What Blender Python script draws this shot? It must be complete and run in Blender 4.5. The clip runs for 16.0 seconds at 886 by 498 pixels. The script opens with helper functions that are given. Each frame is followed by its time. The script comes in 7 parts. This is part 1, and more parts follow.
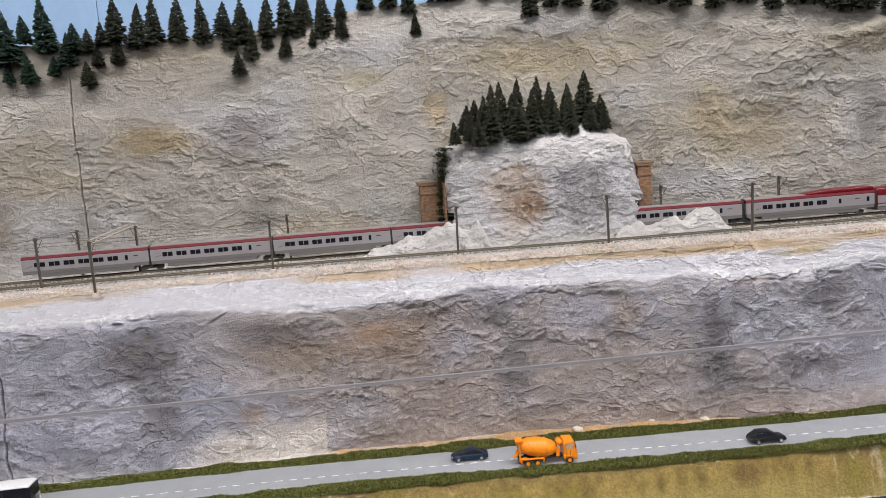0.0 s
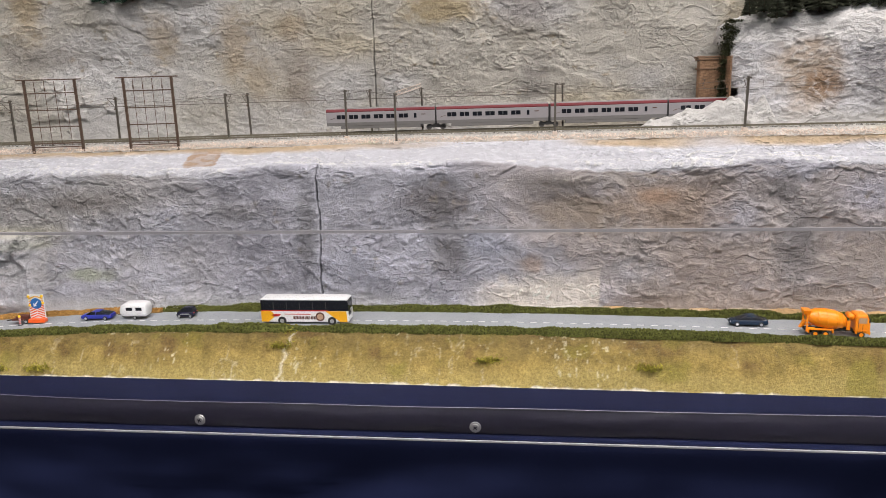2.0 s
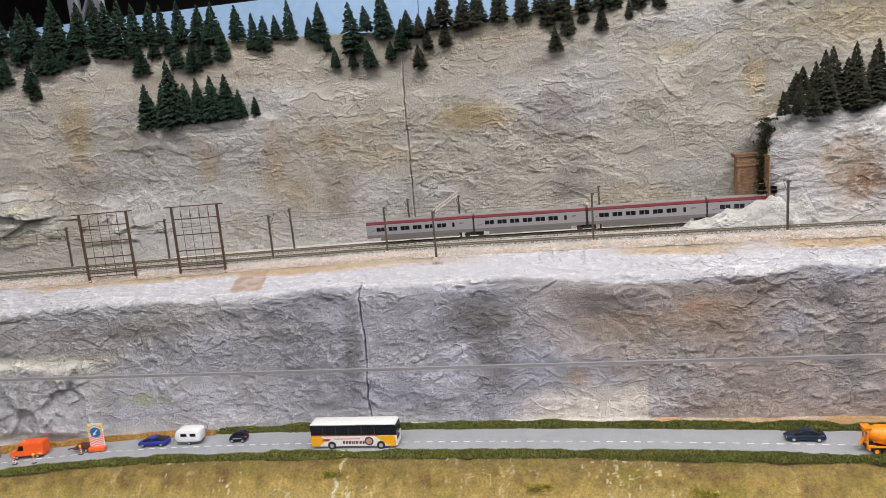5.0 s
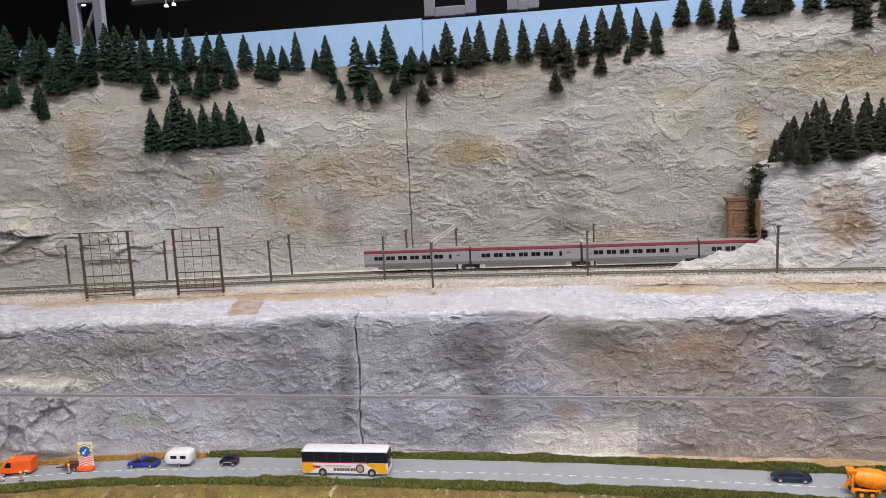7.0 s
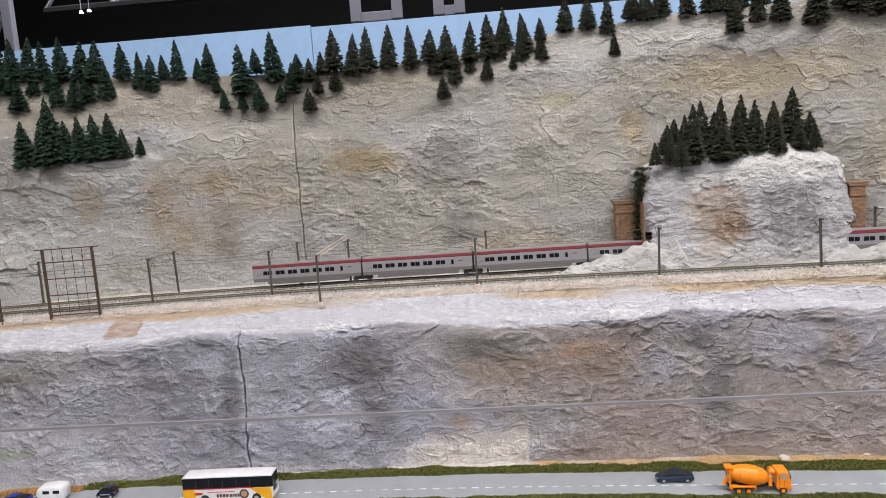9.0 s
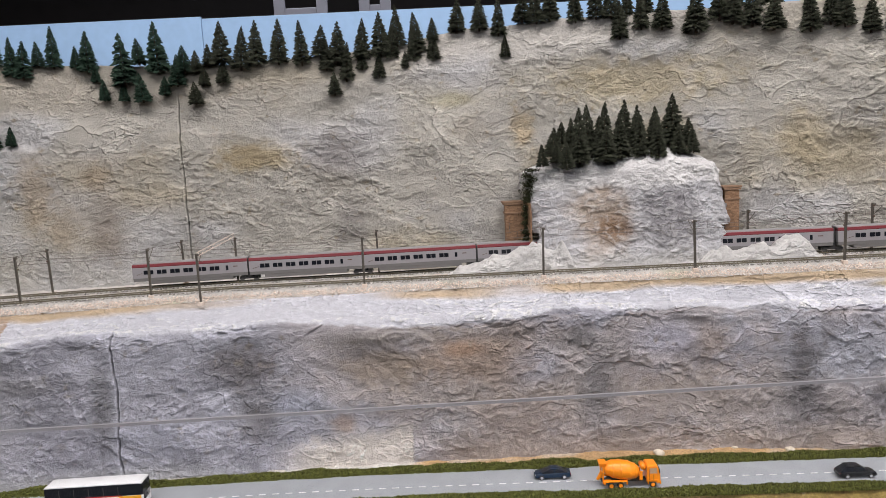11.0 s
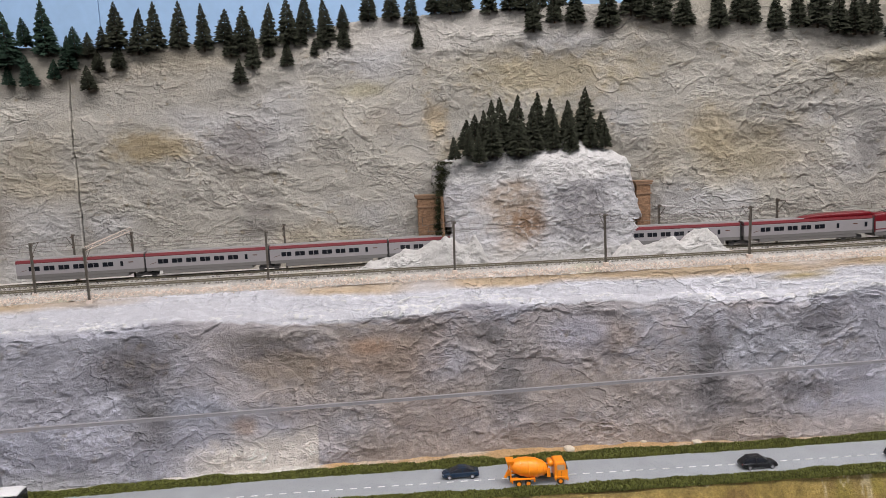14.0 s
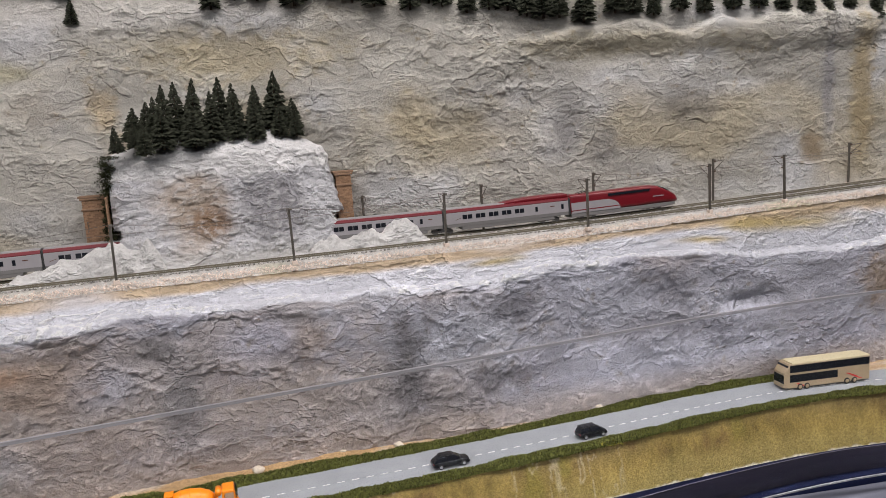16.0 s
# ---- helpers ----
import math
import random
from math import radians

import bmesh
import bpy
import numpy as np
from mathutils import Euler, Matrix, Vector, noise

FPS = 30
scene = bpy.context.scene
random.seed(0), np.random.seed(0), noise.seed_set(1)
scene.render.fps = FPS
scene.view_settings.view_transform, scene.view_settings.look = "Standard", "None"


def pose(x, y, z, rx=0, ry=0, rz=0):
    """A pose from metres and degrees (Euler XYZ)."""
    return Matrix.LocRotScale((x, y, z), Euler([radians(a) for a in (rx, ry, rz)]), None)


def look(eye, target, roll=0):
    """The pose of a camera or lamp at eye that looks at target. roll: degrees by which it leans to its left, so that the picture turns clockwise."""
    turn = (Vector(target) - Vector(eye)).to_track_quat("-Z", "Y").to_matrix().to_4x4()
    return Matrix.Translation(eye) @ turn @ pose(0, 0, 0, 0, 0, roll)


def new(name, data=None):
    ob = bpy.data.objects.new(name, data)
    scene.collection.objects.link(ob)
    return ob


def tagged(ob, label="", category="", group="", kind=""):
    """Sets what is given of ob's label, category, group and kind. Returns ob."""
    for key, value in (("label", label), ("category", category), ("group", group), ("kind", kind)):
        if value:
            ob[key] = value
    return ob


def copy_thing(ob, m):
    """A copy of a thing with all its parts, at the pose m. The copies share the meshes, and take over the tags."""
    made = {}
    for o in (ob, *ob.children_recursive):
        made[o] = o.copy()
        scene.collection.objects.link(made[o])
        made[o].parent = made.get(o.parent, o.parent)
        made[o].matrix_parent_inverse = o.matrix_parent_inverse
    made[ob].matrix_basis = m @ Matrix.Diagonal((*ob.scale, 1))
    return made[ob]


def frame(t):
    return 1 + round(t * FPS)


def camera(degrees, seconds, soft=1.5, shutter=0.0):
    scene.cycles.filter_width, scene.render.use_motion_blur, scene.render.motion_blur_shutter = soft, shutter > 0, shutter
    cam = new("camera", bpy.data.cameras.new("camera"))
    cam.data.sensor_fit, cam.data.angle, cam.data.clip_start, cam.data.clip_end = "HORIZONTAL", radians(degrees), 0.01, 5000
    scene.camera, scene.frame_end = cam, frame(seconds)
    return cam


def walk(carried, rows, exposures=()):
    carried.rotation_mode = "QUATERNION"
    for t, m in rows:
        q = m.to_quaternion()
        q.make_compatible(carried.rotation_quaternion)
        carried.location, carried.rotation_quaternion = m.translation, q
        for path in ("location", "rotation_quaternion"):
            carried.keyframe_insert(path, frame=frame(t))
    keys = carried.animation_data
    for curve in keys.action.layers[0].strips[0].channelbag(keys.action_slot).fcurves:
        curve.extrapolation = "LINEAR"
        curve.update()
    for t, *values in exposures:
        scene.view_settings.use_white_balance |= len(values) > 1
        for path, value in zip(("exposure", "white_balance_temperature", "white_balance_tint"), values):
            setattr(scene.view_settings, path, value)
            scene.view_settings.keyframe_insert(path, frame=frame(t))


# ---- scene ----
cam = camera(64.4, 16.0, soft=0.35)
METRES, EYE, TILT, LEAN, TURN = 1.25, 1.5, 0.0, 0.6, -6.3
ROWS = [
    (0.0, 0.0, 0.0, 0.0, -0.44, -7.7, 3.28),
    (0.5, -0.0148, -0.0133, 0.0061, 2.44, -7.43, 3.32),
    (1.0, -0.0438, -0.033, -0.0166, 4.68, -7.21, 2.34),
    (1.5, -0.1168, -0.058, -0.0661, 10.09, -10.32, 1.2),
    (2.0, -0.1508, -0.0661, -0.0734, 12.85, -12.92, 1.07),
    (2.5, -0.215, -0.0866, -0.0732, 16.42, -14.18, 0.64),
    (3.0, -0.2746, -0.1074, -0.0678, 21.05, -14.81, -0.1),
    (3.5, -0.3053, -0.1206, -0.0643, 23.45, -14.78, 0.62),
    (4.0, -0.2954, -0.1131, -0.0663, 23.91, -14.66, 0.59),
    (4.5, -0.2287, -0.0754, -0.0328, 20.87, -14.55, 1.82),
    (5.0, -0.1515, -0.0513, 0.0349, 15.51, -10.19, 4.39),
    (7.5, -0.1581, -0.0714, 0.0385, 15.0, -7.62, 2.06),
    (8.0, -0.1455, -0.0536, 0.0434, 13.79, -7.87, 3.08),
    (8.5, -0.1214, -0.0455, 0.053, 12.35, -7.85, 3.92),
    (9.0, -0.0906, -0.0356, 0.0398, 10.03, -7.52, 3.43),
    (9.5, -0.0663, -0.0316, 0.0392, 7.64, -7.6, 2.51),
    (12.0, -0.0221, -0.0118, 0.0271, 3.2, -7.89, 2.67),
    (12.5, -0.0124, -0.0056, 0.0232, 2.23, -8.08, 2.48),
    (13.0, -0.0057, -0.0024, 0.0203, 1.0, -8.05, 2.03),
    (13.5, 0.0035, -0.0021, 0.0227, -0.26, -8.01, 1.73),
    (14.0, 0.0026, 0.0049, 0.0211, -0.4, -7.85, 1.75),
    (14.5, 0.0148, 0.0196, 0.0209, -0.48, -7.7, 1.84),
    (15.0, 0.0866, 0.0452, 0.0138, -4.37, -7.83, 2.13),
    (15.5, 0.1451, 0.0536, 0.015, -10.48, -8.3, 3.18),
    (16.0, 0.1908, 0.0595, 0.0009, -14.17, -8.53, 3.21),
]
walk(cam, [(t, pose(0, 0, EYE, TILT, LEAN, TURN) @ pose(METRES * x, METRES * y, METRES * z, 90 + pitch, roll, yaw)) for t, x, y, z, yaw, pitch, roll in ROWS],
     exposures=((0.0, -0.4, 6500, 10), (1.0, -0.4, 6520, 10), (2.0, -0.26, 6680, 9), (3.5, -0.06, 6780, 8), (4.3, -0.0, 6850, 8),
                (5.0, -0.3, 6600, 9), (7.5, -0.36, 6450, 10), (12.0, -0.42, 6500, 10), (16.0, -0.50, 6500, 10)))

# ---- world and light ----
world = bpy.data.worlds.new("hall_air")
scene.world = world
world.use_nodes = True
world.node_tree.nodes["Background"].inputs[0].default_value = (0.85, 0.92, 1.0, 1)
world.node_tree.nodes["Background"].inputs[1].default_value = 0.12


def area_lamp(name, eye, target, sx, sy, watts, colour):
    data = bpy.data.lights.new(name, "AREA")
    data.shape, data.size, data.size_y = "RECTANGLE", sx, sy
    data.energy, data.color = watts, colour
    ob = new(name, data)
    ob.matrix_world = look(eye, target)
    return ob


area_lamp("lamp_row", (0.42, 0.2, 3.15), (0.32, 1.15, 1.2), 4.0, 0.16, 104, (1.0, 0.945, 0.945))
# fill added from the front to brighten the walls, no known lamp
area_lamp("lamp_row_back", (0.0, -2.0, 2.9), (0.0, 1.1, 1.3), 5.0, 0.5, 46, (0.93, 0.925, 0.98))
# unseen fill added to lift the trusses and ladders out of the dark
area_lamp("hall_ceiling_lamp", (-1.0, 8.0, 7.7), (-1.0, 9.5, 0.0), 12.0, 2.0, 560, (0.9, 0.93, 1.0))


# ---- tools ----
def lattice_noise(u, v, seed):
    table = np.random.RandomState(seed).rand(256, 256)
    iu, iv = np.floor(u).astype(int), np.floor(v).astype(int)
    fu, fv = u - iu, v - iv
    fu, fv = fu * fu * fu * (fu * (fu * 6 - 15) + 10), fv * fv * fv * (fv * (fv * 6 - 15) + 10)
    a, b = table[iu % 256, iv % 256], table[(iu + 1) % 256, iv % 256]
    c, d = table[iu % 256, (iv + 1) % 256], table[(iu + 1) % 256, (iv + 1) % 256]
    return (a * (1 - fu) + b * fu) * (1 - fv) + (c * (1 - fu) + d * fu) * fv


def fbm(u, v, octaves, seed, gain=0.5):
    total, size, norm = 0.0, 1.0, 0.0
    for k in range(octaves):
        total = total + size * (lattice_noise(u * 2 ** k + 17.3 * k, v * 2 ** k + 9.1 * k, seed + k) - 0.5)
        norm += size
        size *= gain
    return total / norm * 2


def plates(u, v, scale, levels, seed):
    """Overlapping flakes of plaster: a saw-tooth of warped noise."""
    wu, wv = fbm(u * scale * 2.3, v * scale * 2.3, 3, seed + 40), fbm(u * scale * 2.3, v * scale * 2.3, 3, seed + 60)
    n = (fbm(u * scale * 0.8 + 0.3 * wu, v * scale * 2.0 + 0.3 * wv, 6, seed, 0.55) + 1) * levels
    f = n - np.floor(n)
    sparse = step(0.0, 0.25, fbm(u * scale * 0.9 + 31, v * scale * 1.4, 3, seed + 80))
    return (0.6 * f ** 2 + 0.4 * np.exp((f - 1) / 0.05)) * sparse


def lumps(u, v, seed):
    """Trowelled grain: lumps of five to fifteen millimetres with crisp crests."""
    wu = fbm(u * 45, v * 45, 2, seed + 3)
    a = fbm(u * 75 + 0.8 * wu, v * 105 - 0.8 * wu, 3, seed, 0.6)
    b = 1 - np.abs(fbm(u * 58 + 5 + 0.6 * wu, v * 85, 3, seed + 7, 0.6)) * 2
    return 0.6 * a + 0.4 * b ** 2


def curls(u, v, scale, seed, lip=0.03, tail=0.16, rare=0.0):
    """Torn plaster skins: a sharp raised lip along broken winding lines, sinking back behind it."""
    wu, wv = fbm(u * scale * 2.1, v * scale * 2.1, 3, seed + 40), fbm(u * scale * 2.1, v * scale * 2.1, 3, seed + 60)
    n = fbm(u * scale + 0.4 * wu, v * scale * 1.9 + 0.4 * wv, 5, seed, 0.55)
    there = step(-0.1 + rare, 0.2 + rare, fbm(u * scale * 0.8 + 13, v * scale * 1.1, 3, seed + 80))
    return np.where(n > 0, np.exp(-n / tail), np.exp(-(n / lip) ** 2)) * there


def layers(u, v, scale, seed, width=0.012):
    """Coats of plaster that end in a crisp edge: smooth above, a small drop at the rim."""
    wu, wv = fbm(u * scale * 3, v * scale * 3, 3, seed + 40), fbm(u * scale * 3, v * scale * 3, 3, seed + 60)
    n = fbm(u * scale + 0.3 * wu, v * scale * 1.8 + 0.3 * wv, 5, seed, 0.5)
    return 1 / (1 + np.exp(-np.clip(n / width, -30, 30)))


def skins(u, v, seed):
    """Sparse long torn ridges, thin coats that end in an edge, and crumbs that gather in patches."""
    patch = step(0.0, 0.4, fbm(u * 5.5 + 41, v * 8, 3, seed + 200))
    return (0.0022 * curls(u, v, 5.5, seed, 0.010, 0.05, 0.08) + 0.0022 * curls(u + 0.3 * v, v, 11, seed + 1, 0.016, 0.07, 0.06)
            + (0.12 + 0.88 * patch) * (0.0019 * curls(u - 0.2 * v, v, 23, seed + 2, 0.03, 0.09) + 0.0014 * curls(u, v, 44, seed + 3, 0.05, 0.12))
            + 0.0009 * patch * curls(u, v, 80, seed + 4, 0.09, 0.16)
            + 0.0018 * layers(u, v, 4.0, seed + 300) + 0.0012 * layers(u + 0.2 * v, v, 9.0, seed + 310, 0.02))


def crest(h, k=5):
    """How far each place stands above its surroundings, to brighten its colour there as if lit."""
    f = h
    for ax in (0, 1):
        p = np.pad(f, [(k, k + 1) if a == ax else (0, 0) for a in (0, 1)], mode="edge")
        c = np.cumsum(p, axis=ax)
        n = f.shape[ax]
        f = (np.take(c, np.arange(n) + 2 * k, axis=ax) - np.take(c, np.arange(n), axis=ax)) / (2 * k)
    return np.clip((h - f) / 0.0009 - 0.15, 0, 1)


def stain(x, z, cx, cz, rx, rz, wob, grain):
    """A blotch with a ragged, stippled rim."""
    return step(0.10, 0.95, blob(x, z, cx, cz, rx, rz, 0.45 * wob) + 0.32 * grain)


def crags(u, v, seed):
    """Broken blocks: each cell of a jittered lattice is a tilted facet at its own height."""
    rng = np.random.RandomState(seed)
    jx, jy, hh, tx, ty = (rng.rand(64, 64) for _ in range(5))
    iu, iv = np.floor(u).astype(int), np.floor(v).astype(int)
    best, out = np.full(u.shape, 9.0), np.zeros(u.shape)
    for du in (-1, 0, 1):
        for dv in (-1, 0, 1):
            a, b = (iu + du) % 64, (iv + dv) % 64
            px, py = iu + du + jx[a, b], iv + dv + jy[a, b]
            d = (u - px) ** 2 + (v - py) ** 2
            near = d < best
            best = np.where(near, d, best)
            out = np.where(near, hh[a, b] + (tx[a, b] - 0.5) * (u - px) + (ty[a, b] - 0.85) * (v - py), out)
    return out


def step(a, b, x):
    s = np.clip((x - a) / (b - a), 0, 1)
    return s * s * (3 - 2 * s)


def blob(x, z, cx, cz, rx, rz, wob):
    return np.exp(-(((x - cx) / rx) ** 2 + ((z - cz) / rz) ** 2) * (1 + wob))


def mixin(col, c, f):
    f = np.clip(f, 0, 1)[..., None]
    return col * (1 - f) + np.array(c) * f


def grid_mesh(name, pts, mat, colours=None, parent=None, keep=None):
    n, m = pts.shape[:2]
    me = bpy.data.meshes.new(name)
    idx = np.arange(n * m).reshape(n, m)
    quads = np.stack([idx[:-1, :-1], idx[1:, :-1], idx[1:, 1:], idx[:-1, 1:]], -1).reshape(-1, 4)
    if keep is not None:
        quads = quads[keep[:-1, :-1].reshape(-1)]
    me.vertices.add(n * m)
    me.vertices.foreach_set("co", pts.reshape(-1).astype(np.float32))
    me.loops.add(quads.size)
    me.loops.foreach_set("vertex_index", quads.reshape(-1).astype(np.int32))
    me.polygons.add(len(quads))
    me.polygons.foreach_set("loop_start", np.arange(0, quads.size, 4, dtype=np.int32))
    me.polygons.foreach_set("use_smooth", np.full(len(quads), True))
    me.update(calc_edges=True)
    if colours is not None:
        at = me.color_attributes.new("paint", "FLOAT_COLOR", "POINT")
        rgba = np.ones((n * m, 4), np.float32)
        rgba[:, :3] = np.clip(colours.reshape(-1, 3), 0.01, 0.9)
        at.data.foreach_set("color", rgba.reshape(-1))
    me.materials.append(mat)
    ob = new(name, me)
    ob.parent = parent
    return ob


def normals(p):
    du, dv = np.gradient(p, axis=0), np.gradient(p, axis=1)
    n = np.cross(du, dv)
    return n / (np.linalg.norm(n, axis=-1, keepdims=True) + 1e-9)


def part(name, bm, mat, parent=None, label="", smooth=False):
    me = bpy.data.meshes.new(name)
    bmesh.ops.recalc_face_normals(bm, faces=bm.faces)
    bm.to_mesh(me)
    bm.free()
    for p in me.polygons:
        p.use_smooth = smooth
    me.materials.append(mat)
    ob = new(name, me)
    ob.parent = parent
    if label:
        tagged(ob, label)
    return ob


def thing(name, m, label, category, group=""):
    ob = new(name)
    ob.empty_display_size = 0.02
    ob.matrix_world = m
    return tagged(ob, label, category, group)


def box(bm, c, s, m=None, bevel=0.0, taper=1.0):
    """A box of size s at c, bevelled; taper narrows its top."""
    made = bmesh.ops.create_cube(bm, size=1)["verts"]
    for v in made:
        k = taper if v.co.z > 0 else 1.0
        v.co = Vector((v.co.x * s[0] * k + c[0], v.co.y * s[1] * k + c[1], v.co.z * s[2] + c[2]))
        if m is not None:
            v.co = m @ v.co
    if bevel:
        edges = list({e for v in made for e in v.link_edges})
        bmesh.ops.bevel(bm, geom=edges, offset=bevel, segments=2, affect="EDGES", profile=0.6)
    return bm


def rod(bm, a, b, r, sides=6, r2=None):
    a, b = Vector(a), Vector(b)
    turn = (b - a).to_track_quat("Z", "Y").to_matrix().to_4x4()
    bmesh.ops.create_cone(bm, cap_ends=True, segments=sides, radius1=r, radius2=r if r2 is None else r2, depth=(b - a).length,
                          matrix=Matrix.Translation((a + b) / 2) @ turn)
    return bm


def loft(bm, rings, close=True):
    """Skin over rings of equally many points."""
    rows = [[bm.verts.new(p) for p in ring] for ring in rings]
    k = len(rows[0])
    for a, b in zip(rows, rows[1:]):
        for i in range(k):
            bm.faces.new((a[i], a[(i + 1) % k], b[(i + 1) % k], b[i]))
    if close:
        bm.faces.new(rows[0][::-1])
        bm.faces.new(rows[-1])
    return bm


def section(x, w, z0, z1, r=0.25, w_top=None, n=3):
    """A rounded upright ring at x, of width w, between z0 and z1."""
    wt = w if w_top is None else w_top
    h = z1 - z0
    rr = min(w, h) * r
    pts = []
    for cy, cz, a0, ww in ((w / 2 - rr, z0 + rr, -90, w), (wt / 2 - rr, z1 - rr, 0, wt), (-wt / 2 + rr, z1 - rr, 90, wt), (-w / 2 + rr, z0 + rr, 180, w)):
        for k in range(n):
            a = radians(a0 + 90 * k / (n - 1))
            pts.append((x, cy + rr * math.cos(a), cz + rr * math.sin(a)))
    return pts


# ---- materials ----
def material(name, colour, rough=0.6, metal=0.0, var=0.12, scale=60.0, bump=0.15, bump_scale=400.0, attribute="", island=False, spec=0.5):
    mat = bpy.data.materials.new(name)
    mat.use_nodes = True
    nt = mat.node_tree
    bs = nt.nodes["Principled BSDF"]
    bs.inputs["Roughness"].default_value, bs.inputs["Metallic"].default_value = rough, metal
    bs.inputs["Specular IOR Level"].default_value = spec
    geo = nt.nodes.new("ShaderNodeTexCoord")
    big, fine = nt.nodes.new("ShaderNodeTexNoise"), nt.nodes.new("ShaderNodeTexNoise")
    big.inputs["Scale"].default_value, big.inputs["Detail"].default_value = scale, 5
    fine.inputs["Scale"].default_value, fine.inputs["Detail"].default_value = bump_scale, 4
    nt.links.new(geo.outputs["Object"], big.inputs["Vector"])
    nt.links.new(geo.outputs["Object"], fine.inputs["Vector"])
    add = nt.nodes.new("ShaderNodeMath")
    add.operation = "ADD"
    nt.links.new(big.outputs["Fac"], add.inputs[0])
    nt.links.new(fine.outputs["Fac"], add.inputs[1])
    ramp = nt.nodes.new("ShaderNodeMapRange")
    ramp.inputs["From Min"].default_value, ramp.inputs["From Max"].default_value = 0.6, 1.4
    ramp.inputs["To Min"].default_value, ramp.inputs["To Max"].default_value = 1 - var, 1 + var
    nt.links.new(add.outputs[0], ramp.inputs["Value"])
    scaled = nt.nodes.new("ShaderNodeVectorMath")
    scaled.operation = "SCALE"
    if attribute:
        src = nt.nodes.new("ShaderNodeAttribute")
        src.attribute_name = attribute
        nt.links.new(src.outputs["Color"], scaled.inputs[0])
    else:
        scaled.inputs[0].default_value = colour
    factor = ramp.outputs[0]
    if island:
        g = nt.nodes.new("ShaderNodeNewGeometry")
        r2 = nt.nodes.new("ShaderNodeMapRange")
        r2.inputs["To Min"].default_value, r2.inputs["To Max"].default_value = 1 - island, 1 + island
        nt.links.new(g.outputs["Random Per Island"], r2.inputs["Value"])
        mul = nt.nodes.new("ShaderNodeMath")
        mul.operation = "MULTIPLY"
        nt.links.new(ramp.outputs[0], mul.inputs[0])
        nt.links.new(r2.outputs[0], mul.inputs[1])
        factor = mul.outputs[0]
    nt.links.new(factor, scaled.inputs["Scale"])
    nt.links.new(scaled.outputs[0], bs.inputs["Base Color"])
    if bump:
        bp = nt.nodes.new("ShaderNodeBump")
        bp.inputs["Strength"].default_value, bp.inputs["Distance"].default_value = bump, 0.002
        nt.links.new(add.outputs[0], bp.inputs["Height"])
        nt.links.new(bp.outputs[0], bs.inputs["Normal"])
    return mat


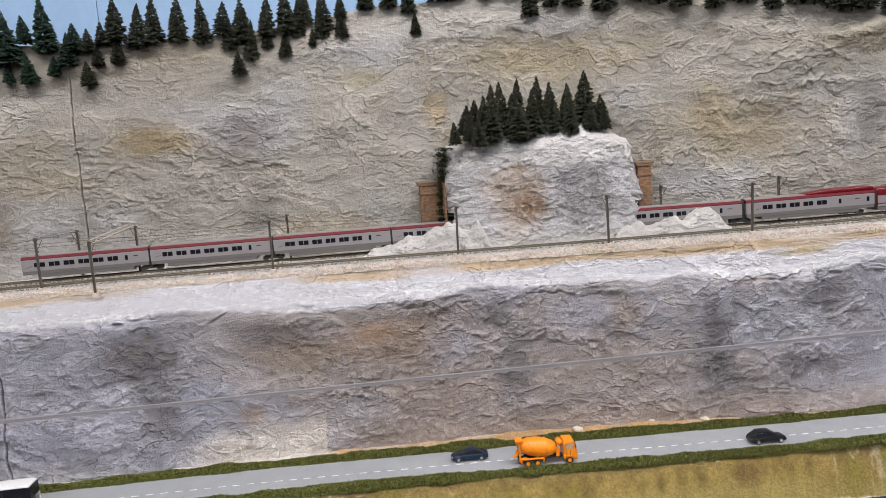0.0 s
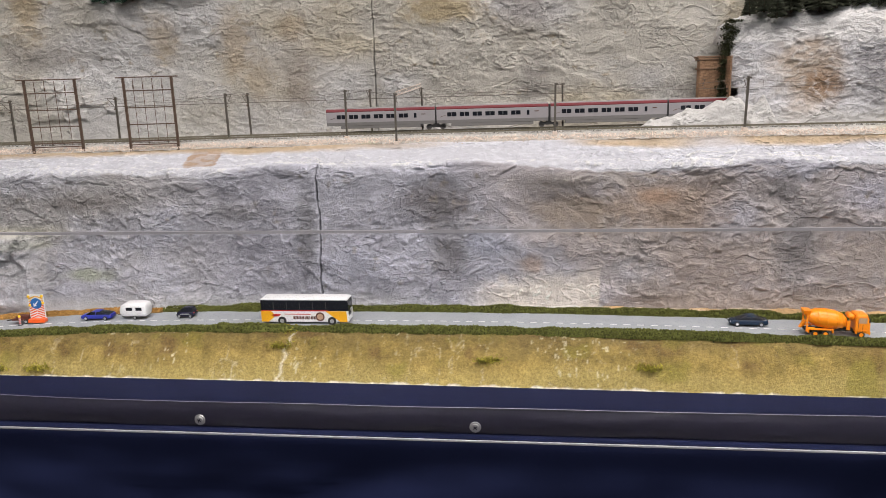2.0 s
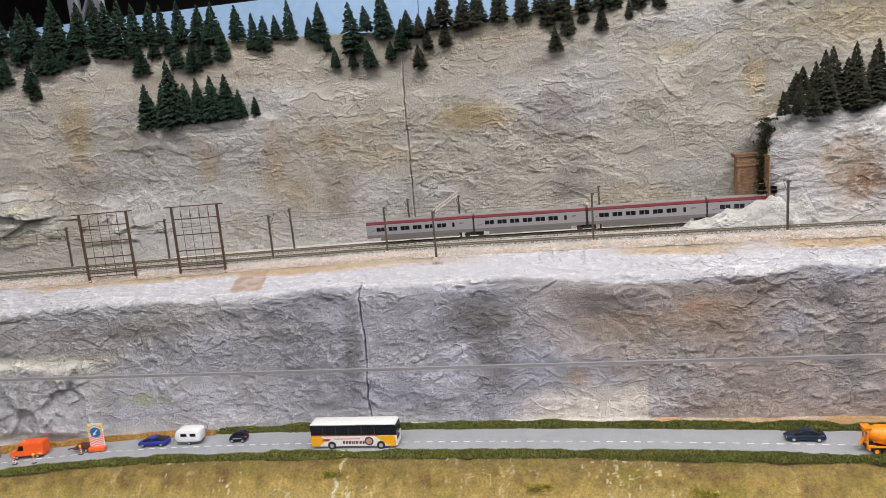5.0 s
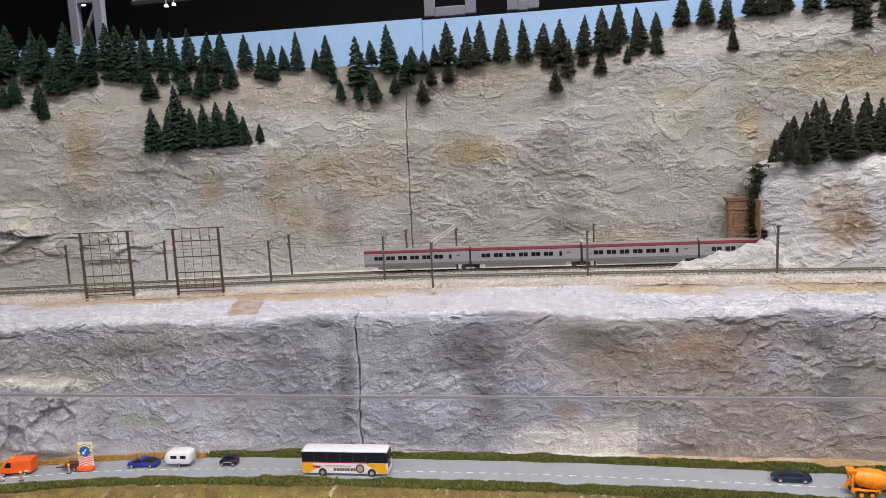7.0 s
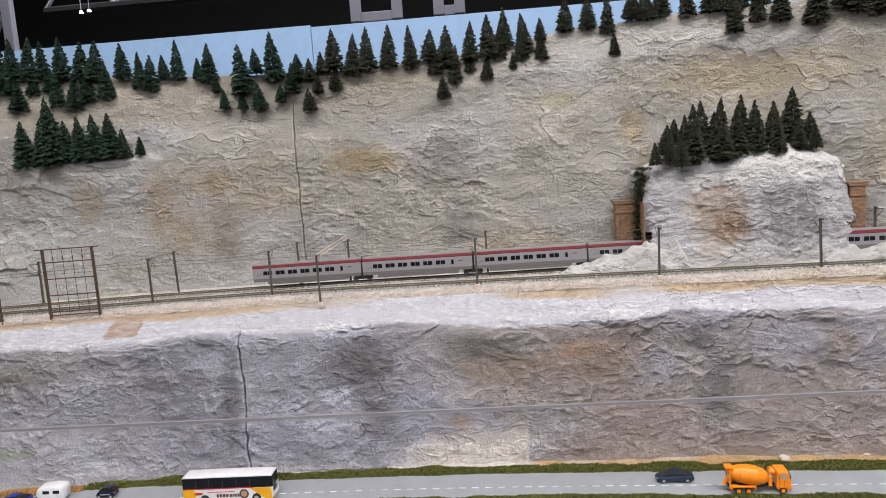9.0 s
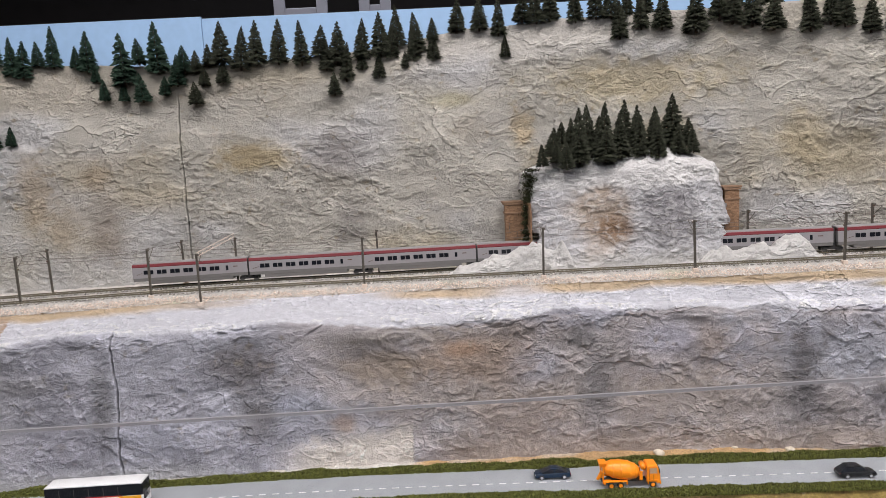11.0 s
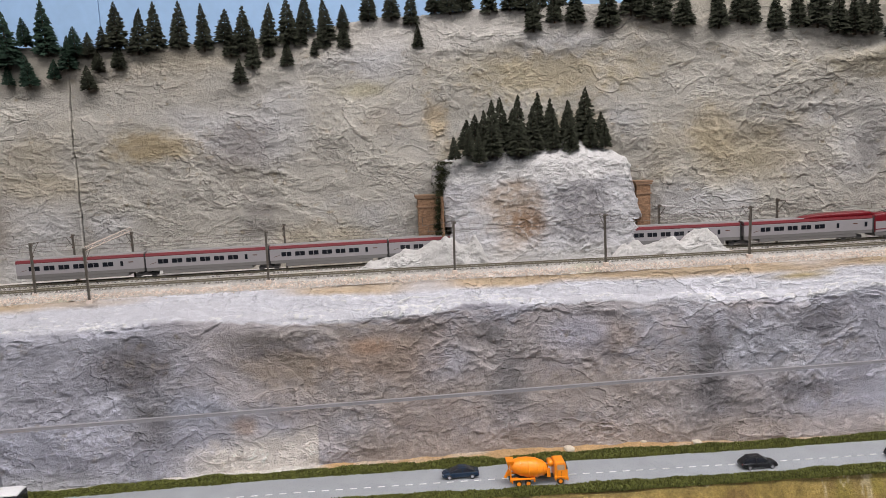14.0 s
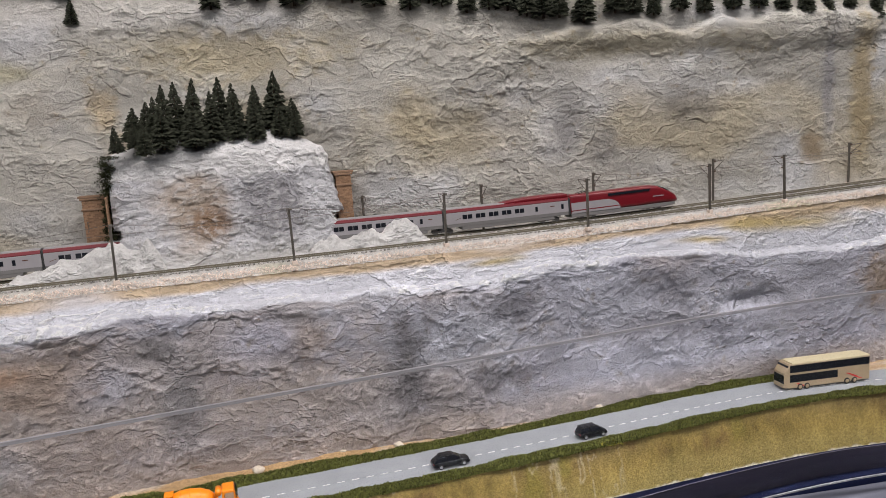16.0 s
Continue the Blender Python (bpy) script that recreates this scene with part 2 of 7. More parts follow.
def rock_material(name):
    """Painted plaster: paint by place, stippled tone, trowel grain as relief."""
    mat = material(name, (0.5, 0.5, 0.5), 0.9, var=0.10, scale=90, bump=0.0, bump_scale=420, attribute="paint", spec=0.12)
    nt = mat.node_tree
    bs = nt.nodes["Principled BSDF"]
    co = nt.nodes.new("ShaderNodeTexCoord")
    last = None
    for kind, scale, detail, rough, weight in (("FBM", 190, 8, 0.74, 0.70), ("RIDGED_MULTIFRACTAL", 150, 6, 0.7, 0.08), ("FBM", 620, 4, 0.7, 0.40)):
        n = nt.nodes.new("ShaderNodeTexNoise")
        n.noise_type = kind
        n.inputs["Scale"].default_value, n.inputs["Detail"].default_value, n.inputs["Roughness"].default_value = scale, detail, rough
        n.inputs["Distortion"].default_value = 0.4
        nt.links.new(co.outputs["Object"], n.inputs["Vector"])
        m = nt.nodes.new("ShaderNodeMath")
        m.operation = "MULTIPLY_ADD"
        m.inputs[1].default_value = weight
        m.inputs[2].default_value = 0.0
        nt.links.new(n.outputs["Fac"], m.inputs[0])
        if last is not None:
            nt.links.new(last.outputs[0], m.inputs[2])
        last = m
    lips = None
    # torn lips and thin flakes: noise cut along a level, steep on one side, gathered in patches
    flat = nt.nodes.new("ShaderNodeMapping")
    flat.inputs["Scale"].default_value = (1.0, 1.0, 1.45)
    nt.links.new(co.outputs["Object"], flat.inputs["Vector"])
    for k, (scale, weight, stops) in enumerate(((7, 0.95, (0.488, 0.497, 0.56)), (15, 0.75, (0.482, 0.496, 0.57)), (31, 0.50, (0.475, 0.495, 0.60)), (64, 0.26, (0.46, 0.49, 0.62)),
                                                (11, 0.50, (0.495, 0.506, 0.9)), (26, 0.32, (0.52, 0.535, 0.95)))):
        shift = nt.nodes.new("ShaderNodeMapping")
        shift.inputs["Location"].default_value = (3.7 * k, 1.3 * k, 5.1 * k)
        nt.links.new(flat.outputs["Vector"], shift.inputs["Vector"])
        n = nt.nodes.new("ShaderNodeTexNoise")
        n.inputs["Scale"].default_value, n.inputs["Detail"].default_value, n.inputs["Roughness"].default_value = scale, 5, 0.52
        n.inputs["Distortion"].default_value = 0.25
        nt.links.new(shift.outputs["Vector"], n.inputs["Vector"])
        rim = nt.nodes.new("ShaderNodeValToRGB")
        e = rim.color_ramp.elements
        e[0].position, e[0].color = stops[0], (0, 0, 0, 1)
        e[1].position, e[1].color = stops[1], (1, 1, 1, 1)
        if stops[2] < 0.9:
            tail = e.new(stops[2])
            tail.color = (0.25, 0.25, 0.25, 1)
            far = e.new(stops[2] + 0.08)
            far.color = (0, 0, 0, 1)
        nt.links.new(n.outputs["Fac"], rim.inputs["Fac"])
        mask = nt.nodes.new("ShaderNodeTexNoise")
        mask.inputs["Scale"].default_value, mask.inputs["Detail"].default_value = 2.5 + scale * 0.22, 3
        nt.links.new(shift.outputs["Vector"], mask.inputs["Vector"])
        there = nt.nodes.new("ShaderNodeMapRange")
        there.interpolation_type = "SMOOTHSTEP"
        there.inputs["From Min"].default_value, there.inputs["From Max"].default_value = 0.46, 0.62
        there.inputs["To Min"].default_value, there.inputs["To Max"].default_value = 0.06 * weight, weight
        nt.links.new(mask.outputs["Fac"], there.inputs["Value"])
        m = nt.nodes.new("ShaderNodeMath")
        m.operation = "MULTIPLY_ADD"
        nt.links.new(rim.outputs["Color"], m.inputs[0])
        nt.links.new(there.outputs[0], m.inputs[1])
        nt.links.new(last.outputs[0], m.inputs[2])
        last = m
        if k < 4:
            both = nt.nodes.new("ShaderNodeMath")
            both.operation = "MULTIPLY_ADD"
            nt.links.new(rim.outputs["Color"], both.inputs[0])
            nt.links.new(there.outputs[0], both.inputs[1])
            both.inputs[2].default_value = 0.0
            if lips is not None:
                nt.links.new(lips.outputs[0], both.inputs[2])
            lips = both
    # highlights on the lips are put into the base colour
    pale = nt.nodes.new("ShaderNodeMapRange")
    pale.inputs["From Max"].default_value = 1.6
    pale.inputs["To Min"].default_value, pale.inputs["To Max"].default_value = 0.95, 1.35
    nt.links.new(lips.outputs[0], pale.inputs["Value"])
    lip_highlight = nt.nodes.new("ShaderNodeVectorMath")
    lip_highlight.operation = "SCALE"
    nt.links.new(bs.inputs["Base Color"].links[0].from_socket, lip_highlight.inputs[0])
    nt.links.new(pale.outputs[0], lip_highlight.inputs["Scale"])
    nt.links.new(lip_highlight.outputs[0], bs.inputs["Base Color"])
    bp = nt.nodes.new("ShaderNodeBump")
    bp.inputs["Strength"].default_value, bp.inputs["Distance"].default_value = 1.0, 0.0055
    nt.links.new(last.outputs[0], bp.inputs["Height"])
    nt.links.new(bp.outputs[0], bs.inputs["Normal"])
    return mat


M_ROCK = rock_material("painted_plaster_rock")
M_BALLAST = material("ballast", (0.34, 0.32, 0.29), 0.95, var=0.3, scale=150, bump=0.8, bump_scale=500, attribute="paint", spec=0.15)
M_STONE = material("ballast_stones", (0.40, 0.385, 0.36), 0.9, var=0.1, bump=0, island=0.85, spec=0.2)
M_GRAIN = material("pale_gravel", (0.66, 0.56, 0.48), 0.9, var=0.1, bump=0, island=0.3, spec=0.2)
M_GRASS = material("static_grass", (0.3, 0.25, 0.07), 0.95, var=0.45, scale=260, bump=1.0, bump_scale=900, attribute="paint", spec=0.1)
M_HEDGE = material("hedge_flock", (0.098, 0.105, 0.028), 0.95, var=0.25, scale=200, bump=0.4, island=0.5, spec=0.1)
M_STRAW = material("straw_flock", (0.36, 0.2, 0.06), 0.95, var=0.25, scale=200, bump=0.4, island=0.4, spec=0.1)
M_ROAD = material("road_grey", (0.32, 0.338, 0.352), 0.8, var=0.12, scale=30, bump=0.12, bump_scale=900, spec=0.25)
M_WHITE = material("white_paint", (0.8, 0.8, 0.79), 0.4, var=0.03, bump=0.0)
M_NEEDLE = material("spruce_needles", (0.024, 0.044, 0.030), 0.85, var=0.3, scale=90, bump=0, island=0.55, spec=0.15)
M_NEEDLE_OLIVE = material("spruce_needles_olive", (0.037, 0.040, 0.027), 0.85, var=0.3, scale=90, bump=0, island=0.55, spec=0.15)
M_BARK = material("bark", (0.06, 0.04, 0.025), 0.9)
M_SKYBOARD = material("sky_blue_board", (0.27, 0.42, 0.63), 0.6, var=0.08, scale=9, bump=0.15, bump_scale=60)
M_STEEL = material("weathered_mast_grey", (0.135, 0.12, 0.10), 0.6, 0.2, var=0.15, bump=0.05)
M_RUST = material("rusty_steel", (0.13, 0.085, 0.06), 0.7, 0.2, var=0.3, scale=150)
M_RAIL = material("rail_steel", (0.20, 0.18, 0.13), 0.5, 0.4, var=0.2)
M_SLEEPER = material("sleeper_brown", (0.22, 0.20, 0.17), 0.9, var=0.2)
M_WIRE = material("copper_wire", (0.16, 0.14, 0.12), 0.5, 0.5, bump=0)
M_BRICK = material("tunnel_brick", (0.31, 0.19, 0.115), 0.85, var=0.25, scale=120, bump=0.3, island=0.25, spec=0.2)
M_BRICKCAP = material("tunnel_cap_stone", (0.25, 0.155, 0.095), 0.85, var=0.2)
M_BLACK = material("black_strip", (0.014, 0.013, 0.024), 0.4, var=0.2, scale=30, bump=0.06, bump_scale=90)
M_CLOTH = material("navy_cloth", (0.014, 0.020, 0.066), 0.9, var=0.15, scale=12, bump=0.2, bump_scale=1200, spec=0.2)
M_FASCIA = material("navy_fascia", (0.008, 0.012, 0.048), 0.65, var=0.2, scale=18, bump=0.1)
M_SCREW = material("zinc_screw", (0.42, 0.42, 0.42), 0.5, 0.6, var=0.05, bump=0)
M_DARKHALL = material("dark_hall", (0.06, 0.052, 0.052), 0.9, var=0.2, scale=2, bump=0)
M_HALLGREY = material("hall_metal", (0.66, 0.64, 0.72), 0.6, var=0.1, scale=5, bump=0)

M_GLASS = bpy.data.materials.new("clear_acrylic")
M_GLASS.use_nodes = True
_b = M_GLASS.node_tree.nodes["Principled BSDF"]
_b.inputs["Transmission Weight"].default_value, _b.inputs["Roughness"].default_value, _b.inputs["IOR"].default_value = 1.0, 0.0, 1.2
_b.inputs["Base Color"].default_value = (0.99, 0.99, 1.0, 1)
M_EDGE = material("sawn_acrylic_edge", (0.42, 0.41, 0.43), 0.5, var=0.1, scale=15, bump=0)
M_EDGE.node_tree.nodes["Principled BSDF"].inputs["Alpha"].default_value = 0.6


# ---- plan of the layout ----
WALL_X = (-2.3, -1.5, -1.2, -0.95, -0.7, -0.45, 0.0, 0.25, 0.45, 0.65, 0.95, 1.3, 2.1)
WALL_Y = (1.05, 1.13, 1.20, 1.25, 1.285, 1.287, 1.287, 1.27, 1.235, 1.19, 1.155, 1.11, 1.02)
BROW_X = (-2.3, -0.8, -0.3, 0.0, 0.3, 2.1)
BROW_Z = (1.65, 1.64, 1.66, 1.69, 1.715, 1.70)
CLIFF_X = (-2.3, -1.5, -1.1, -0.9, -0.53, -0.18, 0.02, 0.2, 0.4, 0.75, 1.1, 1.5, 2.1)
CLIFF_Y = (0.93, 0.985, 1.0, 1.02, 1.033, 1.046, 1.056, 1.052, 1.04, 1.003, 0.97, 0.94, 0.88)
FRONT_X = (-2.3, -1.4, -1.04, -0.79, -0.5, -0.15, 0.145, 0.39, 0.62, 0.85, 1.09, 1.4, 2.1)
FRONT_Y = (0.99, 1.06, 1.098, 1.125, 1.157, 1.15, 1.133, 1.11, 1.088, 1.055, 1.045, 1.005, 0.93)
REAR_X = (-2.3, -1.4, -1.15, -0.95, -0.7, -0.45, -0.13, 0.15, 0.35, 0.5, 0.62, 0.85, 1.1, 1.4, 2.1)
REAR_Y = (1.02, 1.10, 1.143, 1.168, 1.20, 1.217, 1.214, 1.213, 1.197, 1.17, 1.148, 1.11, 1.09, 1.05, 0.98)
ROAD_X = (-1.9, -1.3, -1.2, -1.05, -0.9, -0.6, -0.28, 0.0, 0.4, 0.76, 0.95, 1.1, 1.2, 1.3, 1.5, 2.1)
ROAD_Y = (0.80, 0.89, 0.91, 0.94, 0.955, 0.962, 0.962, 0.951, 0.932, 0.915, 0.916, 0.905, 0.892, 0.866, 0.80, 0.60)
BED_Z, ROAD_Z = 1.336, 1.060


def smooth_curve(xs, ys):
    """A soft curve through a few places, as a function of x."""
    fine = np.linspace(xs[0], xs[-1], 900)
    raw = np.interp(fine, xs, ys)
    k = np.hanning(91)
    soft = np.convolve(np.pad(raw, 45, mode="reflect", reflect_type="odd"), k / k.sum(), "valid")
    return lambda x: np.interp(x, fine, soft)


wall_line, brow_line, cliff_line = smooth_curve(WALL_X, WALL_Y), smooth_curve(BROW_X, BROW_Z), smooth_curve(CLIFF_X, CLIFF_Y)
front_line, rear_line, road_line = smooth_curve(FRONT_X, FRONT_Y), smooth_curve(REAR_X, REAR_Y), smooth_curve(ROAD_X, ROAD_Y)

road_level = smooth_curve((-2.3, -1.3, -1.14, -0.95, -0.7, -0.1, 0.25, 0.55, 1.1, 2.1), (1.048, 1.049, 1.052, 1.059, 1.063, 1.064, 1.062, 1.059, 1.059, 1.055))
front_z = smooth_curve((-2.3, -1.4, -0.5, 0.4, 0.8, 1.3, 2.1), (1.008, 1.008, 1.005, 0.998, 0.982, 0.974, 0.97))
bed_rise = smooth_curve((-2.3, -1.5, -0.2, 0.3, 0.62, 0.85, 1.1, 1.4, 2.1), (-0.004, -0.002, 0.0, 0.002, 0.005, 0.010, 0.016, 0.027, 0.050))
front_edge = smooth_curve((-2.3, -1.3, -1.1, -0.55, 0.4, 0.8, 1.0, 1.2, 1.35, 1.5, 2.1), (0.848, 0.848, 0.851, 0.853, 0.851, 0.85, 0.846, 0.828, 0.79, 0.738, 0.53))


def front_face(x):
    """The front of the layout, which bends towards the viewer at the far end."""
    return np.minimum(0.838, front_edge(x) - 0.010)


columns = np.concatenate([np.linspace(-2.2, -1.62, 60), np.linspace(-1.618, 1.56, 1650), np.linspace(1.57, 2.0, 45)])


def with_seam(cols, at):
    return np.unique(np.round(np.concatenate([cols, at + np.linspace(-0.006, 0.006, 13)]), 5))


# ---- structure: the two rock walls ----
def upper_wall():
    x = with_seam(columns, -0.481)
    s = np.linspace(0, 1, 245)
    X, S = np.meshgrid(x, s, indexing="ij")
    z_top = np.interp(X, (-2.3, -1.2, -0.8, -0.3, -0.05, 0.05, 0.4, 2.1), (1.775, 1.772, 1.754, 1.738, 1.757, 1.782, 1.786, 1.765))
    Z = 1.325 + S * (z_top - 1.325)
    brow = brow_line(X) + 0.012 * fbm(X * 4, X * 0 + 3, 3, 5)
    Y = wall_line(X) + np.maximum(0, Z - brow) * 0.15 + np.maximum(0, 1.40 - Z) * -0.06 + 0.11 * step(0.965, 1.0, S)
    P = np.stack([X, Y, Z], -1)
    N = -normals(P)
    N *= np.sign(-N[..., 1:2] + 1e-9)
    calm = 1 - 0.4 * step(0, 0.04, Z - brow)
    h = 0.014 * fbm(X * 4, Z * 6, 2, 11) + 0.0035 * fbm(X * 14, Z * 24, 3, 21)
    rough = 0.12 + 0.88 * step(0.0, 0.4, fbm(X * 4 + 7, Z * 6, 3, 31))
    h += rough * 0.0017 * lumps(X + 0.2 * Z, Z, 41) + 0.0022 * plates(X, Z, 4.0, 2.2, 51)
    h += 0.0011 * fbm(X * 130, Z * 165, 3, 66, 0.7) * (0.1 + 0.9 * rough) + (0.75 + 0.35 * rough) * skins(X, Z, 61) + 0.0012 * plates(X, Z, 30.0, 2.6, 77) * rough
    # ledge under the small wood, outcrop, long overhangs
    h += 0.02 * step(1.605, 1.585, Z) * step(-1.03, -0.97, X) * step(-0.72, -0.79, X) * step(1.45, 1.58, Z)
    wob = 0.16 * fbm(X * 25, Z * 25, 3, 85)
    out = step(-1.74, -1.64, X) * step(-1.14, -1.28, X) * step(1.36, 1.43, Z + 0.02 * fbm(X * 9, Z * 9, 2, 82)) * step(1.505, 1.487, Z + 0.014 * fbm(X * 12, X * 0, 3, 81) + 0.03 * (X + 1.45))
    block = crags(X * 13 + wob, Z * 27 + wob, 83)
    h += out * (0.004 + 0.018 * block + 0.005 * crags(X * 34 + wob, Z * 60 + wob, 84))
    h += 0.012 * np.clip(1.5 * blob(X, Z, -1.1, 1.40, 0.1, 0.03, 0), 0, 1) * crags(X * 28 + wob, Z * 40 + wob, 87)
    h += 0.014 * step(1.69, 1.672, Z + 0.03 * fbm(X * 7, Z * 0, 2, 91)) * step(0.75, 0.95, X) * step(1.62, 1.668, Z)
    seam = np.exp(-((X + 0.481 + 0.0016 * fbm(Z * 30, Z * 0, 2, 93)) / 0.0010) ** 2) * step(1.685, 1.66, Z)
    h -= 0.006 * seam
    P = P + N * (h * calm)[..., None]
    # paint, with the light on the crests brightened into the colour
    crest_light, grain = crest(h * calm), fbm(X * 55, Z * 70, 4, 107, 0.65)
    tone = fbm(X * 3, Z * 5, 4, 101)
    fine = fbm(X * 22, Z * 30, 3, 111)
    C = np.ones(P.shape) * np.array((0.468, 0.446, 0.396)) * (1 + 0.12 * tone + 0.10 * fine)[..., None]
    C = mixin(C, (0.55, 0.55, 0.56), 0.7 * step(0.0, 0.5, fbm(X * 5 + 3, Z * 7, 3, 121)))
    C = mixin(C, (0.45, 0.375, 0.235), 0.6 * step(0.1, 0.6, fbm(X * 3.3 + 9, Z * 6, 4, 131)))
    w = 0.8 * fbm(X * 14, Z * 16, 3, 141)
    for cx, cz, rx, rz, col, k in (
            (-0.35, 1.555, 0.09, 0.030, (0.33, 0.255, 0.13), 0.75), (-0.20, 1.555, 0.06, 0.05, (0.25, 0.225, 0.21), 0.6),
            (-0.18, 1.42, 0.04, 0.06, (0.25, 0.235, 0.22), 0.6), (0.36, 1.66, 0.18, 0.05, (0.41, 0.34, 0.20), 0.7),
            (0.143, 1.58, 0.022, 0.035, (0.46, 0.34, 0.18), 0.6), (-0.75, 1.50, 0.035, 0.075, (0.37, 0.28, 0.17), 0.6), (-0.71, 1.44, 0.03, 0.05, (0.38, 0.31, 0.22), 0.6),
            (-0.64, 1.535, 0.03, 0.03, (0.36, 0.28, 0.18), 0.65), (-0.63, 1.43, 0.035, 0.07, (0.29, 0.25, 0.21), 0.7),
            (0.02, 1.64, 0.05, 0.014, (0.40, 0.36, 0.20), 0.5), (0.05, 1.585, 0.05, 0.03, (0.38, 0.34, 0.28), 0.5),
            (-0.88, 1.52, 0.03, 0.05, (0.40, 0.30, 0.17), 0.5), (-1.10, 1.49, 0.10, 0.03, (0.29, 0.27, 0.25), 0.65),
            (-0.48, 1.42, 0.02, 0.06, (0.40, 0.38, 0.34), 0.5), (-0.27, 1.70, 0.14, 0.02, (0.47, 0.43, 0.33), 0.6),
            (0.62, 1.54, 0.05, 0.06, (0.44, 0.36, 0.22), 0.6), (0.90, 1.52, 0.035, 0.08, (0.26, 0.25, 0.24), 0.6),
            (1.14, 1.54, 0.07, 0.05, (0.24, 0.225, 0.205), 0.65), (1.515, 1.55, 0.030, 0.17, (0.38, 0.30, 0.17), 0.8), (1.44, 1.56, 0.018, 0.12, (0.27, 0.265, 0.28), 0.65), (0.965, 1.47, 0.03, 0.04, (0.27, 0.26, 0.25), 0.6),
            (1.40, 1.44, 0.03, 0.035, (0.27, 0.19, 0.10), 0.7), (1.05, 1.65, 0.3, 0.025, (0.38, 0.33, 0.21), 0.5),
            (-1.12, 1.60, 0.03, 0.08, (0.40, 0.30, 0.16), 0.6), (-1.36, 1.497, 0.12, 0.010, (0.50, 0.42, 0.26), 0.6),
            (-1.70, 1.50, 0.03, 0.06, (0.36, 0.27, 0.16), 0.7), (-1.62, 1.40, 0.03, 0.02, (0.42, 0.33, 0.22), 0.6)):
        C = mixin(C, col, k * stain(X, Z, cx, cz, rx, rz, w, grain))
    # tan brow, also darkened to offset the lamp on its slope
    C = mixin(C, (0.43, 0.39, 0.32), 0.6 * step(-0.01, 0.03, Z - brow))
    C = mixin(C, (0.62, 0.61, 0.60), 0.4 * step(1.68, 1.72, Z) * step(-0.05, 0.1, X) * step(0.38, 0.25, X))
    C = mixin(C, (0.58, 0.57, 0.55), 0.4 * step(1.40, 1.355, Z))
    tint = crags(X * 13 + wob, Z * 27 + wob, 89)
    C = mixin(C, (0.64, 0.63, 0.60), 0.6 * out)
    C = mixin(C, (0.55, 0.55, 0.33), 0.6 * out * step(0.85, 0.95, tint))
    C = mixin(C, (0.46, 0.36, 0.20), 0.7 * out * step(0.15, 0.05, tint))
    C = C * (1 + 0.20 * crest_light)[..., None]
    # shade in the seam's groove, darkened into the colour too
    C = mixin(C, (0.10, 0.095, 0.09), 0.5 * seam)
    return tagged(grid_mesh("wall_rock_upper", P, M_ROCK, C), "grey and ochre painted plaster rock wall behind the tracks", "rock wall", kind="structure")


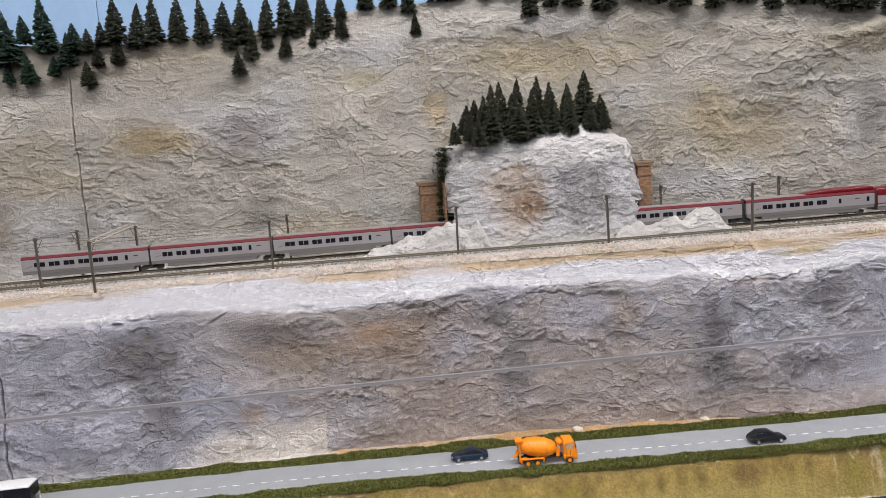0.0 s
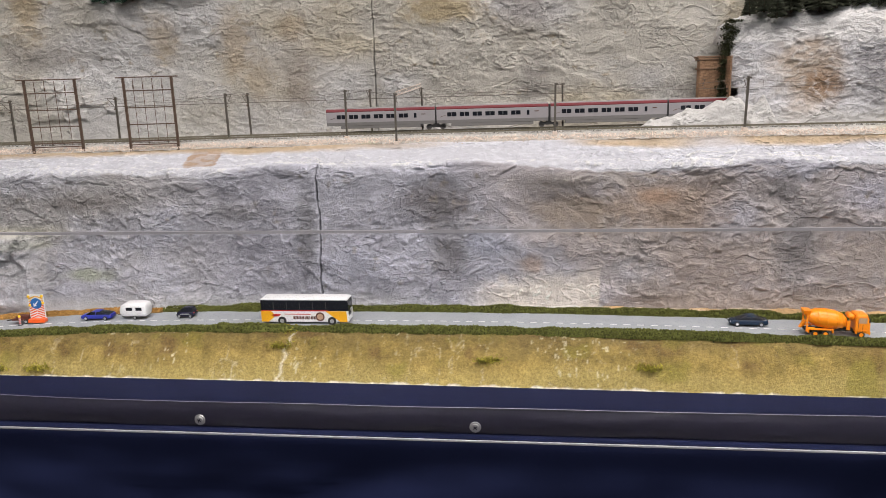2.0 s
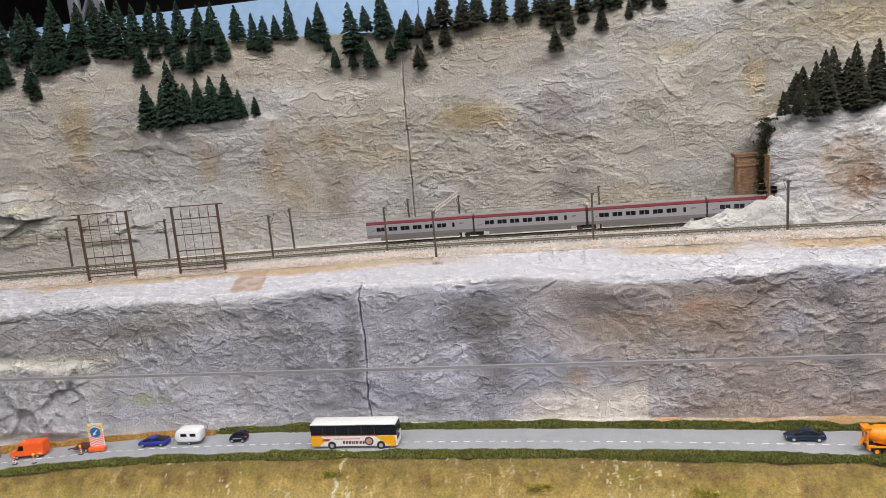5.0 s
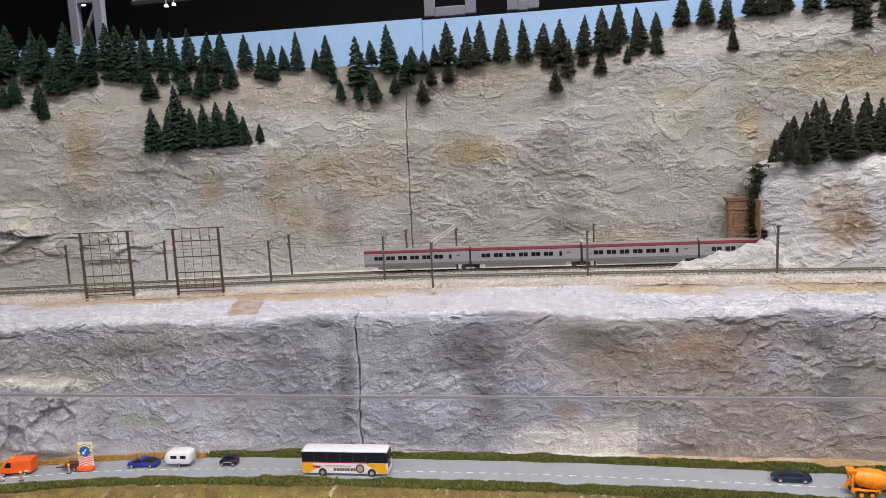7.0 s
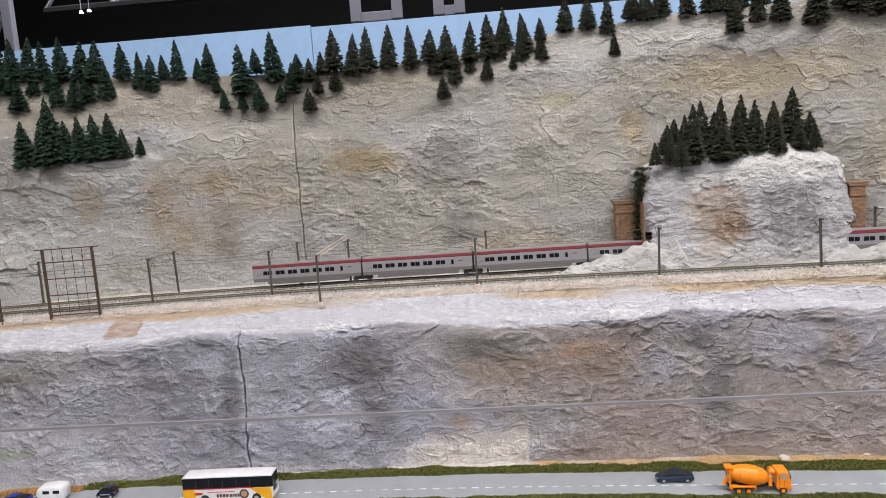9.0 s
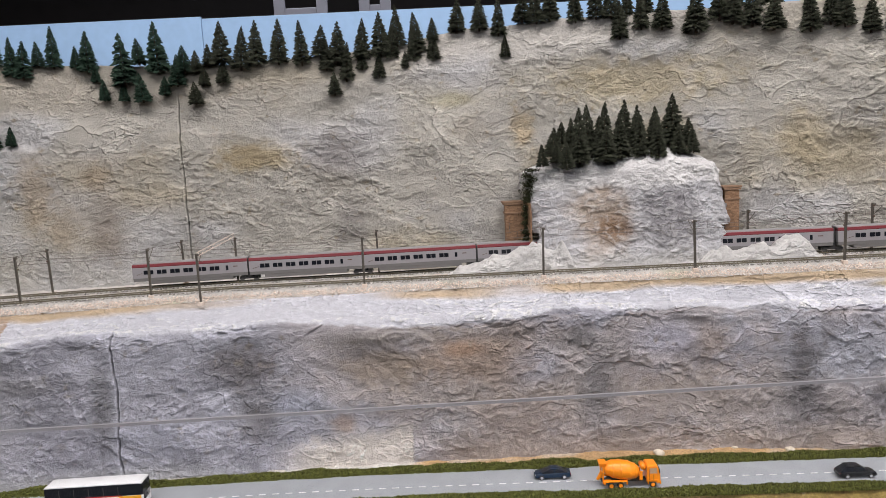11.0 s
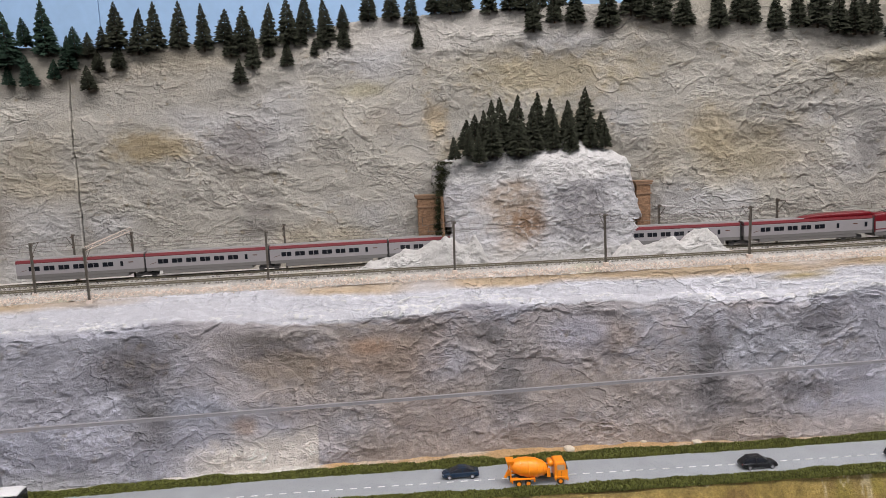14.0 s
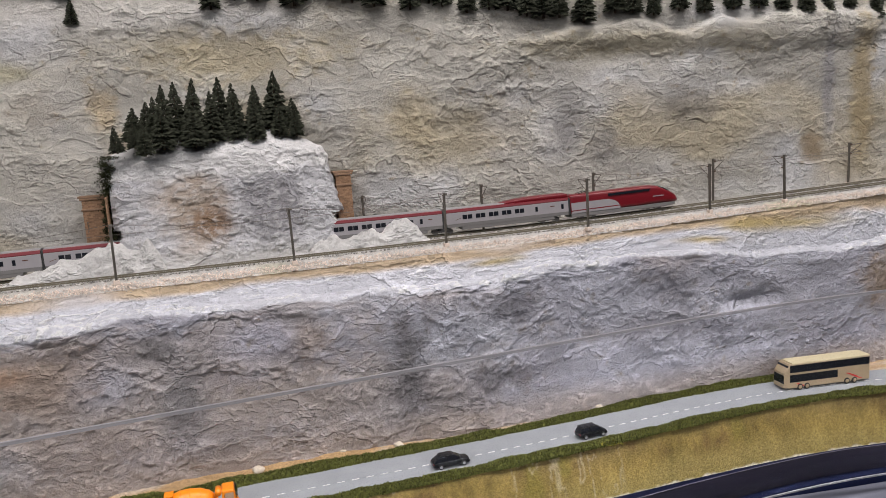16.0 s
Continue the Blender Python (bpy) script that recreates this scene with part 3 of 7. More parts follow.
def lower_wall():
    x = with_seam(columns, -0.531)
    prof_s = np.array((0.0, 0.33, 0.53, 0.62, 0.70, 0.80, 1.0))
    s = np.concatenate([np.linspace(0, 0.60, 118), np.linspace(0.604, 1, 74)])
    X, S = np.meshgrid(x, s, indexing="ij")
    foot, face = cliff_line(X), cliff_line(X)
    bed = front_line(X) - 0.03
    lip = 1.287 + 0.008 * fbm(X * 3.3, X * 0, 3, 201) + 0.007 * fbm(X * 13, X * 0 + 2, 4, 207, 0.6) - 0.02 * step(0.95, 1.35, X)
    lean = 0.006 * fbm(X * 3, X * 0 + 5, 2, 203)
    a = [np.interp(s, prof_s, row) for row in ((-0.014, -0.004, 0.0, 0.006, 0.02, 0, 0), (0, 0, 0, 0, 0, 0.35, 1))]
    Yp = face + np.array(a[0])[None, :] + np.where(S > 0.7, (bed - face - 0.02) * ((S - 0.7) / 0.3) + 0.02 - np.array(a[0])[None, :], 0) + lean
    z0 = road_level(X) - 0.012
    Zp = np.where(S < 0.53, z0 + (lip - 0.016 - z0) * S / 0.53, 0)
    t1 = np.clip((S - 0.53) / 0.17, 0, 1)
    Zp = np.where((S >= 0.53) & (S < 0.7), lip - 0.016 + 0.022 * np.sin(t1 * math.pi / 2), Zp)
    t2 = np.clip((S - 0.7) / 0.3, 0, 1)
    Zp = np.where(S >= 0.7, lip + 0.006 + (BED_Z + bed_rise(X) - 0.012 - lip - 0.006) * t2 ** 0.8, Zp)
    P = np.stack([X, Yp, Zp], -1)
    N = -normals(P)
    N *= np.sign(N[..., 2:3] - N[..., 1:2])
    top = step(0.6, 0.75, S)
    U, V = X, S * 0.38
    h = 0.012 * fbm(X * 5, V * 7, 3, 211) * (1 - 0.6 * top) + 0.0028 * fbm(X * 17, V * 24, 3, 221) * (1 - 0.5 * top)
    rough = 0.12 + 0.88 * step(-0.1, 0.35, fbm(X * 5 + 2, V * 7, 3, 231))
    h += rough * (1 - 0.8 * top) * 0.0018 * lumps(X - 0.2 * V, V, 241)
    h += 0.0024 * plates(U - 0.4 * V, V, 6.0, 2.0, 251) * (1 - 0.4 * top) + 0.0015 * fbm(X * 130, V * 165, 3, 266, 0.7) * (0.05 + 0.8 * rough) + (0.7 + 0.45 * rough) * skins(U, V, 261) * (1 - 0.2 * top)
    h += 0.0014 * plates(U, V, 32.0, 2.6, 277) * rough * (1 - 0.7 * top)
    h += (0.006 * plates(U, V, 6.0, 2.2, 281) + 0.004 * layers(U, V, 7.0, 282)) * np.exp(-((S - 0.61) / 0.09) ** 2)
    # the broken outcrop beside the road works, the hollow at the far end
    out = step(-1.335, -1.295, X) * step(-0.985, -1.04, X) * step(1.06, 1.08, Zp) * step(1.203, 1.187, Zp + 0.010 * fbm(X * 14, X * 0, 3, 283))
    wob = 0.16 * fbm(X * 25, V * 25, 3, 286)
    h += out * (0.002 + 0.016 * crags(X * 15 + wob, V * 12 + wob, 285) + 0.003 * crags(X * 42 + wob, V * 50 + wob, 289))
    h -= 0.014 * blob(X, Zp, 1.13, 1.20, 0.06, 0.014, 0.2 * fbm(X * 20, V * 20, 2, 287))
    seam = np.exp(-((X + 0.531 + 0.0022 * fbm(V * 40, V * 0, 2, 293)) / 0.0012) ** 2) * step(0.66, 0.58, S)
    h -= 0.009 * seam * (0.7 + 0.6 * fbm(V * 60, V * 0, 2, 295))
    h *= step(1.0, 0.95, S)
    P = P + N * h[..., None]
    Z = P[..., 2]
    tone, fine = fbm(X * 3.5, V * 6, 4, 301), fbm(X * 25, V * 32, 3, 311)
    crest_light, grain = crest(h), fbm(X * 55, V * 70, 4, 307, 0.65)
    C = np.ones(P.shape) * np.array((0.425, 0.423, 0.475)) * (1 + 0.14 * tone + 0.12 * fine)[..., None]
    C = mixin(C, (0.45, 0.43, 0.40), 0.7 * step(-0.6, -0.9, X))
    C = mixin(C, (0.52, 0.53, 0.58), 0.6 * step(0.05, 0.5, fbm(X * 5 + 5, V * 8, 3, 321)))
    C = mixin(C, (0.57, 0.575, 0.645), 0.6 * step(0.0, 0.4, fbm(X * 6 + 15, V * 9, 4, 323) + 0.2 * grain))
    C = mixin(C, (0.42, 0.345, 0.29), 0.4 * step(0.05, 0.45, fbm(X * 4 + 21, V * 6, 4, 325) + 0.2 * grain) * step(-0.35, -0.2, X))
    C = mixin(C, (0.25, 0.25, 0.28), 0.55 * step(0.15, 0.5, fbm(X * 8 + 31, V * 6, 4, 327) + 0.25 * grain))
    w = 0.9 * fbm(X * 12, V * 16, 3, 331)
    for cx, cz, rx, rz, col, k in (
            (0.02, 1.19, 0.26, 0.10, (0.40, 0.345, 0.30), 0.55), (0.42, 1.13, 0.3, 0.06, (0.385, 0.34, 0.305), 0.55), 
            (-0.48, 1.133, 0.07, 0.035, (0.46, 0.47, 0.54), 0.7), (-0.26, 1.17, 0.06, 0.03, (0.42, 0.44, 0.52), 0.7),
            (-0.02, 1.127, 0.05, 0.025, (0.44, 0.455, 0.50), 0.45), (0.12, 1.21, 0.05, 0.035, (0.43, 0.435, 0.50), 0.65),
            (0.33, 1.24, 0.06, 0.03, (0.46, 0.46, 0.55), 0.6), (-0.80, 1.20, 0.12, 0.04, (0.38, 0.385, 0.44), 0.6),
            (-0.34, 1.235, 0.07, 0.040, (0.14, 0.13, 0.13), 0.8), (-0.32, 1.155, 0.035, 0.05, (0.21, 0.20, 0.20), 0.7),
            (-0.12, 1.215, 0.08, 0.035, (0.36, 0.29, 0.22), 0.65), (0.02, 1.225, 0.10, 0.045, (0.37, 0.275, 0.205), 0.6),
            (0.005, 1.24, 0.03, 0.012, (0.36, 0.23, 0.15), 0.6), (-0.10, 1.268, 0.14, 0.016, (0.33, 0.30, 0.27), 0.6),
            (-0.19, 1.135, 0.022, 0.018, (0.38, 0.28, 0.21), 0.7), (0.08, 1.13, 0.10, 0.045, (0.36, 0.30, 0.26), 0.65),
            (0.36, 1.15, 0.10, 0.06, (0.37, 0.32, 0.28), 0.6), (0.39, 1.236, 0.03, 0.03, (0.38, 0.31, 0.26), 0.6),
            (0.53, 1.17, 0.035, 0.09, (0.15, 0.145, 0.15), 0.8), (0.19, 1.25, 0.03, 0.025, (0.19, 0.185, 0.19), 0.75),
            (0.212, 1.17, 0.032, 0.07, (0.20, 0.195, 0.20), 0.75), (0.665, 1.14, 0.05, 0.020, (0.15, 0.145, 0.155), 0.75),
            (0.69, 1.24, 0.07, 0.025, (0.19, 0.185, 0.20), 0.7), (-0.552, 1.19, 0.018, 0.08, (0.17, 0.17, 0.175), 0.7),
            (-0.93, 1.245, 0.10, 0.018, (0.27, 0.25, 0.235), 0.65), (-0.67, 1.225, 0.05, 0.02, (0.30, 0.29, 0.29), 0.5),
            (-1.40, 1.11, 0.08, 0.07, (0.36, 0.27, 0.18), 0.75), (-1.26, 1.10, 0.03, 0.04, (0.42, 0.34, 0.25), 0.5),
            (-0.93, 1.123, 0.05, 0.012, (0.36, 0.40, 0.22), 0.55), (-1.04, 1.175, 0.06, 0.010, (0.56, 0.57, 0.40), 0.6),
            (0.95, 1.18, 0.12, 0.03, (0.26, 0.25, 0.27), 0.6), (1.40, 1.20, 0.05, 0.05, (0.30, 0.21, 0.12), 0.7), (-1.55, 1.2, 0.1, 0.1, (0.30, 0.28, 0.26), 0.6)):
        C = mixin(C, col, k * stain(X, Z, cx, cz, rx, rz, w, grain))
    C = mixin(C, (0.40, 0.33, 0.27), 0.65 * step(1.115, 1.075, Z + 0.012 * tone) * step(-0.07, 0.0, X))
    C = mixin(C, (0.77, 0.71, 0.64), 0.95 * step(1.122, 1.092, Z + 0.03 * tone + 0.012 * grain - 0.14 * (X + 0.13)) * step(-0.079, -0.083, X + 0.004 * grain) * step(-0.32, -0.22, X))
    C = mixin(C, (0.60, 0.60, 0.60), 0.6 * step(1.10, 1.07, Z) * step(-0.3, -0.5, X) * step(-1.1, -1.0, X))
    C = mixin(C, (0.73, 0.735, 0.785), 0.92 * step(0.585, 0.612, S + 0.05 * tone + 0.05 * fbm(X * 11, V * 6, 4, 347, 0.6) + 0.02 * grain))
    C = mixin(C, (0.50, 0.505, 0.53), 0.5 * out)
    C = mixin(C, (0.70, 0.68, 0.58), 0.8 * step(-1.30, -1.24, X) * step(-0.93, -1.02, X) * np.exp(-((Z - 1.196 - 0.006 * tone) / 0.010) ** 2))
    C = mixin(C, (0.72, 0.71, 0.70), 0.7 * step(-1.30, -1.24, X) * step(-0.85, -0.95, X) * step(1.095, 1.075, Z + 0.02 * tone))
    # raised crests brightened in the colour, standing in for light on them
    C = C * (1 + 0.32 * crest_light)[..., None]
    sand = step(0.84, 0.93, S + 0.05 * fbm(X * 9, V * 9, 3, 341))
    C = mixin(C, (0.62, 0.46, 0.27), 0.85 * sand * step(-0.5, 0.1, fbm(X * 3.1, V * 3, 3, 351)))
    C = mixin(C, (0.52, 0.36, 0.24), 0.9 * (0.6 + 0.4 * step(-0.2, 0.2, grain)) * step(0.0, 0.004, 0.03 - np.abs(X + 0.735) + 0.004 * fine + 0.006 * grain) * step(0.70, 0.72, S) * step(0.97, 0.93, S))
    for cx, cs, rx, rs in ((0.69, 0.82, 0.045, 0.035), (1.06, 0.78, 0.05, 0.03), (1.25, 0.86, 0.09, 0.05), (1.15, 0.9, 0.05, 0.06)):
        C = mixin(C, (0.55, 0.42, 0.16), 0.8 * blob(X, S, cx, cs, rx, rs, 0.8 * fine))
    # the lower seam's groove shade is put into the colour as well
    C = mixin(C, (0.08, 0.08, 0.085), 0.55 * seam)
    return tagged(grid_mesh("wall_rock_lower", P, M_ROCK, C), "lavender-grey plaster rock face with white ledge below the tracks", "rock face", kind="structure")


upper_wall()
lower_wall()


def track_bed():
    x = np.linspace(-2.2, 2.0, 900)
    s = np.linspace(0, 1, 60)
    X, S = np.meshgrid(x, s, indexing="ij")
    y0, y1 = front_line(X) - 0.034, wall_line(X) + 0.02
    Y = y0 + (y1 - y0) * S
    ridge = np.maximum(np.exp(-((Y - front_line(X)) / 0.02) ** 4), np.exp(-((Y - rear_line(X)) / 0.02) ** 4))
    Z = BED_Z + bed_rise(X) - 0.004 + 0.005 * ridge + 0.0016 * fbm(X * 160, Y * 160, 2, 401) - 0.009 * step(-0.016, -0.036, Y - front_line(X))
    P = np.stack([X, Y, Z], -1)
    n = fbm(X * 60, Y * 60, 3, 411)
    C = np.ones(P.shape) * np.array((0.60, 0.57, 0.53)) * (1 + 0.25 * n)[..., None]
    C = mixin(C, (0.36, 0.345, 0.325), 0.85 * ridge)
    C = mixin(C, (0.42, 0.41, 0.18), 0.5 * step(0.2, 0.6, fbm(X * 8, Y * 14, 3, 421)) * (1 - ridge))
    return tagged(grid_mesh("ground_track_bed", P, M_BALLAST, C), "grey and cream gravel bed carrying two railway tracks", "track bed", kind="structure")


track_bed()


def scatter(name, count, where, size, mat, label, seed):
    """Many small broken stones in one mesh."""
    rng = np.random.RandomState(seed)
    base = np.array([(1, 0, 0), (-0.5, 0.87, 0), (-0.5, -0.87, 0), (0, 0, 1.0), (0.2, 0.1, -0.8)])
    faces = np.array([(0, 1, 3), (1, 2, 3), (2, 0, 3), (1, 0, 4), (2, 1, 4), (0, 2, 4)])
    at = where(rng, count)
    n = len(at)
    ang = rng.rand(n) * 6.28
    sz = size * (0.5 + rng.rand(n, 1, 1))
    v = base[None] * (0.6 + 0.8 * rng.rand(n, 5, 1)) * sz
    c, s = np.cos(ang)[:, None], np.sin(ang)[:, None]
    v = np.stack([v[..., 0] * c - v[..., 1] * s, v[..., 0] * s + v[..., 1] * c, v[..., 2] * 0.8], -1) + at[:, None, :]
    f = (faces[None] + 5 * np.arange(n)[:, None, None]).reshape(-1, 3)
    me = bpy.data.meshes.new(name)
    me.from_pydata(v.reshape(-1, 3).tolist(), [], f.tolist())
    me.materials.append(mat)
    return tagged(new(name, me), label, "gravel", kind="stuff")


def on_bed(rng, n):
    x = rng.uniform(-1.65, 1.55, n)
    line = np.where(rng.rand(n) < 0.5, front_line(x), rear_line(x))
    y = line + rng.uniform(-0.021, 0.021, n)
    return np.stack([x, y, BED_Z + 0.0009 + bed_rise(x)], -1)


def on_verge(rng, n):
    x = rng.uniform(-1.65, 1.55, n)
    y = front_line(x) - 0.030 + rng.normal(0, 0.005, n)
    mid = rng.rand(n) < 0.45
    y = np.where(mid, (front_line(x) + rear_line(x)) / 2 + rng.normal(0, 0.007, n), y)
    return np.stack([x, y, BED_Z + bed_rise(x) - 0.002 + np.minimum(0, y - front_line(x) + 0.018) * 0.42], -1)


scatter("ballast_stones", 30000, on_bed, 0.0011, M_STONE, "loose grey ballast stones between the rails", 3)
scatter("pale_gravel", 26000, on_verge, 0.0012, M_GRAIN, "pale cream gravel along the track edges", 4)


# ---- road, verges, grass bank, front ----
def strip(name, y_of, z_of, n, mat, label, cat, colour=None, x0=-2.2, x1=2.0, cols=500, relief=0.0, seed=1):
    x = np.linspace(x0, x1, cols)
    s = np.linspace(0, 1, n)
    X, S = np.meshgrid(x, s, indexing="ij")
    Y, Z = y_of(X, S), z_of(X, S)
    if relief:
        Z = Z + relief * fbm(X * 40, Y * 60, 4, seed) * np.minimum(1, 8 * np.minimum(S, 1 - S) + 0.15)
    P = np.stack([X, Y, Z], -1)
    C = colour(X, Y, S) if colour else None
    return tagged(grid_mesh(name, P, mat, C), label, cat, kind="structure")


strip("road", lambda X, S: road_line(X) - 0.041 + 0.084 * S, lambda X, S: road_level(X), 6, M_ROAD, "smooth grey two-lane model road", "road", x0=-1.31)


def verge_paint(X, Y, S):
    n = fbm(X * 30, Y * 30, 3, 511)
    C = np.ones(X.shape + (3,)) * np.array((0.50, 0.33, 0.17)) * (1 + 0.2 * n)[..., None]
    C = mixin(C, (0.66, 0.63, 0.58), step(-0.06, -0.1, X) * step(-1.0, -0.8, X))
    return mixin(C, (0.60, 0.55, 0.48), step(0.0, 0.4, fbm(X * 14, Y * 30, 3, 521)) * 0.6)


strip("ground_verge", lambda X, S: road_line(X) + 0.042 + (cliff_line(X) + 0.02 - road_line(X) - 0.042) * S,
      lambda X, S: road_level(X) - 0.003 + 0.010 * S, 14, M_GRASS, "sandy verge at the foot of the rock face", "verge", verge_paint, x0=-1.36, relief=0.004, seed=531)


def bank_paint(X, Y, S):
    n, m = fbm(X * 9, Y * 20, 4, 541), fbm(X * 70, Y * 90, 3, 551)
    C = np.ones(X.shape + (3,)) * np.array((0.265, 0.195, 0.062)) * (1 + 0.35 * n + 0.45 * m)[..., None]
    C = mixin(C, (0.17, 0.125, 0.055), 0.75 * step(0.35, 0.85, S + 0.35 * n))
    C = mixin(C, (0.34, 0.275, 0.10), 0.6 * step(0.4, 0.1, S + 0.2 * n))
    C = mixin(C, (0.20, 0.18, 0.035), 0.5 * step(0.4, 0.65, fbm(X * 16 + 4, Y * 30, 3, 561)))
    C = mixin(C, (0.15, 0.095, 0.04), 0.65 * step(0.1, 0.5, fbm(X * 22 + 8, Y * 34, 4, 563, 0.6)) * step(0.15, 0.4, S))
    white = step(0.42, 0.6, fbm(X * 210, Y * 160, 3, 571)) * step(0.0, 0.4, fbm(X * 8, Y * 5, 2, 581)) * step(0.2, -0.1, X)
    C = mixin(C, (0.60, 0.54, 0.38), 0.7 * white)
    C = mixin(C, (0.62, 0.57, 0.45), 0.8 * np.exp(-((X + 0.555 - 0.016 * S + 0.006 * fbm(S * 9, S * 0, 3, 577)) / 0.0022) ** 2))
    C = mixin(C, (0.50, 0.46, 0.40), 0.8 * step(0.90, 0.95, S + 0.05 * n))
    root = np.exp(-(fbm(X * 26 + 3, Y * 20 + 0.4 * m, 3, 573) / 0.02) ** 2) * step(0.1, 0.4, fbm(X * 9 + 5, Y * 7, 2, 575))
    C = mixin(C, (0.55, 0.48, 0.33), 0.5 * root)
    return mixin(C, (0.70, 0.66, 0.55), step(0.025, 0.0, S + 0.03 * m))


strip("ground_grass_bank", lambda X, S: front_edge(X) + (road_line(X) - 0.041 - front_edge(X)) * S,
      lambda X, S: front_z(X) + (road_level(X) - 0.003 - front_z(X)) * np.sin(np.minimum(S / 0.82, 1) * 1.35) / math.sin(1.35) + 0.0016 * lumps(X, S * 0.09, 593), 70, M_GRASS, "dry yellow-green grass bank in front of the road",
      "grass bank", bank_paint, x0=-1.30, cols=1500, relief=0.004, seed=591)


def sand_paint(X, Y, S):
    n = fbm(X * 30, Y * 40, 4, 601)
    return np.ones(X.shape + (3,)) * np.array((0.50, 0.31, 0.10)) * (1 + 0.25 * n)[..., None]


strip("ground_sand", lambda X, S: 0.844 + (cliff_line(X) + 0.03 - 0.844) * S, lambda X, S: 1.007 + 0.028 * S, 40, M_GRASS, "ochre sand flat beside the end of the road", "sand",
      sand_paint, x0=-2.2, x1=-1.366, cols=200, relief=0.003, seed=611)


def end_wall():
    """Plastered retaining block at the end of the road."""
    X, S = np.meshgrid(np.linspace(-1.372, -1.222, 130), np.linspace(0, 1, 90), indexing="ij")
    drop = np.clip(S / 0.5, 0, 1)
    near = 0.8462 + 0.006 * step(-1.25, -1.224, X)
    Y = np.where(S < 0.5, near, near + 0.09 * (S - 0.5) / 0.5)
    Z = np.where(S < 0.5, 1.0095 + 0.0375 * drop, 1.047 + 0.004 * (S - 0.5))
    h = 0.002 * fbm(X * 40, S * 6, 3, 621) + 0.4 * skins(X, S * 0.1, 631)
    P = np.stack([X, Y - h * (S < 0.5), Z + h * (S >= 0.5)], -1)
    C = np.ones(P.shape) * np.array((0.36, 0.365, 0.39)) * (1 + 0.2 * fbm(X * 30, S * 8, 3, 641))[..., None]
    ob = grid_mesh("wall_road_end", P, M_ROCK, C)
    bm = bmesh.new()
    box(bm, (-1.311, 0.905, 1.024), (0.118, 0.1, 0.044), bevel=0.004)
    part("core", bm, M_SKYBOARD, ob)
    ob.children[0].data.materials[0] = material("bare_plaster", (0.45, 0.45, 0.47), 0.9)
    return tagged(ob, "rough grey plaster retaining wall at the road end", "retaining wall", kind="structure")


end_wall()


def dashes():
    bm = bmesh.new()
    box(bm, (0, 0, 0), (0.0100, 0.0014, 0.0006))
    first = None
    k = 0
    x = -1.24
    while x < 1.55:
        y = float(road_line(x))
        a = math.atan2(float(road_line(x + 0.01)) - y, 0.01)
        if first is None:
            first = part("road_marking", bm, M_WHITE, bpy.data.objects["road"])
            ob = first
        else:
            ob = new("road_marking", first.data)
            ob.parent = first.parent
        ob.matrix_world = Matrix.Translation((x, y - 0.004, float(road_level(x)) + 0.0006)) @ pose(0, 0, 0, 0, 0, math.degrees(a))
        x += 0.0195


dashes()


def hedge(name, off, height, x0, x1, mat, label, seed, clumps):
    """A long flocked hedge: many small leaf clumps over a rounded core."""
    rng = np.random.RandomState(seed)
    t = rng.uniform(x0, x1, clumps)
    a = rng.uniform(0, math.pi, clumps)
    wob = 1 + 0.45 * fbm(t * 26, t * 0 + seed, 4, seed)
    y = road_line(t) + off + np.cos(a) * 0.0075 * wob
    z = road_level(t) - 0.002 + np.sin(a) * height * wob
    r = rng.uniform(0.0012, 0.0026, clumps)
    base = np.array([(1, 0, 0), (-0.5, 0.87, 0), (-0.5, -0.87, 0), (0, 0, 1.0), (0, 0, -1.0)])
    faces = np.array([(0, 1, 3), (1, 2, 3), (2, 0, 3), (1, 0, 4), (2, 1, 4), (0, 2, 4)])
    v = base[None] * rng.uniform(0.5, 1.3, (clumps, 5, 3)) * r[:, None, None]
    tilt = rng.uniform(-1, 1, (clumps, 1))
    v = np.stack([v[..., 0], v[..., 1] * np.cos(tilt) - v[..., 2] * np.sin(tilt), v[..., 1] * np.sin(tilt) + v[..., 2] * np.cos(tilt)], -1)
    v = v + np.stack([t, y, z], -1)[:, None]
    f = (faces[None] + 5 * np.arange(clumps)[:, None, None]).reshape(-1, 3)
    me = bpy.data.meshes.new(name)
    me.from_pydata(v.reshape(-1, 3).tolist(), [], f.tolist())
    me.materials.append(mat)
    ob = tagged(new(name, me), label, "hedge", kind="stuff")
    X, A = np.meshgrid(np.linspace(x0, x1, 400), np.linspace(0, math.pi, 9), indexing="ij")
    wob = 1 + 0.45 * fbm(X * 26, X * 0 + seed, 4, seed)
    P = np.stack([X, road_line(X) + off + np.cos(A) * 0.007 * wob, road_level(X) - 0.003 + np.sin(A) * height * 0.93 * wob], -1)
    grid_mesh("hedge_core", P, mat, None, ob)
    return ob


hedge("hedge_near", -0.046, 0.0085, -1.22, 1.95, M_HEDGE, "low green flocked hedge on the near road edge", 5, 30000)
hedge("hedge_far", 0.049, 0.0105, -0.80, 1.17, M_HEDGE, "low green flocked hedge on the far road edge", 6, 20000)
hedge("hedge_far_end", 0.047, 0.008, -1.42, -1.20, M_HEDGE, "short green hedge behind the road works", 8, 2500)
hedge("dry_grass_edge", 0.046, 0.008, -1.20, -0.80, M_STRAW, "orange dry grass edging beside the road works", 7, 4500)


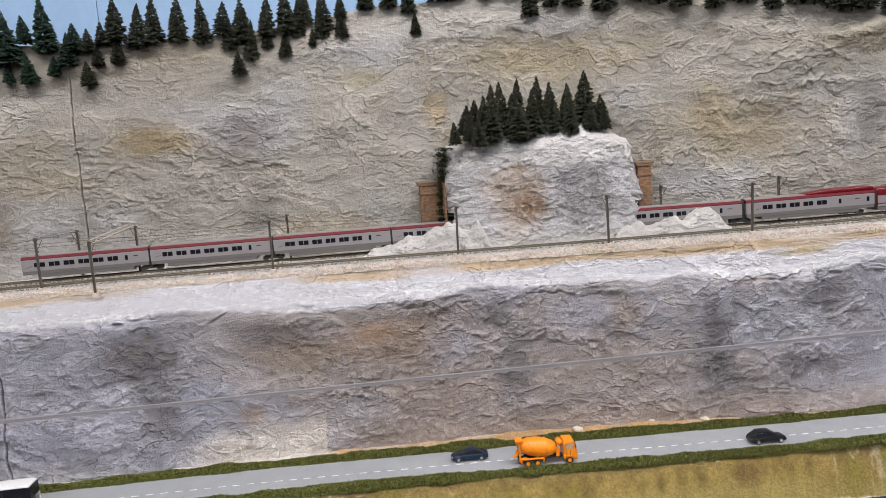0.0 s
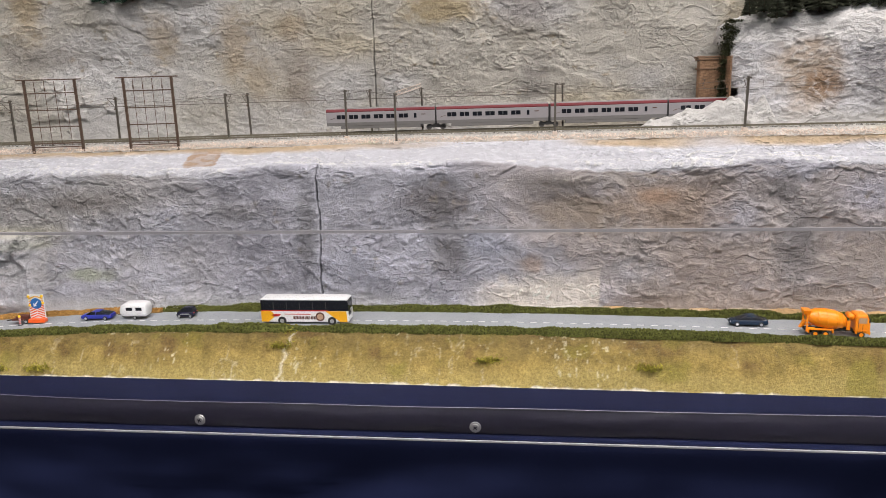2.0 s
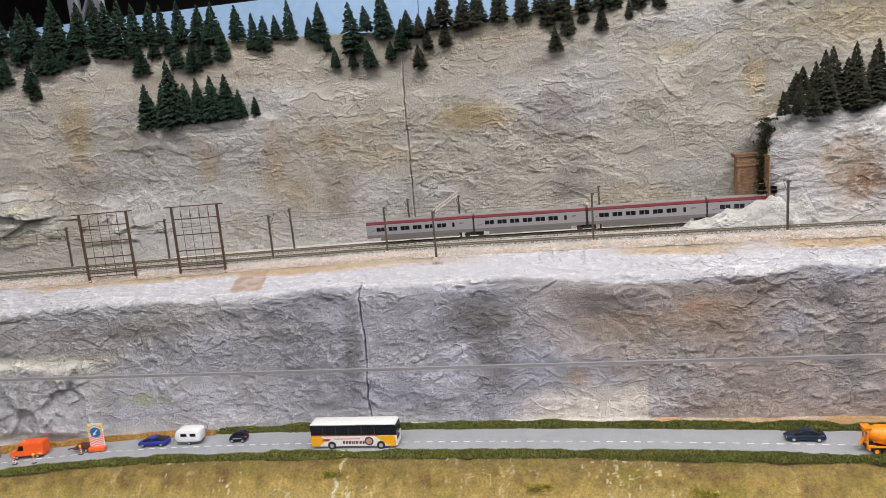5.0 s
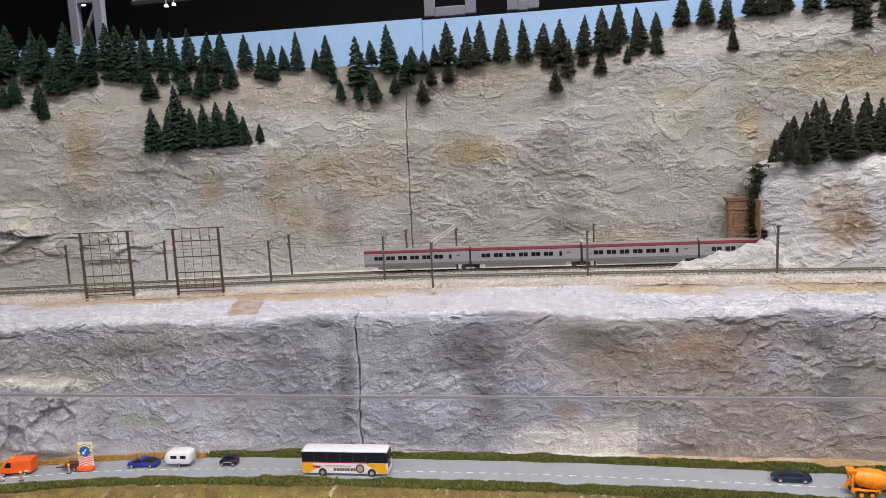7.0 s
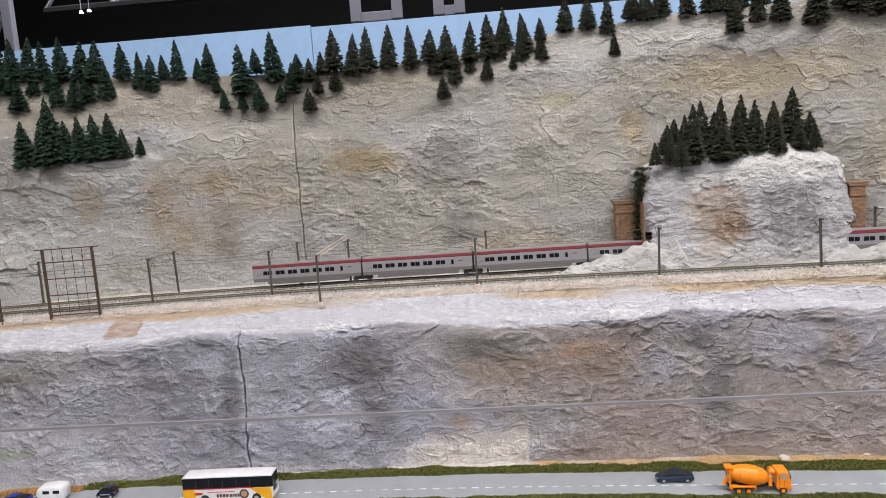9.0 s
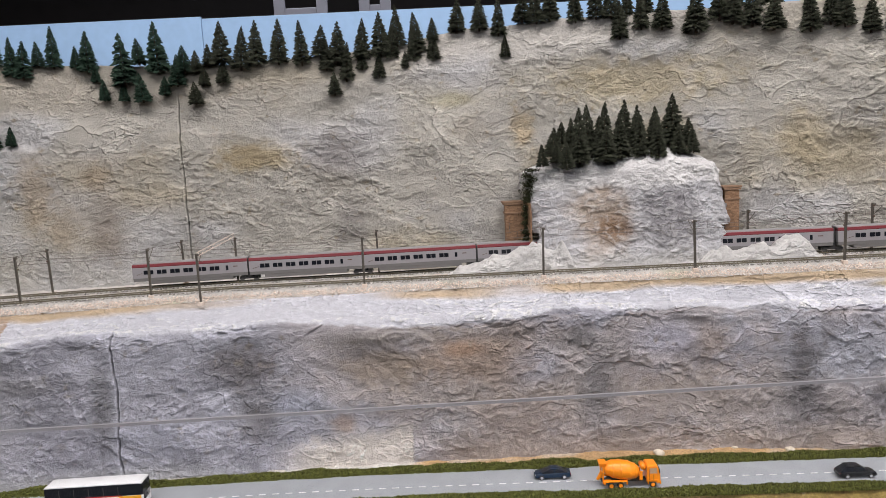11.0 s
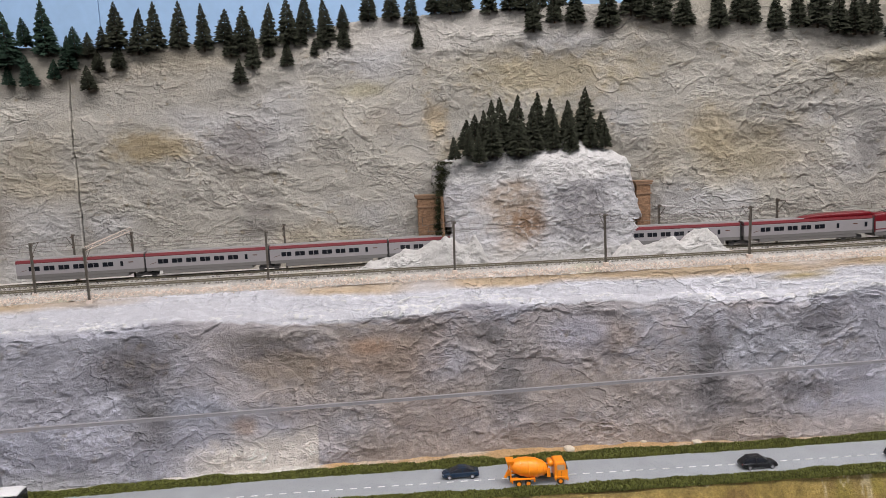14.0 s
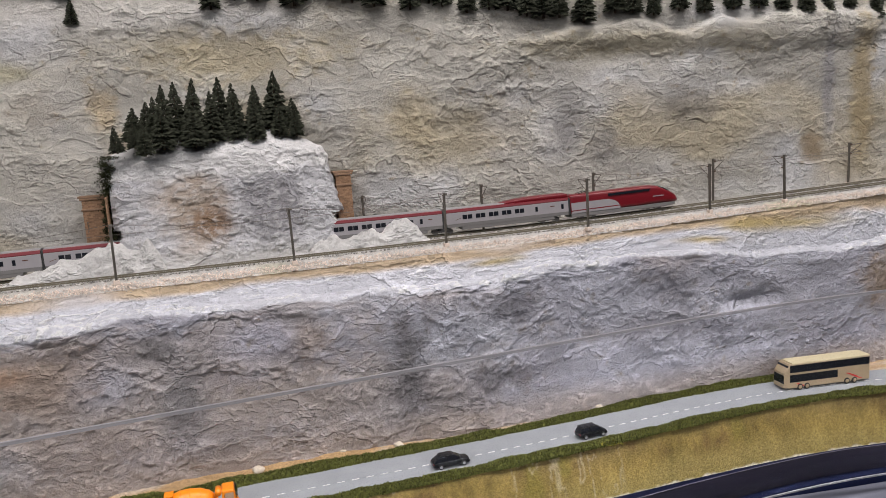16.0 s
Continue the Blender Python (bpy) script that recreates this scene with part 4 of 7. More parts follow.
def front_board():
    board = bpy.data.objects.new("wall_front_fascia", None)
    scene.collection.objects.link(board)
    tagged(board, "navy blue fascia board under the grass bank", "fascia", kind="structure")
    X, S = np.meshgrid(np.linspace(-2.3, 2.1, 300), np.linspace(0, 1, 8), indexing="ij")
    P = np.stack([X, np.minimum(front_edge(X) - 0.002, 0.85) - 0.004 * S, front_z(X) + 0.002 + (0.92 - front_z(X)) * S], -1)
    grid_mesh("fascia_face", P, M_FASCIA, None, board)
    X, S = np.meshgrid(np.linspace(-2.3, 2.1, 400), np.linspace(0, 1, 10), indexing="ij")
    bulge = 0.004 * np.sin(S * math.pi) + 0.0015 * fbm(X * 8, S * 2, 2, 701)
    top = 0.980 + 0.004 * fbm(X * 3.0, X * 0, 2, 711)
    P = np.stack([X, front_face(X) - bulge, top + (0.941 - top) * S], -1)
    grid_mesh("clamping_strip", P, M_BLACK, None, board)
    tagged(board.children[-1], "dark rubbery clamping strip")
    # thin paler tube: the highlight on the strip's top edge, done in colour
    bm = bmesh.new()
    rings = []
    for k in range(200):
        x = -2.25 + 4.3 * k / 199
        z = float(0.980 + 0.004 * fbm(np.array(x * 3.0), np.array(0.0), 2, 711))
        rings.append([(x, float(front_face(x)) - 0.0008 + dy, z + dz) for dy, dz in ((-0.0007, 0), (0, 0.0006), (0.0007, 0), (0, -0.0006))])
    loft(bm, rings)
    part("strip_lip", bm, material("strip_highlight_grey", (0.10, 0.09, 0.13), 0.4), board, "thin grey line standing in for the edge highlight")
    # cloth skirt with soft folds
    X, S = np.meshgrid(np.linspace(-2.3, 2.1, 260), np.linspace(0, 1, 60), indexing="ij")
    fold = (0.035 * fbm(X * 3 + S * 0.8, S * 0.7, 3, 721) + 0.018 * fbm(X * 5 + 6 * S, S * 9 - X * 2, 3, 731)) * step(0, 0.12, S)
    P = np.stack([X, front_face(X) - 0.002 - 0.02 * S - fold, 0.940 - 0.938 * S], -1)
    return tagged(grid_mesh("cloth_skirt", P, M_CLOTH), "navy blue cloth skirt hanging from the layout front", "cloth skirt")


front_board()


def acrylic_pane():
    """A thin upright sheet that follows the front of the layout."""
    pane = thing("acrylic_screen", pose(0, 0, 0.934), "clear acrylic guard screen with a bright sawn top edge", "guard screen")

    def ribbon(thick, z0, z1):
        rings = []
        for x in np.concatenate([np.linspace(-2.34, 0.8, 12), np.linspace(0.85, 1.95, 45)]):
            y = float(front_face(x)) - 0.0075
            rings.append([(x, y - thick / 2, z0), (x, y + thick / 2, z0), (x, y + thick / 2, z1), (x, y - thick / 2, z1)])
        return loft(bmesh.new(), rings)
    sheet = part("sheet", ribbon(0.003, 0.001, 0.2942), M_GLASS, pane)
    sheet.visible_shadow = False
    part("top_edge", ribbon(0.0036, 0.2943, 0.2979), M_EDGE, pane, "frosted sawn edge")
    part("bottom_edge", ribbon(0.005, -0.0023, -0.0001), M_EDGE, pane, "frosted sawn edge")
    return pane


acrylic_pane()


def screws():
    first = None
    for k, x in enumerate((-1.452, -0.667, -0.268)):
        z = 0.9545
        if first is None:
            s = thing("screw", pose(x, 0.829, z), "zinc cross-head screw with washer holding the screen", "screw", "screws along the front")
            bm = bmesh.new()
            bmesh.ops.create_cone(bm, cap_ends=True, segments=20, radius1=0.0082, radius2=0.0076, depth=0.0014, matrix=pose(0, -0.0008, 0, 90))
            part("washer", bm, M_SCREW, s, smooth=False)
            bm = bmesh.new()
            bmesh.ops.create_cone(bm, cap_ends=True, segments=20, radius1=0.0058, radius2=0.0050, depth=0.0016, matrix=pose(0, -0.0022, 0, 90))
            part("head", bm, M_SCREW, s)
            # black bars laid on the head in place of the recess's shade
            bm = bmesh.new()
            box(bm, (0, -0.0031, 0), (0.0062, 0.0006, 0.0014))
            box(bm, (0, -0.0031, 0), (0.0014, 0.0007, 0.0062))
            part("cross_recess", bm, M_BLACK, s, "black cross standing in for the shaded recess")
            first = s
        else:
            copy_thing(first, pose(x, 0.829, z, 0, 25 * k, 0))


screws()


# ---- hall, closing the place ----
def hall():
    for name, c, s, mat in (("floor", (0, 4, -0.05), (30, 30, 0.1), M_DARKHALL), ("ceiling", (0, 4, 8.05), (30, 30, 0.1), M_DARKHALL),
                            ("wall_north", (0, 19.05, 4), (30, 0.1, 8), M_DARKHALL), ("wall_south", (0, -11.05, 4), (30, 0.1, 8), M_DARKHALL),
                            ("wall_east", (15.05, 4, 4), (0.1, 30, 8), M_DARKHALL), ("wall_west", (-15.05, 4, 4), (0.1, 30, 8), M_DARKHALL)):
        bm = bmesh.new()
        box(bm, c, s)
        tagged(part(name, bm, mat), "plain dark exhibition hall " + name.split("_")[0], name.split("_")[0], kind="structure")
    # painted sky board behind the trees, in two butted sheets
    for name, x0, x1, top in (("backdrop_sky", -2.3, -0.466, 1.838), ("backdrop_sky_second", -0.465, 2.1, 1.834)):
        bm = bmesh.new()
        box(bm, ((x0 + x1) / 2, 1.44, (top + 1.3) / 2), (x1 - x0, 0.008, top - 1.3), bevel=0.001)
        tagged(part(name, bm, M_SKYBOARD), "pale blue painted sky board behind the trees", "sky board", kind="structure")
    # roof trusses and pale steel frames, far off in the dark
    for k in range(4):
        t = thing("roof_truss", pose(-6 + 4 * k, 9.5, 3.9, 0, 0, 0), "dark steel lattice roof truss in the unlit hall", "roof truss", "roof trusses")
        bm = bmesh.new()
        rod(bm, (0, 0, 0), (4, 0, 0), 0.05)
        rod(bm, (0, 0, 0.6), (4, 0, 0.6), 0.05)
        part("chord", bm, M_DARKHALL, t)
        bm = bmesh.new()
        for j in range(8):
            rod(bm, (j * 0.5, 0, 0.6 * (j % 2)), (j * 0.5 + 0.5, 0, 0.6 * ((j + 1) % 2)), 0.03)
        part("brace", bm, M_HALLGREY, t)
    for x, w, z in ((-6.38, 0.36, 3.10), (-1.41, 0.52, 3.30), (-0.50, 0.26, 3.30)):
        t = thing("hanging_ladder", pose(x, 9.0, z), "pale steel ladder frame hanging from the hall ceiling", "steel ladder", "hanging ladders")
        h = 7.99 - z
        for sx in (-w / 2, w / 2):
            bm = bmesh.new()
            box(bm, (sx, 0, h / 2), (0.13, 0.1, h), bevel=0.01)
            part("post", bm, M_HALLGREY, t)
        for k in range(5 if w < 0.4 else 0):
            bm = bmesh.new()
            rod(bm, (-w / 2, 0, 0.1 + 0.75 * k), (w / 2, 0, 0.8 + 0.75 * k), 0.03)
            part("diagonal", bm, M_HALLGREY, t)
        for k in range(6):
            bm = bmesh.new()
            box(bm, (0, 0, 0.05 + 0.75 * k), (w - 0.13, 0.08, 0.12), bevel=0.01)
            part("crossbar", bm, M_HALLGREY, t)
    glow = bpy.data.materials.new("lamp_glow")
    glow.use_nodes = True
    glow.node_tree.nodes["Principled BSDF"].inputs["Emission Color"].default_value = (0.9, 0.95, 1.0, 1)
    glow.node_tree.nodes["Principled BSDF"].inputs["Emission Strength"].default_value = 3.0
    for x, y, z in ((-5.33, 9.2, 3.77), (-6.56, 9.2, 3.88), (-5.22, 9.2, 3.78)):
        t = thing("hall_lamp", pose(x, y, z), "small bright lamp hanging in the dark hall", "hall lamp", "hall lamps")
        bm = bmesh.new()
        bmesh.ops.create_cone(bm, cap_ends=True, segments=16, radius1=0.03, radius2=0.02, depth=0.03, matrix=pose(0, 0, 0))
        part("bulb", bm, glow, t, "glowing bulb")
        bm = bmesh.new()
        rod(bm, (0, 0, 0.02), (0, 0, 8.0 - z), 0.006)
        part("cord", bm, M_HALLGREY, t)


hall()


# ---- knob of rock with the tunnel ----
def knob():
    """The rock hump over the rear track: a rounded shell from the near foot over the top, back to the wall."""
    th = np.linspace(0, 1, 270)
    v = np.linspace(0, 1, 170)
    T, V = np.meshgrid(th, v, indexing="ij")
    ang = math.pi * (1 - T)
    n = 3.6
    cx, cy = np.cos(ang), np.sin(ang)
    k = (np.abs(cx) ** n + np.abs(cy) ** n + 1e-9) ** (-1 / n)
    wallv = np.clip(V / 0.62, 0, 1)
    roof = np.clip((V - 0.62) / 0.38, 0, 1)
    flare = 0.022 * (1 - wallv) ** 3
    rx = (0.180 + flare - 0.012 * wallv ** 2) * (1 - roof * 0.98)
    ry = 0.075 + 0.6 * flare - 0.008 * wallv ** 2
    mid_x = 0.307 - 0.008 * wallv ** 2
    X = mid_x + cx * k * rx
    tilt = -0.10 * (X - 0.31)
    Yf = 1.243 + tilt - cy * k * ry * (1 - roof)
    top = 1.514 + 0.03 * (X - 0.297) + 0.012 * step(0.24, 0.13, X) - 0.004 * (1 - np.abs(cy))
    Z = BED_Z - 0.003 + (top - BED_Z - 0.012) * wallv + 0.012 * np.sin(np.clip(roof * 3, 0, 1) * math.pi / 2) + 0.035 * roof
    P = np.stack([X, Yf, Z], -1)
    N = normals(P)
    N *= np.sign((N[..., 0:1] * (X - mid_x)[..., None] + N[..., 1:2] * (Yf - 1.25)[..., None] + N[..., 2:3] * 0.12) + 1e-9)
    U = X * 1.0 + 3.1
    W = Z + Yf * 0.7
    h = 0.010 * fbm(U * 8, W * 8, 2, 801) + 0.0025 * fbm(U * 28, W * 34, 3, 811) + 0.002 * fbm(U * 80, W * 100, 3, 821)
    h += 0.003 * plates(U, W, 8, 2.2, 831) + 0.0013 * fbm(U * 130, W * 165, 3, 846, 0.7) + 1.1 * skins(U, W, 841) + 0.0012 * lumps(U, W, 845) + 0.0010 * plates(U, W, 28, 2.6, 847)
    h *= np.minimum(1, V * 12 + 0.2)
    P = P + N * h[..., None]
    Z = P[..., 2]
    X = P[..., 0]
    fine = fbm(U * 25, W * 28, 3, 851)
    C = np.ones(P.shape) * np.array((0.59, 0.585, 0.60)) * (1 + 0.10 * fine)[..., None]
    w = 0.8 * fbm(U * 16, W * 18, 3, 861)
    for bx, bz, bw, bh, col, f in ((0.258, 1.43, 0.062, 0.060, (0.45, 0.36, 0.275), 0.85), (0.28, 1.40, 0.042, 0.028, (0.26, 0.165, 0.10), 0.9),
                                   (0.37, 1.42, 0.06, 0.06, (0.25, 0.24, 0.25), 0.8), (0.25, 1.36, 0.035, 0.03, (0.44, 0.36, 0.29), 0.6),
                                   (0.26, 1.475, 0.03, 0.012, (0.48, 0.34, 0.22), 0.5)):
        C = mixin(C, col, f * stain(X, Z, bx, bz, bw, bh, w, fbm(U * 55, W * 60, 4, 867, 0.65)))
    # light on the hump's crests mixed into its colour
    C = mixin(C, (0.72, 0.71, 0.70), 0.4 * crest(h, 4))
    C = mixin(C, (0.80, 0.785, 0.77), 0.95 * step(0.77, 0.88, wallv + 0.08 * fine))
    C = mixin(C, (0.66, 0.65, 0.63), 0.7 * step(1.37, 1.345, Z + 0.01 * fine))
    tunnel = (np.abs(P[..., 1] - rear_line(P[..., 0])) < 0.021) & (Z < BED_Z + 0.062) & (P[..., 1] > 1.165)
    tunnel |= (X < 0.142) & (P[..., 1] > 1.19) & (Z < BED_Z + 0.135)
    return tagged(grid_mesh("rock_hump", P, M_ROCK, C, None, ~tunnel), "pale plaster rock hump with a white top over the tunnel", "rock hump")


knob()


def spur(name, x0, x1, h0, h1, label, seed):
    """Low broken rock running out between the tracks."""
    X, A = np.meshgrid(np.linspace(x0, x1, 110), np.linspace(0, math.pi, 40), indexing="ij")
    t = (X - x0) / (x1 - x0)
    hgt = (h0 + (h1 - h0) * t) * np.minimum(1, 9 * np.minimum(t, 1 - t) + 0.1) * (1 + 0.5 * fbm(X * 30, X * 0, 3, seed))
    c = (front_line(X) + rear_line(X)) / 2
    Y = c - np.cos(A) * 0.019
    Z = BED_Z + bed_rise(X) - 0.004 + np.sin(A) * hgt
    h = 0.006 * fbm(X * 40, A * 2 + X * 10, 4, seed + 5) + 0.004 * plates(X, A * 0.03, 16, 2, seed + 9)
    P = np.stack([X, Y - np.cos(A) * h, Z + np.sin(A) * h], -1)
    C = np.ones(P.shape) * np.array((0.72, 0.705, 0.68)) * (1 + 0.1 * fbm(X * 40, A * 2, 3, seed + 20))[..., None]
    return tagged(grid_mesh(name, P, M_ROCK, C), label, "rock spur", "rock spurs")


spur("rock_spur", -0.01, 0.21, 0.008, 0.058, "white broken rock running out beside the tunnel mouth", 901)
spur("rock_spur", 0.42, 0.61, 0.030, 0.034, "white broken rock spur ending in a lump", 931)


def bricks(bm, x0, x1, z0, z1, y, m, keep=lambda x, z: True, bw=0.0052, bh=0.0026):
    row = 0
    z = z0
    while z < z1 - bh * 0.5:
        x = x0 - (bw / 2 if row % 2 else 0)
        while x < x1:
            a, b = max(x, x0), min(x + bw, x1)
            if b - a > 0.001 and keep((a + b) / 2, z + bh / 2):
                box(bm, ((a + b) / 2, y, z + bh / 2), (b - a - 0.0004, 0.0016 + 0.0006 * random.random(), bh - 0.0004), m)
            x += bw
        z += bh
        row += 1


def portal(m, label, width, arch_at=None):
    """Brick tunnel mouth: a buttress that faces the viewer, and an arched wall across the track."""
    t = thing("tunnel_portal", m, label, "tunnel portal", "tunnel portals")
    core = bmesh.new()
    box(core, (0, 0.032, 0.056), (width, 0.024, 0.112), bevel=0.0008)
    part("buttress", core, M_BRICK, t)
    bm = bmesh.new()
    bricks(bm, -width / 2 - 0.0006, width / 2 + 0.0006, 0.0, 0.112, 0.0195, None)
    tagged(part("brick_facing", bm, M_BRICK, t), "fine brown brick courses", kind="stuff")
    for z, w in ((0.114, width + 0.006), (0.1175, width + 0.010), (0.098, width + 0.004)):
        bm = bmesh.new()
        box(bm, (0, 0.032, z), (w, 0.030, 0.003), bevel=0.0006)
        part("cornice", bm, M_BRICKCAP, t)
    if arch_at is None:
        return t
    turn = pose(arch_at, 0, 0, 0, 0, -90)
    bm = bmesh.new()

    def solid(x, z):
        x = abs(x)
        return x > 0.024 or z > 0.052 + math.sqrt(max(0.0, 0.024 ** 2 - x * x))
    bricks(bm, -0.034, 0.034, 0.0, 0.116, 0.0, turn, solid)
    tagged(part("arch_wall", bm, M_BRICK, t), "fine brown brick courses round the arch", kind="stuff")
    bm = bmesh.new()
    for i in range(11):
        a = math.pi * i / 10
        box(bm, (0.0255 * math.cos(a), -0.0015, 0.052 + 0.0255 * math.sin(a)), (0.005, 0.003, 0.0042), turn)
    part("arch_ring", bm, M_BRICKCAP, t, "pale stone arch ring")
    return t


portal(pose(0.1175, 1.213, BED_Z - 0.002), "brown brick tunnel mouth half hidden by the rock hump", 0.033, 0.021)
portal(pose(0.494, 1.172, BED_Z - 0.002) @ Matrix.Diagonal((1, 1, 1.08, 1)), "brown brick tunnel mouth at the far side of the hump", 0.024)


# ---- spruce trees ----
def spruce_meshes(seed, mat):
    """Trunk and crown of a small spruce, one metre high, of drooping whorls."""
    rng = random.Random(seed)
    bm = bmesh.new()
    rod(bm, (0, 0, -0.08), (0, 0, 0.9), 0.03, 6, 0.006)
    trunk = part("trunk", bm, M_BARK)
    verts, faces = [], []
    tiers = 21
    for i in range(tiers):
        f = i / (tiers - 1)
        reach = (0.245 * (1 - f) ** 0.8 + 0.022) * rng.uniform(0.88, 1.1)
        count = int(18 - 9 * f)
        for j in range(count):
            a = 6.283 * (j + rng.random() * 0.9) / count
            r = reach * rng.uniform(0.72, 1.15)
            z = 0.03 + 0.93 * f ** 0.95 + rng.uniform(-0.022, 0.022)
            d = Vector((math.cos(a), math.sin(a), 0))
            side = Vector((-d.y, d.x, 0))
            drop = -0.22 * r + rng.uniform(-0.05, 0.04)
            for lo, hi, spread in ((0.1, 1.0, rng.uniform(-0.12, 0.12)), (0.45, 0.95, 0.5), (0.45, 0.95, -0.5)):
                p0 = d * (r * lo) + Vector((0, 0, z + drop * lo * lo + 0.008))
                p1 = d * (r * hi) + side * (spread * r * (hi - lo)) + Vector((0, 0, z + drop * hi * hi + rng.uniform(-0.012, 0.03)))
                w = 0.026 * (1 - 0.45 * f) * rng.uniform(0.7, 1.2)
                k = len(verts)
                mid = (p0 * 0.4 + p1 * 0.6)
                verts += [p0, mid + side * w + Vector((0, 0, -0.012)), p1, mid - side * w + Vector((0, 0, -0.012)), mid + Vector((0, 0, 0.020))]
                faces += [(k, k + 1, k + 4), (k + 1, k + 2, k + 4), (k + 2, k + 3, k + 4), (k + 3, k, k + 4)]
    k = len(verts)
    verts += [Vector((0.012, 0, 0.93)), Vector((-0.006, 0.01, 0.93)), Vector((-0.006, -0.01, 0.93)), Vector((0, 0, 1.0))]
    faces += [(k, k + 1, k + 3), (k + 1, k + 2, k + 3), (k + 2, k, k + 3)]
    me = bpy.data.meshes.new("crown")
    me.from_pydata([tuple(p) for p in verts], [], faces)
    me.materials.append(mat)
    return trunk.data, me, trunk


KINDS = []
for mat_ in (M_NEEDLE, M_NEEDLE_OLIVE):
    for seed_ in range(3):
        tr, cr, spare = spruce_meshes(seed_ + 10, mat_)
        bpy.data.objects.remove(spare)
        KINDS.append((tr, cr))


def spruce(x, y, z, h, olive, label, group):
    kind = KINDS[(3 if olive else 0) + random.randrange(3)]
    t = thing("spruce_tree", pose(x, y, z - 0.002, random.uniform(-4, 4), random.uniform(-4, 4), random.uniform(0, 360)), label, "tree", group)
    fat = random.uniform(0.9, 1.15)
    for name, me in zip(("trunk", "crown"), kind):
        ob = new(name, me)
        ob.parent = t
        ob.scale = (h * fat * (1.02 if h > 0.06 else 1.3), h * fat * (1.02 if h > 0.06 else 1.3), h)
    return t


def brow_place(x, z):
    return float(wall_line(x) + max(0.0, z - brow_line(x)) * 0.15)


# x, height of the foot, height of the tree
WOOD_A = ((-1.278, 1.737, 0.154), (-1.268, 1.75, 0.11), (-1.24, 1.761, 0.082), (-1.197, 1.747, 0.09), (-1.183, 1.768, 0.057), (-1.138, 1.76, 0.085),
          (-1.15, 1.766, 0.055), (-1.093, 1.762, 0.077), (-1.062, 1.755, 0.086), (-1.041, 1.759, 0.077), (-1.016, 1.731, 0.103), (-0.989, 1.751, 0.076),
          (-0.964, 1.749, 0.079), (-0.936, 1.748, 0.071), (-0.903, 1.745, 0.08), (-0.87, 1.743, 0.072), (-0.843, 1.742, 0.074), (-0.825, 1.708, 0.069),
          (-0.794, 1.744, 0.063), (-0.762, 1.725, 0.064), (-0.744, 1.719, 0.063), (-0.718, 1.739, 0.042), (-0.692, 1.737, 0.069), (-0.654, 1.734, 0.037),
          (-0.633, 1.727, 0.068))
WOOD_B = ((-1.36, 1.729, 0.154), (-1.317, 1.739, 0.134), (-1.286, 1.701, 0.055), (-1.257, 1.69, 0.037), (-1.237, 1.699, 0.05), (-1.211, 1.735, 0.067),
          (-1.167, 1.713, 0.076), (-1.152, 1.712, 0.066), (-1.125, 1.721, 0.066), (-1.094, 1.724, 0.051), (-1.057, 1.735, 0.053), (-1.042, 1.734, 0.046),
          (-0.995, 1.729, 0.053), (-0.98, 1.694, 0.055), (-0.955, 1.722, 0.047), (-0.912, 1.7, 0.061), (-0.883, 1.692, 0.053), (-0.861, 1.705, 0.056),
          (-1.192, 1.682, 0.049), (-1.184, 1.665, 0.042), (-1.109, 1.736, 0.053), (-0.926, 1.725, 0.043))
WOOD_C = ((-0.569, 1.701, 0.087), (-0.542, 1.735, 0.045), (-0.508, 1.721, 0.085),
          (-0.62, 1.706, 0.031), (-0.606, 1.673, 0.036), (-0.572, 1.67, 0.033), (-0.538, 1.668, 0.049), (-0.499, 1.678, 0.032), (-0.475, 1.694, 0.054),
          (-0.462, 1.717, 0.046), (-0.441, 1.716, 0.037), (-0.419, 1.726, 0.038), (-0.444, 1.659, 0.039), (-0.427, 1.691, 0.034), (-0.394, 1.694, 0.04),
          (-0.394, 1.73, 0.073), (-0.36, 1.719, 0.072), (-0.332, 1.726, 0.074), (-0.292, 1.726, 0.075), (-0.25, 1.722, 0.074), (-0.216, 1.734, 0.053),
          (-0.206, 1.709, 0.047), (-0.185, 1.719, 0.073), (-0.171, 1.689, 0.065), (-0.194, 1.663, 0.039), (-0.142, 1.727, 0.068), (-0.142, 1.706, 0.037))
WOOD_D = ((-0.107, 1.73, 0.073), (-0.087, 1.723, 0.063), (-0.076, 1.745, 0.069), (-0.064, 1.703, 0.031), (-0.112, 1.69, 0.039), (-0.04, 1.73, 0.071),
          (-0.047, 1.719, 0.061), (-0.012, 1.751, 0.039), (-0.012, 1.716, 0.045), (0.032, 1.765, 0.056), (0.073, 1.766, 0.056), (0.107, 1.756, 0.065),
          (0.117, 1.712, 0.04), (0.151, 1.775, 0.055), (0.176, 1.772, 0.06), (0.2, 1.775, 0.064), (0.245, 1.77, 0.068), (0.281, 1.774, 0.065),
          (0.307, 1.773, 0.067))
WOOD_E = ((0.32, 1.73), (0.357, 1.743), (0.392, 1.741), (0.448, 1.732), (0.487, 1.75), (0.508, 1.741), (0.539, 1.735), (0.573, 1.725), (0.631, 1.719),
          (0.663, 1.728), (0.685, 1.722), (0.725, 1.709), (0.764, 1.714), (0.797, 1.713), (0.831, 1.702), (0.86, 1.697), (0.89, 1.698), (0.935, 1.69),
          (0.995, 1.705), (1.029, 1.702), (1.069, 1.697), (1.12, 1.705), (1.17, 1.70), (1.23, 1.705), (1.283, 1.705), (1.33, 1.70), (1.381, 1.692),
          (1.43, 1.688), (1.481, 1.70), (1.541, 1.678))
